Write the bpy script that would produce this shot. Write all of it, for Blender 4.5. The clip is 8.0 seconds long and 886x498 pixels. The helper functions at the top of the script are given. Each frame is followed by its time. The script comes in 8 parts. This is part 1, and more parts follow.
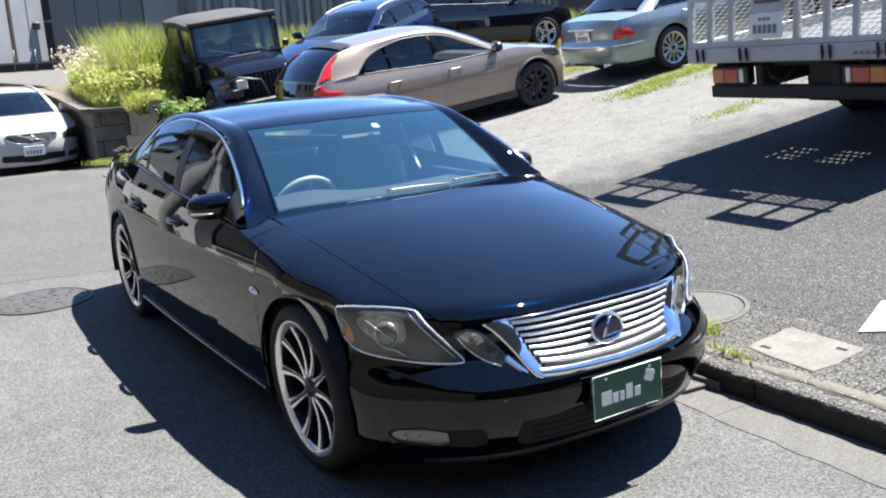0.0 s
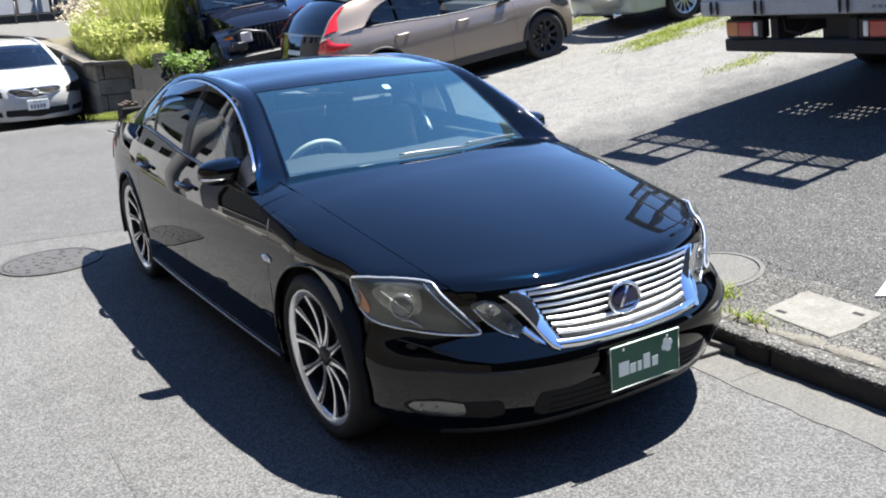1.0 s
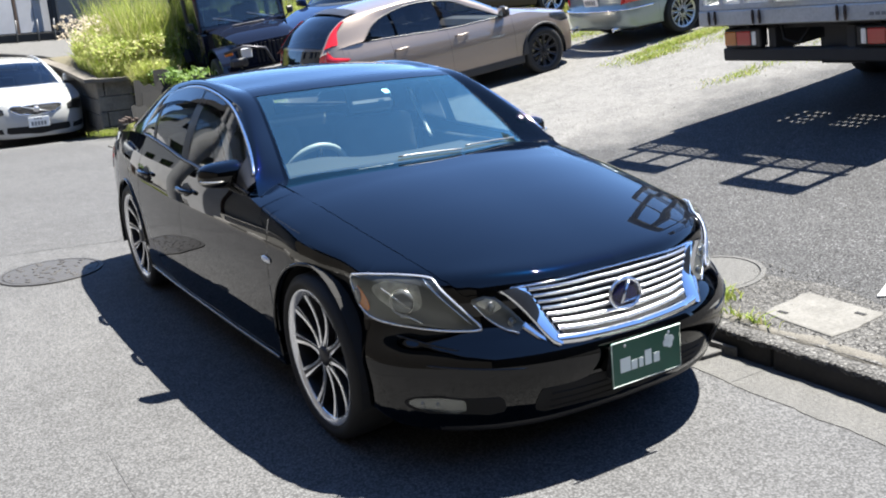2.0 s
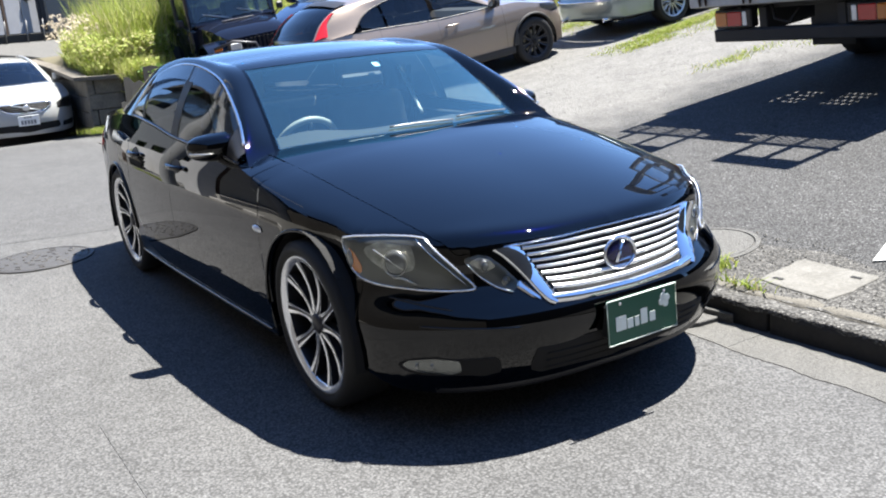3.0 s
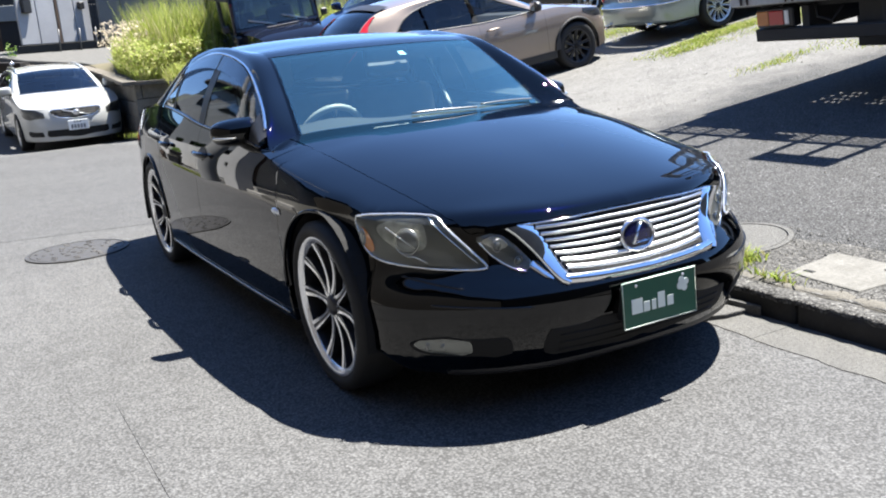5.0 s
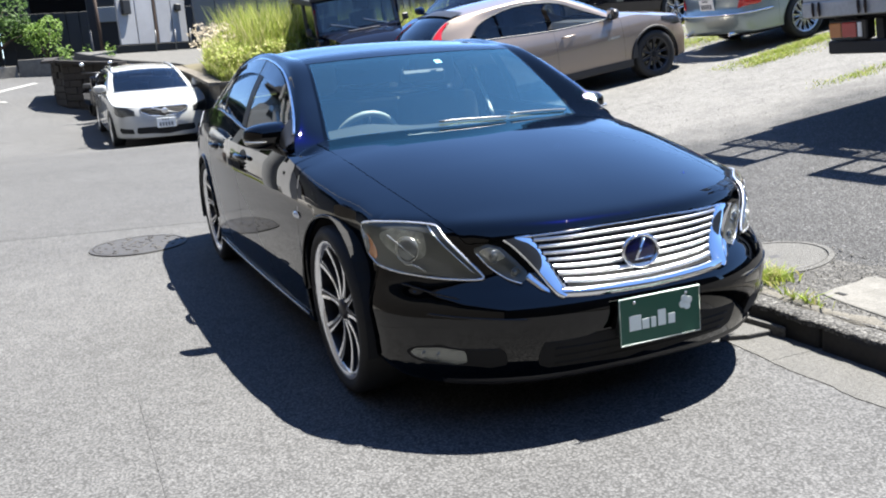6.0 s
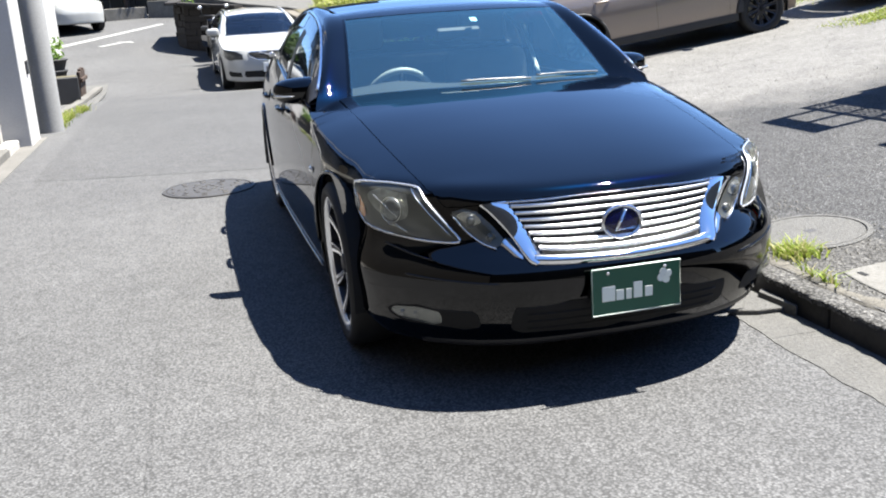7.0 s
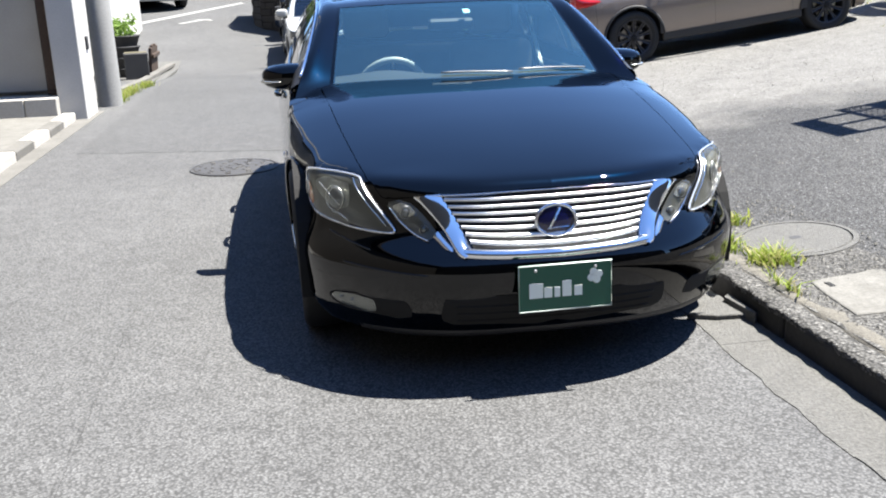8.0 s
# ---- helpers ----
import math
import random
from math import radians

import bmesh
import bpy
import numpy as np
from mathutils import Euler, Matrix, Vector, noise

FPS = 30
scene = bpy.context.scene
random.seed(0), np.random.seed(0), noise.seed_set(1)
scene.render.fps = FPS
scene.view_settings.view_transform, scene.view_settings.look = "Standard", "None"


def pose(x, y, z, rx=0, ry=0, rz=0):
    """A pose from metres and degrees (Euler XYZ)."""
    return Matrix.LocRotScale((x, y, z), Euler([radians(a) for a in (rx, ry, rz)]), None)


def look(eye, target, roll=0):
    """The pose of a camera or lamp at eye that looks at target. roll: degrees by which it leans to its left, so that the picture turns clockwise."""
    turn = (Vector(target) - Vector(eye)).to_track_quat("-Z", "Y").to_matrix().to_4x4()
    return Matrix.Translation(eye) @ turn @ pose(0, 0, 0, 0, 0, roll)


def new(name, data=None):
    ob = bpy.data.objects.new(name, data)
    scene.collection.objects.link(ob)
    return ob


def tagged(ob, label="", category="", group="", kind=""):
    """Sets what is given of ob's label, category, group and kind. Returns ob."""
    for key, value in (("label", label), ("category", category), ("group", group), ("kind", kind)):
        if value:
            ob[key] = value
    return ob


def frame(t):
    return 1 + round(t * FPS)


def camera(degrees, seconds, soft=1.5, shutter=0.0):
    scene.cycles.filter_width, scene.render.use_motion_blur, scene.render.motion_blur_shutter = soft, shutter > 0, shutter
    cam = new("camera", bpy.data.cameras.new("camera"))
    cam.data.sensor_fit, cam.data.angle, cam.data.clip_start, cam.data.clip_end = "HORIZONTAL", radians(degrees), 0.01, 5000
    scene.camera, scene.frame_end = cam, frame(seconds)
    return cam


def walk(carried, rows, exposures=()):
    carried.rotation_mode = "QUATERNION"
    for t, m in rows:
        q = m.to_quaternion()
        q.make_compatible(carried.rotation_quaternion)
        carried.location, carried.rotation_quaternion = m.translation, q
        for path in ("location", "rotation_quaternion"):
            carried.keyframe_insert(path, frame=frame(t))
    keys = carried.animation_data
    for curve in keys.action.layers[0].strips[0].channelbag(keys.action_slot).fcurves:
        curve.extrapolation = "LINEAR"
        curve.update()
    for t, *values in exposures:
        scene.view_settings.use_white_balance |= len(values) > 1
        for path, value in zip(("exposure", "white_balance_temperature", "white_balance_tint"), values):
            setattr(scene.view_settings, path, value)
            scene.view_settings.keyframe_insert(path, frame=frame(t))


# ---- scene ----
cam = camera(50.9, 8.0, soft=2.0)
PATH = [
    (0, (-2.187, -4.71, 1.653), (-1.176, -3.041, 1.214), -3.6),
    (0.5, (-2.179, -4.649, 1.678), (-1.177, -2.994, 1.169), -3.8),
    (1, (-2.186, -4.642, 1.718), (-1.204, -2.987, 1.174), -3.9),
    (2.5, (-2.198, -4.654, 1.559), (-1.205, -2.988, 1.071), -4.3),
    (3, (-2.204, -4.651, 1.485), (-1.203, -2.994, 0.986), -4.9),
    (3.5, (-2.213, -4.652, 1.43), (-1.202, -2.997, 0.941), -5.6),
    (4, (-2.22, -4.656, 1.375), (-1.208, -2.994, 0.913), -6.1),
    (5.5, (-1.984, -4.758, 1.352), (-1.144, -3.001, 0.893), -4.1),
    (6, (-1.838, -4.858, 1.353), (-1.089, -3.057, 0.912), -4.1),
    (6.5, (-1.652, -4.983, 1.374), (-1.023, -3.15, 0.882), -4.3),
    (7, (-1.396, -5.068, 1.385), (-0.905, -3.204, 0.852), -3.3),
    (7.5, (-1.18, -5.156, 1.385), (-0.775, -3.274, 0.842), -2.6),
    (8, (-0.914, -5.228, 1.397), (-0.594, -3.333, 0.841), -1.9),
]
walk(cam, [(t, look(eye, target, roll)) for t, eye, target, roll in PATH])

# ---------------------------------------------------------------- light
SUN_TO = Vector((0.425, 0.018, 1.0)).normalized()
sun = new("sun", bpy.data.lights.new("sun", "SUN"))
sun.data.energy, sun.data.angle, sun.data.color = 5.0, radians(0.53), (1.0, 0.965, 0.90)
sun.matrix_world = look(SUN_TO * 40, (0, 0, 0))
world = bpy.data.worlds.new("world")
scene.world = world
world.use_nodes = True
sky = world.node_tree.nodes.new("ShaderNodeTexSky")
sky.sky_type, sky.sun_disc = "NISHITA", False
sky.sun_elevation = math.asin(SUN_TO.z)
sky.sun_rotation = math.atan2(SUN_TO.x, SUN_TO.y)
sky.air_density, sky.dust_density, sky.ozone_density, sky.altitude = 0.7, 0.0, 8.0, 50
world.node_tree.nodes["Background"].inputs[1].default_value = 0.086
world.node_tree.links.new(sky.outputs[0], world.node_tree.nodes["Background"].inputs[0])
scene.view_settings.exposure = 2.15


# ---------------------------------------------------------------- materials
def rgb(c):
    return (*c, 1.0) if len(c) == 3 else c


def material(name, color, rough=0.6, metal=0.0, coat=0.0, spec=0.5):
    m = bpy.data.materials.new(name)
    m.use_nodes = True
    b = m.node_tree.nodes["Principled BSDF"]
    b.inputs["Base Color"].default_value = rgb(color)
    b.inputs["Roughness"].default_value = rough
    b.inputs["Metallic"].default_value = metal
    b.inputs["Coat Weight"].default_value = coat
    b.inputs["Coat Roughness"].default_value = 0.02
    b.inputs["Specular IOR Level"].default_value = spec
    return m


class Nodes:
    """Short calls for building one material's node tree."""

    def __init__(self, m):
        self.t = m.node_tree
        self.b = m.node_tree.nodes["Principled BSDF"]
        c = self.t.nodes.new("ShaderNodeTexCoord")
        self.at = c.outputs["Object"]

    def link(self, a, b):
        self.t.links.new(a, b)

    def noise(self, scale, detail=4.0, rough=0.55, at=None, dist=0.0):
        n = self.t.nodes.new("ShaderNodeTexNoise")
        n.inputs["Scale"].default_value, n.inputs["Detail"].default_value = scale, detail
        n.inputs["Roughness"].default_value, n.inputs["Distortion"].default_value = rough, dist
        self.link(at or self.at, n.inputs["Vector"])
        return n.outputs["Fac"]

    def cells(self, scale, feature="F1", out="Color", rand=1.0):
        n = self.t.nodes.new("ShaderNodeTexVoronoi")
        n.feature = feature
        n.inputs["Scale"].default_value, n.inputs["Randomness"].default_value = scale, rand
        self.link(self.at, n.inputs["Vector"])
        return n.outputs[out]

    def ramp(self, fac, *stops):
        n = self.t.nodes.new("ShaderNodeValToRGB")
        while len(n.color_ramp.elements) < len(stops):
            n.color_ramp.elements.new(0.5)
        for e, (p, c) in zip(n.color_ramp.elements, stops):
            e.position, e.color = p, rgb(c if isinstance(c, (tuple, list)) else (c, c, c))
        self.link(fac, n.inputs[0])
        return n.outputs[0]

    def mix(self, fac, a, b, kind="MIX"):
        n = self.t.nodes.new("ShaderNodeMix")
        n.data_type, n.blend_type = "RGBA", kind
        for s, v in ((n.inputs[0], fac), (n.inputs[6], a), (n.inputs[7], b)):
            if isinstance(v, (int, float)):
                s.default_value = v
            elif isinstance(v, (tuple, list)):
                s.default_value = rgb(v)
            else:
                self.link(v, s)
        return n.outputs[2]

    def bump(self, height, strength, distance=0.01):
        n = self.t.nodes.new("ShaderNodeBump")
        n.inputs["Strength"].default_value, n.inputs["Distance"].default_value = strength, distance
        self.link(height, n.inputs["Height"])
        self.link(n.outputs[0], self.b.inputs["Normal"])

    def color(self, out):
        self.link(out, self.b.inputs["Base Color"])


def worn(name, color, dark, rough=0.8, scale=3.0, fine=60.0, bump=0.3, amount=0.5, metal=0.0, depth=0.004):
    """A surface with broad stains and a fine grain."""
    m = material(name, color, rough, metal)
    n = Nodes(m)
    big = n.ramp(n.noise(scale, 5, 0.6), (0.35, 0), (0.7, 1))
    small = n.noise(fine, 4, 0.6)
    c = n.mix(big, dark, color)
    c = n.mix(amount, c, n.ramp(small, (0.3, tuple(v * 0.55 for v in color)), (0.75, tuple(min(1, v * 1.3) for v in color))))
    n.color(c)
    n.bump(small, bump, depth)
    return m


def asphalt(name, base, lo, hi, size=120.0, broad=(0.8, 1.15), bump=0.8, rough=0.85, tint=(1.0, 1.0, 1.0)):
    """Aggregate of single chips in dark binder, with broad worn patches."""
    m = material(name, (base,) * 3, rough, spec=0.2)
    n = Nodes(m)
    chip = n.cells(size, "F1", "Color")
    edge = n.cells(size, "F1", "Distance")
    g = n.ramp(chip, (0.0, lo), (0.45, base), (0.8, base * 1.25), (1.0, hi))
    g = n.mix(n.ramp(edge, (0.35, 0), (0.75, 1)), g, (lo * 0.8,) * 3)
    w = n.ramp(n.noise(0.55, 6, 0.62), (0.3, broad[0]), (0.7, broad[1]))
    g = n.mix(1.0, g, w, "MULTIPLY")
    w2 = n.ramp(n.noise(7.0, 5, 0.7), (0.3, 0.86), (0.7, 1.1))
    g = n.mix(1.0, g, w2, "MULTIPLY")
    g = n.mix(1.0, g, tint, "MULTIPLY")
    n.color(g)
    n.bump(edge, bump, 0.006)
    return m


def thin_glass(name, tint, gloss_ior=1.5, rough=0.0, dust=0.0, gloss=(1.0, 1.0, 1.0)):
    """A pane: looked through, with the reflection that its index gives."""
    m = bpy.data.materials.new(name)
    m.use_nodes = True
    t = m.node_tree
    t.nodes.remove(t.nodes["Principled BSDF"])
    clear, shine = t.nodes.new("ShaderNodeBsdfTransparent"), t.nodes.new("ShaderNodeBsdfGlossy")
    clear.inputs[0].default_value = rgb(tint)
    shine.inputs[0].default_value = rgb(gloss)
    shine.inputs["Roughness"].default_value = rough
    mixer, facing = t.nodes.new("ShaderNodeMixShader"), t.nodes.new("ShaderNodeLayerWeight")
    facing.inputs[0].default_value = 0.5
    power, f = t.nodes.new("ShaderNodeMath"), t.nodes.new("ShaderNodeMapRange")
    power.operation = "POWER"
    power.inputs[1].default_value = 5.0
    t.links.new(facing.outputs["Facing"], power.inputs[0])
    t.links.new(power.outputs[0], f.inputs["Value"])
    f.inputs["To Min"].default_value = ((gloss_ior - 1) / (gloss_ior + 1)) ** 2
    t.links.new(f.outputs[0], mixer.inputs[0])
    t.links.new(clear.outputs[0], mixer.inputs[1])
    t.links.new(shine.outputs[0], mixer.inputs[2])
    last = mixer
    if dust:
        # a thin film of dust that scatters a little light
        film, last = t.nodes.new("ShaderNodeBsdfDiffuse"), t.nodes.new("ShaderNodeMixShader")
        film.inputs[0].default_value = (0.8, 0.8, 0.78, 1)
        last.inputs[0].default_value = dust
        t.links.new(mixer.outputs[0], last.inputs[1])
        t.links.new(film.outputs[0], last.inputs[2])
    t.links.new(last.outputs[0], t.nodes["Material Output"].inputs[0])
    return m


def car_paint(name, color, metal=0.0, rough=0.35, flake=0.0):
    m = material(name, color, rough, metal, coat=1.0, spec=0.5 if metal else 0.0)
    n = Nodes(m)
    n.b.inputs["Coat IOR"].default_value = 1.48 if name == "black_paint" else 1.5
    if "black" in name:
        n.b.inputs["Specular Tint"].default_value = (0.10, 0.14, 0.20, 1)
    dust = n.noise(40, 4, 0.7)
    n.link(n.ramp(dust, (0.4, 0.006), (0.9, 0.03)), n.b.inputs["Coat Roughness"])
    if flake:
        n.color(n.mix(flake, color, n.ramp(n.cells(900), (0, tuple(v * 0.6 for v in color)), (1, tuple(min(1, v * 1.4) for v in color)))))
    return m


M = dict(
    black=car_paint("black_paint", (0.0008, 0.0011, 0.0018), 1.0, 0.30),
    white=car_paint("pearl_white_paint", (0.33, 0.335, 0.325), 0.0, 0.3),
    beige=car_paint("beige_metallic_paint", (0.235, 0.19, 0.153), 0.45, 0.34, 0.5),
    silver=car_paint("silver_green_metallic_paint", (0.25, 0.30, 0.30), 0.6, 0.3, 0.5),
    navy=car_paint("dark_blue_paint", (0.008, 0.016, 0.045), 0.0, 0.3),
    blackcar=car_paint("plain_black_paint", (0.006, 0.006, 0.008), 0.0, 0.3),
    jeep=car_paint("dark_navy_paint", (0.006, 0.008, 0.016), 0.0, 0.3),
    wiper=material("grey_wiper", (0.16, 0.165, 0.17), 0.35, 0.4),
    inner=material("dark_gap", (0.004, 0.004, 0.004), 0.9),
    chrome=material("chrome", (0.82, 0.83, 0.85), 0.06, 1.0),
    satin=material("satin_chrome", (0.72, 0.72, 0.73), 0.36, 1.0),
    alloy=material("polished_alloy", (0.88, 0.89, 0.91), 0.22, 0.8),
    darkalloy=material("dark_alloy", (0.035, 0.036, 0.04), 0.35, 0.6),
    silveralloy=material("silver_alloy", (0.55, 0.56, 0.57), 0.28, 0.9),
    gunmetal=material("gunmetal", (0.05, 0.05, 0.055), 0.4, 0.8),
    disc=material("brake_steel", (0.25, 0.24, 0.23), 0.35, 1.0),
    rubber=worn("tyre_rubber", (0.008, 0.008, 0.0085), (0.012, 0.012, 0.011), 0.75, 6, 160, 0.15),
    plastic=material("black_plastic", (0.012, 0.012, 0.013), 0.45),
    matt=worn("matt_black_plastic", (0.02, 0.02, 0.021), (0.03, 0.03, 0.03), 0.7, 5, 200, 0.1),
    glass=thin_glass("tinted_windscreen", (0.62, 0.80, 0.81), 3.3, dust=0.004, gloss=(0.50, 0.92, 0.88)),
    sideglass=thin_glass("side_glass", (0.50, 0.56, 0.56), 1.55),
    privacy=thin_glass("privacy_glass", (0.12, 0.13, 0.14), 1.6),
    rearglass=thin_glass("dark_rear_glass", (0.02, 0.022, 0.024), 1.6),
    visor=thin_glass("smoked_visor", (0.22, 0.23, 0.25), 1.5),
    lens=thin_glass("lamp_lens", (0.86, 0.88, 0.86), 1.45),
    reflector=material("lamp_reflector", (0.58, 0.57, 0.53), 0.25, 0.85),
    lampdark=material("lamp_bezel", (0.11, 0.11, 0.10), 0.30, 0.5),
    lampglow=material("dark_lamp_reflector", (0.22, 0.22, 0.215), 0.25, 0.8),
    lamphaze=worn("hazy_lamp_reflector", (0.50, 0.50, 0.45), (0.16, 0.16, 0.145), 0.3, 22, 60, 0.1, 0.3, 0.6),
    projector=material("lamp_projector", (0.16, 0.165, 0.165), 0.05, 0.5, 1.0),
    trimcream=material("cream_trim", (0.62, 0.62, 0.56), 0.6),
    sticker=material("pale_sticker", (0.45, 0.75, 0.80), 0.4),
    plainglass=thin_glass("clear_glass", (0.66, 0.72, 0.72), 1.55),
    amber=material("amber_lens", (0.55, 0.16, 0.015), 0.15, 0.0, 1.0),
    red=material("red_lens", (0.5, 0.012, 0.012), 0.12, 0.0, 1.0),
    clear=material("clear_lamp", (0.7, 0.72, 0.74), 0.12, 0.3, 1.0),
    cloth=worn("grey_beige_seat", (0.22, 0.20, 0.17), (0.17, 0.15, 0.13), 0.85, 8, 220, 0.2),
    dash=worn("grey_dashboard", (0.013, 0.016, 0.016), (0.011, 0.013, 0.013), 0.75, 5, 240, 0.1),
    wheelrim=material("grey_leather", (0.30, 0.30, 0.27), 0.5),
    platewhite=material("plate_white", (0.75, 0.76, 0.74), 0.45),
    plategreen=material("plate_green", (0.003, 0.085, 0.047), 0.4, 0.0, 0.1),
    inkgrey=material("grey_ink", (0.18, 0.19, 0.2), 0.5),
    letter=material("pale_lettering", (0.62, 0.68, 0.64), 0.45),
    blue=material("blue_enamel", (0.002, 0.003, 0.03), 0.2, 0.0, 1.0),
)


CLEAR = ("tinted_windscreen", "side_glass", "lamp_lens", "clear_glass")


# ---------------------------------------------------------------- mesh helpers
def link_mesh(name, verts, faces, mats, parent=None, label="", smooth=True, index=None):
    me = bpy.data.meshes.new(name)
    me.from_pydata([tuple(v) for v in verts], [], faces)
    for m in mats if isinstance(mats, (list, tuple)) else [mats]:
        me.materials.append(m)
    if index:
        me.polygons.foreach_set("material_index", index)
    if smooth:
        me.polygons.foreach_set("use_smooth", [True] * len(me.polygons))
    me.update()
    ob = new(name, me)
    if any(m.name in CLEAR for m in me.materials):
        ob.visible_shadow = False
    ob.parent = parent
    return tagged(ob, label)


def part(name, bm, mat, parent=None, label="", smooth=False):
    """Links a bmesh as one mesh object under a thing or a part."""
    me = bpy.data.meshes.new(name)
    bm.normal_update()
    bm.to_mesh(me)
    bm.free()
    for m in mat if isinstance(mat, (list, tuple)) else [mat]:
        me.materials.append(m)
    if smooth:
        me.polygons.foreach_set("use_smooth", [True] * len(me.polygons))
    ob = new(name, me)
    ob.parent = parent
    return tagged(ob, label)


def thing(name, label, category, m=None, group="", kind=""):
    """An Empty at a thing's base, which parents its parts."""
    ob = tagged(new(name), label, category, group, kind)
    ob.empty_display_size = 0.2
    if m is not None:
        ob.matrix_world = m
    return ob


def box(bm, a, b, bevel=0.0, m=None, seg=1):
    """A box from corner a to corner b, with rounded edges, laid by m."""
    c = [(p + q) / 2 for p, q in zip(a, b)]
    d = [abs(q - p) for p, q in zip(a, b)]
    t = Matrix.Translation(c) @ Matrix.Diagonal((*d, 1))
    vs = bmesh.ops.create_cube(bm, size=1, matrix=t)["verts"]
    if bevel:
        es = list({e for v in vs for e in v.link_edges})
        made = bmesh.ops.bevel(bm, geom=es, offset=min(bevel, min(d) * 0.45), segments=seg, affect="EDGES", profile=0.6)
        vs = list({v for f in made["faces"] for v in f.verts} | {v for v in vs if v.is_valid})
        vs = list({w for v in vs for f in v.link_faces for w in f.verts})
    if m is not None:
        bmesh.ops.transform(bm, matrix=m, verts=vs)
    return bm


def boxed(name, a, b, mat, parent=None, label="", bevel=0.006, m=None, seg=1):
    return part(name, box(bmesh.new(), a, b, bevel, m, seg), mat, parent, label)


def lathe(profile, n=48, axis="X", sign=1.0):
    """A bmesh turned from (along, radius) pairs round an axis."""
    bm = bmesh.new()
    rings = []
    for a, r in profile:
        ring = []
        for k in range(n):
            t = 2 * math.pi * k / n
            c, s = r * math.cos(t), r * math.sin(t)
            p = (a * sign, c, s) if axis == "X" else (c, s, a * sign)
            ring.append(bm.verts.new(p))
        rings.append(ring)
    for p, q in zip(rings, rings[1:]):
        for k in range(n):
            bm.faces.new((p[k], p[(k + 1) % n], q[(k + 1) % n], q[k]))
    bmesh.ops.recalc_face_normals(bm, faces=bm.faces)
    return bm


def tube(bm, pts, r, n=6, closed=False, flat=1.0):
    """A round bar along points; r one radius or one a point."""
    pts = [Vector([float(v) for v in p]) for p in pts]
    rings, count = [], len(pts)
    rs = [float(v) for v in r] if isinstance(r, (list, tuple)) else [float(r)] * count
    ref = Vector((0.13, 0.27, 0.95))
    for i, p in enumerate(pts):
        a = pts[(i - 1) % count] if closed or i else p
        b = pts[(i + 1) % count] if closed or i < count - 1 else p
        d = (b - a).normalized()
        u = d.cross(ref)
        u = u.normalized() if u.length > 1e-4 else d.orthogonal().normalized()
        v = d.cross(u)
        rings.append([bm.verts.new(p + rs[i] * (math.cos(t) * u + flat * math.sin(t) * v)) for t in (2 * math.pi * k / n for k in range(n))])
    for i in range(count if closed else count - 1):
        p, q = rings[i], rings[(i + 1) % count]
        for k in range(n):
            bm.faces.new((p[k], p[(k + 1) % n], q[(k + 1) % n], q[k]))
    if not closed:
        bm.faces.new(rings[0][::-1])
        bm.faces.new(rings[-1])
    return bm


def tubed(name, pts, r, mat, parent=None, label="", n=6, closed=False, flat=1.0):
    return part(name, tube(bmesh.new(), pts, r, n, closed, flat), mat, parent, label, smooth=True)


def ellipsoid(bm, c, r, m=None, seg=16):
    t = Matrix.Translation(c) @ Matrix.Diagonal((*r, 1))
    bmesh.ops.create_uvsphere(bm, u_segments=seg, v_segments=max(6, seg // 2), radius=1, matrix=(m @ t) if m else t)
    return bm


def ease(keys):
    """A smooth curve through (place, value) pairs that does not overshoot."""
    xs, ys = np.array(keys, float).T
    d = np.diff(ys) / np.diff(xs)
    g = np.r_[d[0], [0 if a * b <= 0 else 2 * a * b / (a + b) for a, b in zip(d, d[1:])], d[-1]]

    def f(v):
        v = np.clip(np.asarray(v, float), xs[0], xs[-1])
        i = np.clip(np.searchsorted(xs, v, side="right") - 1, 0, len(xs) - 2)
        h = xs[i + 1] - xs[i]
        t = (v - xs[i]) / h
        return ys[i] * (1 + 2 * t) * (1 - t) ** 2 + h * g[i] * t * (1 - t) ** 2 + ys[i + 1] * t * t * (3 - 2 * t) + h * g[i + 1] * t * t * (t - 1)

    return f


def rounded(points, n):
    """A smooth line through points: n samples, and a call that gives any place along it, counted in points."""
    p = np.array(points, float)
    p = np.vstack([2 * p[0] - p[1], p, 2 * p[-1] - p[-2]])

    def f(k):
        k = np.atleast_1d(np.asarray(k, float))
        i = np.clip(k.astype(int), 0, len(points) - 2)
        t = (k - i)[:, None]
        a, b, c, d = p[i], p[i + 1], p[i + 2], p[i + 3]
        return 0.5 * (2 * b + (c - a) * t + (2 * a - 5 * b + 4 * c - d) * t**2 + (3 * b - a - 3 * c + d) * t**3)

    return f(np.linspace(0, len(points) - 1, n)), f


def grid_faces(nu, nv, base=0, flip=False):
    out = []
    for i in range(nu - 1):
        for j in range(nv - 1):
            q = (base + i * nv + j, base + (i + 1) * nv + j, base + (i + 1) * nv + j + 1, base + i * nv + j + 1)
            out.append(q[::-1] if flip else q)
    return out


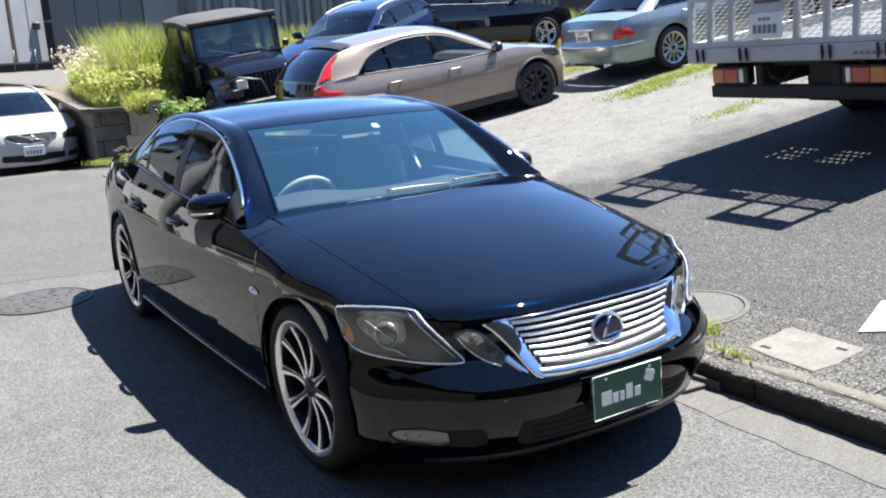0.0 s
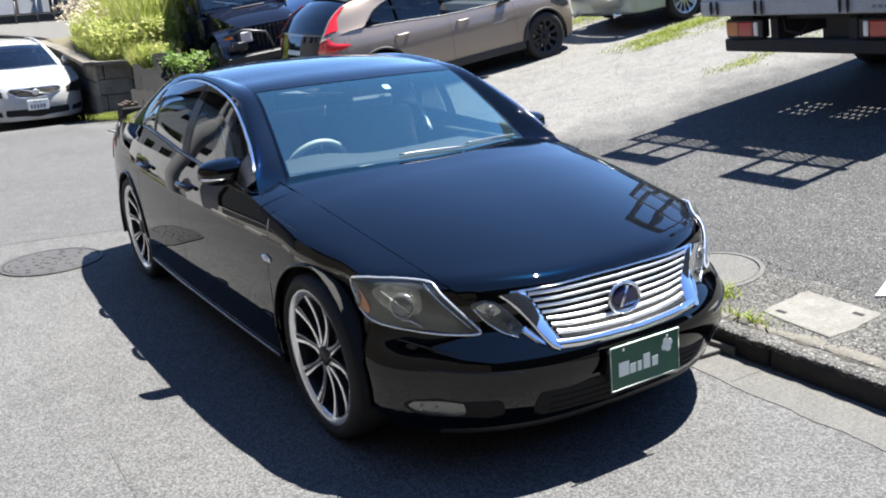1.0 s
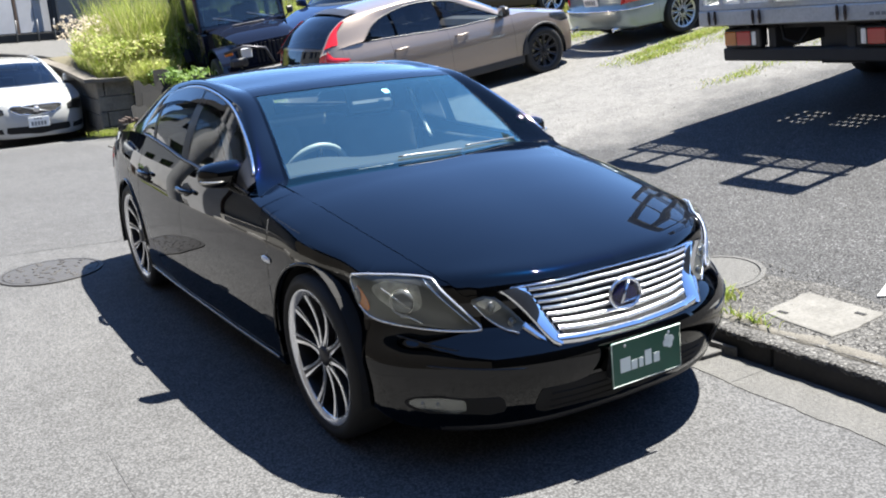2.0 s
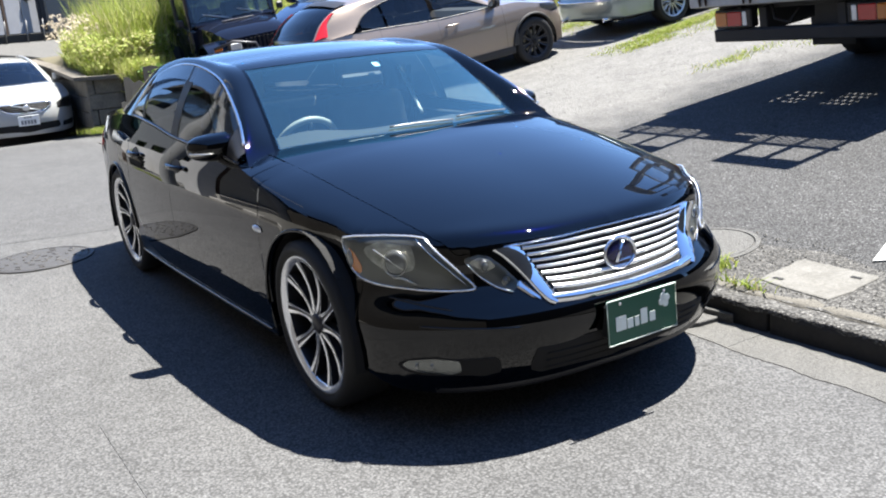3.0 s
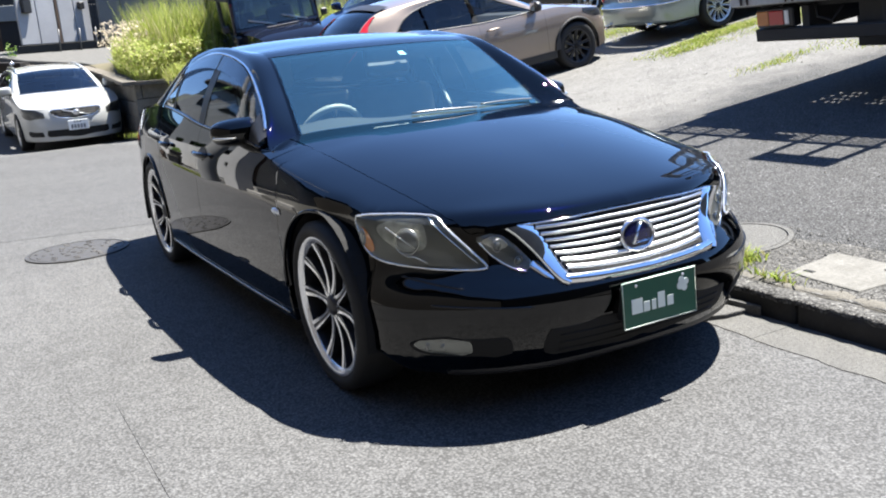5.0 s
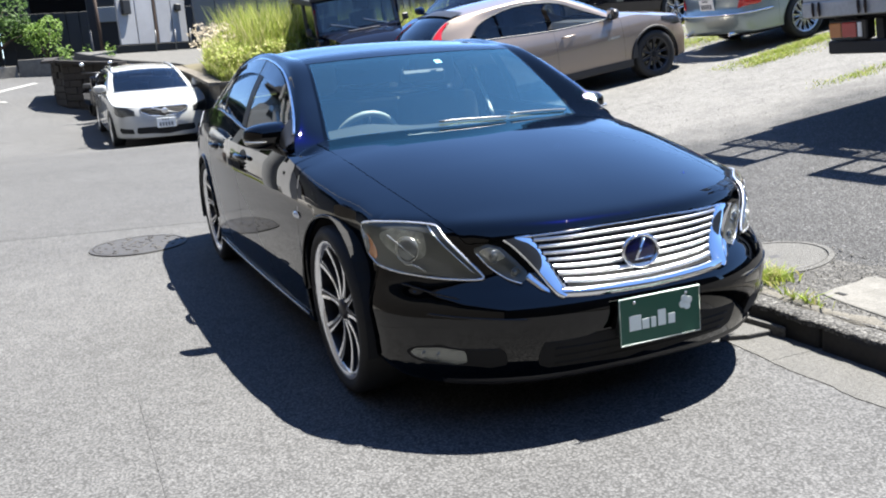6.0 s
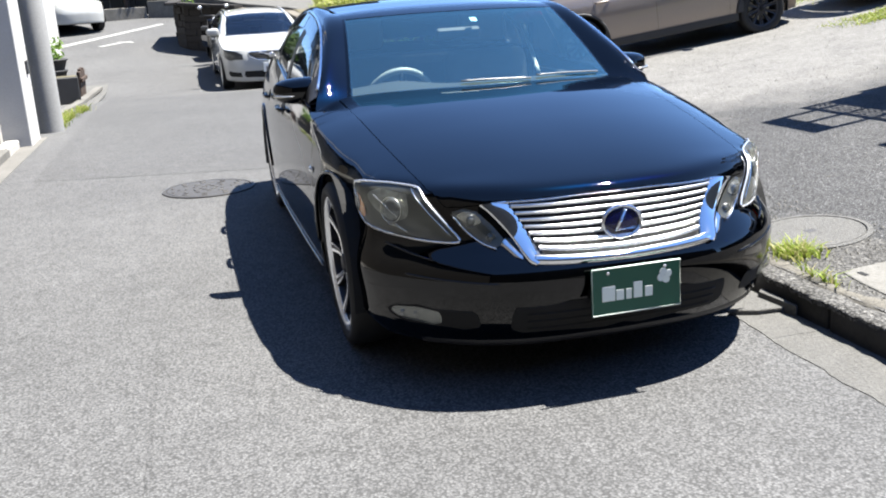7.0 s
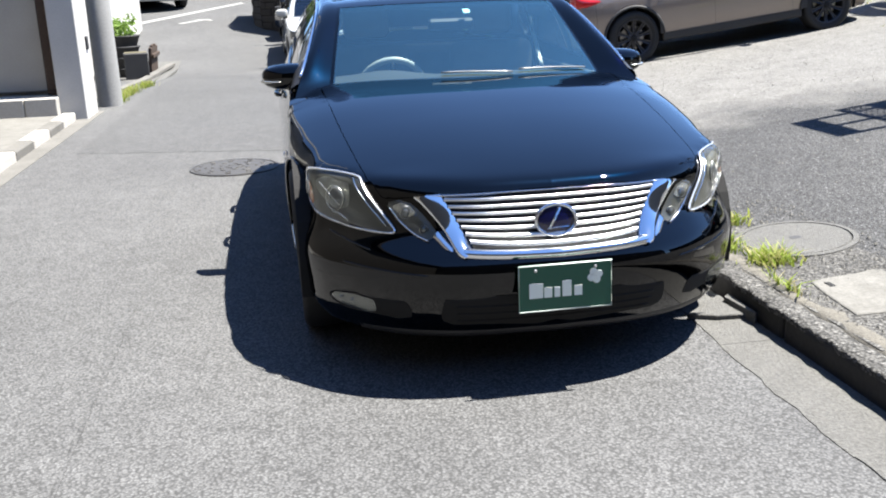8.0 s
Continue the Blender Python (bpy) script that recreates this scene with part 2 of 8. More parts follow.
# ---------------------------------------------------------------- car bodies
class Shape:
    """A car's outer form. The nose points to -y; one half is described and mirrored."""

    def __init__(self, plan, front, side, rear, floor, top, drop, arches, arch_r, hub_z, nose, power=2.6, corner=((0.0, 0.0), (2.0, 0.0)), shoulder=((-9.0, 0.0), (9.0, 0.0)), tuck=((0.0, 0.0), (2.0, 0.0)), tuck_at=((-9.0, 0.0), (9.0, 0.0))):
        pts, _ = rounded(plan, 1600)
        self.p = pts[:, :2]
        d = np.gradient(self.p, axis=0)
        d[0], d[-1] = (1, 0), (-1, 0)
        n = np.stack([d[:, 1], -d[:, 0]], 1)
        self.n = n / np.linalg.norm(n, axis=1)[:, None]
        self.front, self.side, self.rear, self.corner = ease(front), ease(side), ease(rear), ease(corner)
        self.floor, self.zc, self.drop, self.shoulder = ease(floor), ease(top), ease(drop), ease(shoulder)
        self.tuck, self.tuck_at = ease(tuck), ease(tuck_at)
        self.arches, self.arch_r, self.hub_z, self.nose, self.power = arches, arch_r, hub_z, nose, power
        self.s = np.r_[0, np.cumsum(np.hypot(*np.diff(self.p, axis=0).T))]
        self.length = self.s[-1]
        w = self.p[:, 0].max()
        self.w = w

    def at_y(self, y):
        return float(np.interp(y, np.maximum.accumulate(self.p[:, 1] + 1e-9 * np.arange(1600)), self.s))

    def height(self, x, y):
        """The top of hood, belt or deck."""
        x, y = np.abs(np.asarray(x, float)), np.asarray(y, float)
        f = np.clip((self.nose[1] - y) / (self.nose[1] - self.nose[0]), 0, 1)
        yw = y - self.nose[2] * f * (x / self.w) ** 2.5
        return self.zc(yw) - self.drop(yw) * (x / self.w) ** self.power - self.shoulder(yw) * np.clip((x / self.w - 0.76) / 0.24, 0, 1) ** 2

    def inset(self, s, z):
        nx, ny = (np.interp(s, self.s, self.n[:, k]) for k in (0, 1))
        f, r = np.clip(-ny, 0, 1) ** 2, np.clip(ny, 0, 1) ** 2
        return self.front(z) * f + self.rear(z) * r + self.side(z) * nx**2 + self.corner(z) * 4 * f * nx**2 + self.tuck(z) * self.tuck_at(np.interp(s, self.s, self.p[:, 1]))

    def wrap(self, s, z, out=0.0):
        """The skin at s metres round from the nose's middle, at height z."""
        s, z = np.asarray(s, float), np.asarray(z, float)
        a = np.abs(s)
        p = np.stack([np.interp(a, self.s, self.p[:, k]) for k in (0, 1)], -1)
        n = np.stack([np.interp(a, self.s, self.n[:, k]) for k in (0, 1)], -1)
        q = p + n * (out - self.inset(a, z))[..., None]
        return np.stack([np.where(s < 0, -1, 1) * q[..., 0], q[..., 1], z + 0 * q[..., 0]], -1)

    def ztop(self, s):
        """Where the skin meets the top."""
        a = np.abs(np.asarray(s, float))
        z = np.full(a.shape, 0.7)
        for _ in range(12):
            q = self.wrap(a, z)
            z = 0.5 * z + 0.5 * self.height(q[..., 0], q[..., 1])
        return z

    def zbot(self, s):
        a = np.abs(np.asarray(s, float))
        y = np.interp(a, self.s, self.p[:, 1])
        z = self.floor(y)
        side = np.interp(a, self.s, np.abs(self.n[:, 0])) > 0.6
        for c in self.arches:
            dy = np.abs(y - c)
            z = np.where((dy < self.arch_r) & side, np.maximum(z, self.hub_z + np.sqrt(np.maximum(self.arch_r**2 - dy**2, 0))), z)
        return z

    def stations(self, y0, y1, step):
        """Places round the car between two y, close together at the wheel arches."""
        s0, s1 = (0.0 if y0 is None else self.at_y(y0)), (self.length if y1 is None else self.at_y(y1))
        out = list(np.linspace(s0, s1, max(3, int((s1 - s0) / step) + 1)))
        for c in self.arches:
            for t in np.linspace(0, math.pi, 33):
                y = c - self.arch_r * math.cos(t)
                out.append(self.at_y(y))
            for y in (c - self.arch_r - 0.0004, c + self.arch_r + 0.0004):
                out.append(self.at_y(y))
        return np.array(sorted(v for v in out if s0 - 1e-6 <= v <= s1 + 1e-6))

    def panel(self, name, y0, y1, mat, parent, sides=(1, -1), step=0.03, rows=26, out=0.0, label="", lo=None, hi=None, both=False, lip=0.025):
        """A body panel between two y on one side or, with both, round the nose or tail as one piece."""
        made = []
        for sd in (0,) if both else sides:
            st = self.stations(y0, y1, step)
            if both:
                st = np.r_[-st[::-1], st[1:]] if y0 is None else np.r_[st, (2 * self.length - st[::-1])[1:]]
                mir = np.where(st > self.length, -(2 * self.length - st), st)
            else:
                mir = st * sd
            b, t = self.zbot(mir), self.ztop(mir)
            b = b if lo is None else np.maximum(b, lo)
            t = t if hi is None else np.minimum(t, hi)
            v = np.linspace(0, 1, rows)
            z = b[:, None] + (t - b)[:, None] * v[None]
            pts = self.wrap(np.repeat(mir[:, None], rows, 1), z, out)
            # the lower edge turns inward
            edge = pts[:, 0].copy()
            edge[:, 0] -= np.sign(edge[:, 0]) * lip * np.clip(np.abs(np.interp(np.abs(mir), self.s, self.n[:, 0])), 0.0, 1)
            edge[:, 1] -= lip * np.interp(np.abs(mir), self.s, self.n[:, 1])
            pts = np.concatenate([edge[:, None], pts], 1)
            fl = False if (both and y0 is None) or (not both and sd > 0) or (both and y1 is None) else True
            made.append(link_mesh(name, pts.reshape(-1, 3), grid_faces(len(st), rows + 1, flip=fl), mat, parent, label))
        return made

    def cover(self, name, y0, y1, half, mat, parent, nu=41, nv=40, out=0.0, label="", x0=None):
        """A piece of the top: y0(x), y1(x) and its half width half(y), or from x0(y) to half(y) on both sides."""
        made = []
        for sd in ((0,) if x0 is None else (1, -1)):
            v = np.linspace(0, 1, nv)
            u = np.linspace(-1, 1, nu) if x0 is None else np.linspace(0, 1, nu)
            vv, uu = np.meshgrid(v, u, indexing="ij")
            x = uu * 0.5
            y = y0(x) + (y1(x) - y0(x)) * vv
            for _ in range(12):
                x = uu * half(y) if x0 is None else sd * (x0(y) + (half(y) - x0(y)) * uu)
                y = y0(x) + (y1(x) - y0(x)) * vv
            z = self.height(x, y) + out
            pts = np.stack([x, y, z], -1)
            made.append(link_mesh(name, pts.reshape(-1, 3), grid_faces(nv, nu, flip=sd >= 0), mat, parent, label))
        return made


class SoftShape(Shape):
    """A shape whose nose, hood and fenders run into each other in one rounded skin."""

    cuts = None

    def soften(self, hood_half, hood_lip, y_soft, y_square, y_inner, radius):
        """Rounds the skin into the top, slice by slice."""
        self.hood_half, self.hood_lip, self.y_soft = ease(hood_half), ease(hood_lip), y_soft
        self.s_end = self.at_y(y_soft)
        self.ss = np.r_[np.linspace(0, self.at_y(-1.6), 110), np.linspace(self.at_y(-1.6), self.s_end, 30)[1:]]
        inner = ease([(0.0, y_inner), (self.at_y(y_square), y_square), (self.s_end, y_soft)])
        rows, cuts = [], []
        for s in self.ss:
            z = np.linspace(0.08, float(Shape.ztop(self, s)), 160)
            skin = Shape.wrap(self, np.full(160, s), z)
            r, t = skin[-1], np.linspace(0, 1, 161)[1:]
            x = r[0] * (1 - t)
            y = r[1] + (float(inner(s)) - r[1]) * t
            p = np.vstack([skin, np.stack([x, y, Shape.height(self, x, y)], -1)])
            arc = np.r_[0, np.cumsum(np.linalg.norm(np.diff(p, axis=0), axis=1))]
            n = int(arc[-1] / 0.004) + 2
            at = np.linspace(0, arc[-1], n)
            q = np.stack([np.interp(at, arc, p[:, k]) for k in range(3)], -1)
            sig = radius * float(np.interp(r[1], [-1.35, y_soft], [1.0, 0.2])) / 0.004
            m = int(3 * sig) + 1
            w = np.exp(-0.5 * (np.arange(-m, m + 1) / sig) ** 2)
            w /= w.sum()
            pad = np.vstack([2 * q[0] - q[m:0:-1], q, 2 * q[-1] - q[-2:-m - 2:-1]])
            q = np.stack([np.convolve(pad[:, k], w, "valid") for k in range(3)], -1)
            q[:, 2] = np.maximum.accumulate(q[:, 2] + 1e-7 * np.arange(n))
            inside = (q[:, 0] <= self.hood_half(q[:, 1])) & (q[:, 2] >= self.hood_lip(q[:, 0]))
            c = int(np.argmax(inside))
            cuts.append(q[c, 2])
            rows.append(q)
        self.rows, self.cuts = rows, np.array(cuts)

    def slice(self, s, z):
        """One point of the rounded skin."""
        a = abs(s)
        i = int(np.clip(np.searchsorted(self.ss, a, side="right") - 1, 0, len(self.ss) - 2))
        f = (a - self.ss[i]) / (self.ss[i + 1] - self.ss[i])
        p = [np.array([np.interp(z, r[:, 2], r[:, 0]), np.interp(z, r[:, 2], r[:, 1])]) for r in (self.rows[i], self.rows[i + 1])]
        return p[0] * (1 - f) + p[1] * f

    def wrap(self, s, z, out=0.0):
        s, z = np.broadcast_arrays(np.asarray(s, float), np.asarray(z, float))
        base = Shape.wrap(self, s, z, out)
        if self.cuts is None:
            return base
        off = np.broadcast_to(np.asarray(out, float), s.shape)
        flat = base.reshape(-1, 3)
        for k, (a, h, o) in enumerate(zip(s.ravel(), z.ravel(), off.ravel())):
            if abs(a) >= self.s_end - 1e-9:
                continue
            x, y = self.slice(a, h)
            e = 0.004
            b = min(max(abs(a), e), self.s_end - e)
            du = np.r_[self.slice(b + e, h) - self.slice(b - e, h), 0.0]
            lo, hi = self.slice(a, h - e), self.slice(a, h + e)
            dv = np.r_[hi - lo, 2 * e]
            n = np.cross(du, dv)
            n /= np.linalg.norm(n)
            q = np.array([x, y, h]) + o * n
            q[0] *= -1 if a < 0 else 1
            flat[k] = q
        return flat.reshape(base.shape)

    def ztop(self, s):
        a = np.abs(np.asarray(s, float))
        z = Shape.ztop(self, a)
        return np.where(a < self.s_end, np.interp(a, self.ss, self.cuts), z) if self.cuts is not None else z

    def on(self, points):
        """Turns (x, y, z) near the skin into (s, z): the nearest place round the car at each height."""
        out = []
        for x, y, z in points:
            d = np.array([np.hypot(*(self.slice(s, z) - (abs(x), y))) for s in self.ss])
            i = int(np.argmin(d))
            k = np.linspace(self.ss[max(0, i - 1)], self.ss[min(len(self.ss) - 1, i + 1)], 15)
            d = [np.hypot(*(self.slice(s, z) - (abs(x), y))) for s in k]
            out.append((float(k[int(np.argmin(d))]), z))
        return out

    def side_panel(self, name, s0, s1, mat, parent, both=False, rows=44, label=""):
        """Bumper or fender: the skin from its lower edge up to the hood's shut line."""
        st = np.array([v for v in self.stations(None, self.y_soft, 0.02) if s0 - 1e-6 < v < s1 + 1e-6])
        if st[-1] < s1 - 1e-5:
            st = np.r_[st, s1 - 1e-6]
        if st[0] > s0 + 1e-5:
            st = np.r_[s0 + 1e-6, st]
        for sd in (0,) if both else (1, -1):
            use = np.r_[-st[::-1], st[1:]] if both else st * sd
            pts = []
            for s in use:
                a = abs(s)
                i = int(np.clip(np.searchsorted(self.ss, a, side="right") - 1, 0, len(self.ss) - 2))
                f = (a - self.ss[i]) / (self.ss[i + 1] - self.ss[i])
                lo, hi = float(self.zbot(np.array(a))), float(np.interp(a, self.ss, self.cuts))
                both_rows = []
                for r, cut in ((self.rows[i], self.cuts[i]), (self.rows[i + 1], self.cuts[i + 1])):
                    arc = np.r_[0, np.cumsum(np.linalg.norm(np.diff(r, axis=0), axis=1))]
                    a0, a1 = np.interp([lo, cut], r[:, 2], arc)
                    at = np.linspace(a0, a1, rows)
                    both_rows.append(np.stack([np.interp(at, arc, r[:, k]) for k in range(3)], -1))
                p = both_rows[0] * (1 - f) + both_rows[1] * f
                n = np.array([np.interp(a, self.s, self.n[:, 0]), np.interp(a, self.s, self.n[:, 1]), 0])
                p = np.vstack([p[0] - 0.025 * n, p])
                p[:, 0] *= -1 if s < 0 else 1
                pts.append(p)
            link_mesh(name, np.array(pts).reshape(-1, 3), grid_faces(len(use), rows + 1, flip=sd < 0), mat, parent, label)

    def hood(self, cowl, y_join, mat, parent, gap=0.0035, cols=44, nv=26, drop=0.0, name="hood"):
        """The hood: fanned slices over the nose, then straight rows back to the cowl."""
        st = np.array([s for s in self.ss if s <= self.at_y(y_join) + 1e-9])
        sl = []
        for s in st:
            i = int(np.searchsorted(self.ss, s - 1e-9))
            r = self.rows[i]
            arc = np.r_[0, np.cumsum(np.linalg.norm(np.diff(r, axis=0), axis=1))]
            a0 = float(np.interp(self.cuts[i], r[:, 2], arc)) + gap
            at = a0 + (arc[-1] - a0) * np.linspace(0, 1, cols) ** 1.5
            sl.append(np.stack([np.interp(at, arc, r[:, k]) for k in range(3)], -1))
        bm = bmesh.new()
        top = [[bm.verts.new((x, y, z - drop)) for x, y, z in p] for p in sl]
        low = [[bm.verts.new((-x, y, z - drop)) for x, y, z in p] for p in sl]
        for g, fl in ((top, True), (low, False)):
            for i in range(len(g) - 1):
                for j in range(cols - 1):
                    q = (g[i][j], g[i + 1][j], g[i + 1][j + 1], g[i][j + 1])
                    bm.faces.new(q if fl else q[::-1])
        xs = sl[-1][:, 0]
        xs = np.r_[-xs, xs[::-1][1:]]
        zs = np.r_[sl[-1][:, 2], sl[-1][::-1, 2][1:]]
        y0 = sl[-1][:, 1]
        y0 = np.r_[y0, y0[::-1][1:]]
        prev = None
        for v in np.linspace(0, 1, nv):
            x = xs.copy()
            for _ in range(8):
                y = y0 + (cowl(x) - y0) * v
                x = xs / xs.max() * (self.hood_half(y) - gap) if v else xs
            z = Shape.height(self, x, y) + (zs - Shape.height(self, xs, y0)) * (1 - v) ** 2
            row = [bm.verts.new(p) for p in zip(x, y, z - drop)]
            if prev:
                for j in range(len(row) - 1):
                    bm.faces.new((prev[j], prev[j + 1], row[j + 1], row[j]))
            prev = row
        bmesh.ops.remove_doubles(bm, verts=bm.verts, dist=2e-4)
        return part(name, bm, mat, parent, smooth=True)


class House:
    """A car's glasshouse: a middle line, an edge line and the line over the side windows, all with the same count of points."""

    def __init__(self, mid, edge, dlo, shape, power=2.3):
        self.mid, self.edge, self.dlo = (rounded(v, 10)[1] for v in (mid, edge, dlo))
        self.count, self.shape, self.power = len(mid) - 1, shape, power

    def top(self, k, u):
        k, u = np.asarray(k, float), np.asarray(u, float)
        m, e = self.mid(k.ravel()).reshape(*k.shape, 3), self.edge(k.ravel()).reshape(*k.shape, 3)
        a = np.abs(u)
        return np.stack([u * e[..., 0], m[..., 1] + (e[..., 1] - m[..., 1]) * a**2, m[..., 2] + (e[..., 2] - m[..., 2]) * a**self.power], -1)

    def sheet(self, name, k0, k1, mat, parent, label="", nu=31, nv=20, out=0.0, u1=1.0):
        kk, uu = np.meshgrid(np.linspace(k0, k1, nv), np.linspace(-u1, u1, nu), indexing="ij")
        pts = self.top(kk, uu)
        pts[..., 2] += out
        return link_mesh(name, pts.reshape(-1, 3), grid_faces(nv, nu, flip=True), mat, parent, label)

    def rail(self, name, k0, k1, mat, parent, label="", n=60, rows=7):
        """Pillars and roof rail, between the edge and the side windows."""
        made = []
        for sd in (1, -1):
            k = np.linspace(k0, k1, n)
            e, d = self.edge(k), self.dlo(k)
            v = np.linspace(0, 1, rows)[None, :, None]
            pts = e[:, None] + (d - e)[:, None] * v
            bul = 0.022 * np.sin(np.pi * v[..., 0]) * np.clip((k[:, None] - 0.02) / 0.3, 0, 1)
            pts[..., 0] += bul * 0.8
            pts[..., 2] += bul * 0.8
            pts[..., 0] *= sd
            made.append(link_mesh(name, pts.reshape(-1, 3), grid_faces(n, rows, flip=sd < 0), mat, parent, label))
        return made

    def belt(self, y):
        s = np.array([self.shape.at_y(v) for v in np.atleast_1d(y)])
        z = self.shape.ztop(s)
        p = self.shape.wrap(s, z)
        p[:, 0] -= 0.012
        p[:, 2] += 0.004
        return p

    def pane(self, name, y0, y1, mat, parent, label="", n=22, rows=10, sides=(1, -1), lo=0.0, hi=1.0, out=0.0):
        k = np.linspace(0, self.count, 600)
        line = self.dlo(k)
        made = []
        for sd in sides:
            y = np.linspace(y0, y1, n)
            x, z = np.interp(y, line[:, 1], line[:, 0]), np.interp(y, line[:, 1], line[:, 2])
            t = np.stack([x, y, z], -1)
            b = self.belt(y)
            v = np.linspace(lo, hi, rows)[None, :, None]
            pts = b[:, None] + (t - b)[:, None] * v
            pts[..., 0] += 0.02 * np.sin(np.pi * v[..., 0]) + out
            pts[..., 0] *= sd
            made.append(link_mesh(name, pts.reshape(-1, 3), grid_faces(n, rows, flip=sd < 0), mat, parent, label))
        return made


def patch(shape, name, outline, mat, parent, out=0.006, label="", rows=10, cols=14, sides=(1, -1), bulge=0.0):
    """A piece lying on the skin. outline: (s, z) round it, each row crossed twice."""
    o = np.array(outline, float)
    z0, z1 = o[:, 1].min(), o[:, 1].max()
    made = []
    closed = np.vstack([o, o[:1]])
    zs = z0 + (z1 - z0) * np.linspace(0.002, 0.998, rows)
    for sd in sides:
        pts = []
        for j, z in enumerate(zs):
            cross = []
            for (a, za), (b, zb) in zip(closed, closed[1:]):
                if (za - z) * (zb - z) <= 0 and za != zb:
                    cross.append(a + (b - a) * (z - za) / (zb - za))
            lo, hi = min(cross), max(cross)
            v = np.linspace(0, 1, cols)
            s = lo + (hi - lo) * v
            dome = bulge * np.clip(np.sin(np.pi * v), 0, 1) ** 0.7 * max(0.0, math.sin(math.pi * j / (rows - 1))) ** 0.7
            pts.append(shape.wrap(s * sd, np.full(cols, z), out + dome))
        made.append(link_mesh(name, np.array(pts).reshape(-1, 3), grid_faces(rows, cols, flip=sd > 0), mat, parent, label))
    return made


def softened(outline, n=5):
    """The outline as a closed smooth curve through its points."""
    o = np.array(outline, float)
    c = len(o)
    out = []
    for i in range(c):
        a, b, d, e = o[i - 1], o[i], o[(i + 1) % c], o[(i + 2) % c]
        for t in np.linspace(0, 1, n, endpoint=False):
            m0, m1 = 0.32 * (d - a), 0.32 * (e - b)
            out.append(tuple(b * (1 + 2 * t) * (1 - t) ** 2 + m0 * t * (1 - t) ** 2 + d * t * t * (3 - 2 * t) + m1 * t * t * (t - 1)))
    return out


def rim_line(shape, outline, out=0.012, n=8):
    """The outline as points on the skin, with its straight stretches divided."""
    o = np.array(outline + outline[:1], float)
    t = np.concatenate([np.linspace(a, b, n, endpoint=False) for a, b in zip(o, o[1:])])
    return t, lambda sd: shape.wrap(t[:, 0] * sd, t[:, 1], out)


def wheel(parent, at, sd, r, rim_r, width, face, spoke_mat, lip_mat, count=10, thick=0.018, name="wheel", curve=0.03, dark=None, lipw=0.02):
    """A tyre on a spoked rim. sd: the side to which its face looks."""
    w = thing(name, "", "")
    w.parent = parent
    w.location = at
    h = width / 2
    o = sd
    tyre = [(-h * 0.8, rim_r), (-h, rim_r + 0.25 * (r - rim_r)), (-h * 0.98, r - 0.025), (-h * 0.8, r - 0.004), (0, r), (h * 0.8, r - 0.004), (h * 0.98, r - 0.025), (h, rim_r + 0.25 * (r - rim_r)), (h * 0.86, rim_r + 0.004), (h * 0.8, rim_r - 0.004)]
    part("tyre", lathe(tyre, 56, sign=o), M["rubber"], w, smooth=True)
    rim = [(h * 0.86, rim_r + 0.004), (h * 0.93, rim_r + 0.001), (h * 0.9, rim_r - 0.006), (h * 0.86, rim_r - lipw), (h * 0.76, rim_r - lipw - 0.006), (-h * 0.7, rim_r - 0.05), (-h * 0.8, rim_r - 0.01)]
    part("rim", lathe(rim[:5], 64, sign=o), lip_mat, w, smooth=True)
    part("barrel", lathe(rim[4:], 48, sign=o), dark or lip_mat, w, smooth=True)
    part("brake_disc", lathe([(h * 0.02, 0.05), (h * 0.02, rim_r * 0.66), (-h * 0.1, rim_r * 0.66)], 40, sign=o), M["disc"], w, smooth=False)
    part("backing", lathe([(-h * 0.35, 0.0), (-h * 0.35, rim_r - 0.03)], 24, sign=o), M["inner"], w)
    hubx = h * face
    me = None
    for k in range(count):
        a0 = 2 * math.pi * k / count
        if me is None:
            pts, n = [], 9
            for j in range(n):
                t = j / (n - 1)
                rad = 0.035 + (rim_r - lipw - 0.03) * t
                x = hubx + (h * 0.84 - hubx) * t**2.2 - curve * math.sin(math.pi * t) * 0.5
                wd = thick * (1.25 - 0.55 * math.sin(math.pi * min(1, t * 1.1)) + 0.1 * t)
                pts.append([(x - 0.03, -wd * 1.1, rad), (x, -wd, rad), (x - 0.003, -wd * 0.36, rad), (x - 0.003, wd * 0.36, rad), (x, wd, rad), (x - 0.03, wd * 1.1, rad)])
            vs = np.array(pts, float).reshape(-1, 3)
            vs[:, 0] *= o
            fs, idx = [], []
            for j in range(n - 1):
                for q in range(5):
                    f = (j * 6 + q, j * 6 + q + 1, (j + 1) * 6 + q + 1, (j + 1) * 6 + q)
                    fs.append(f if o < 0 else f[::-1])
                    idx.append(0 if q in (1, 3) else 1)
            sp = link_mesh("spoke", vs, fs, [spoke_mat, dark or spoke_mat], w, smooth=False, index=idx)
            me = sp.data
        else:
            sp = new("spoke", me)
            sp.parent = w
        sp.rotation_euler = (a0 + 0.1, 0, 0)
    part("hub_cap", lathe([(hubx - 0.03, 0.045), (hubx + 0.004, 0.040), (hubx + 0.010, 0.025), (hubx + 0.011, 0.0)], 24, sign=o), dark or spoke_mat, w, smooth=True)
    return w


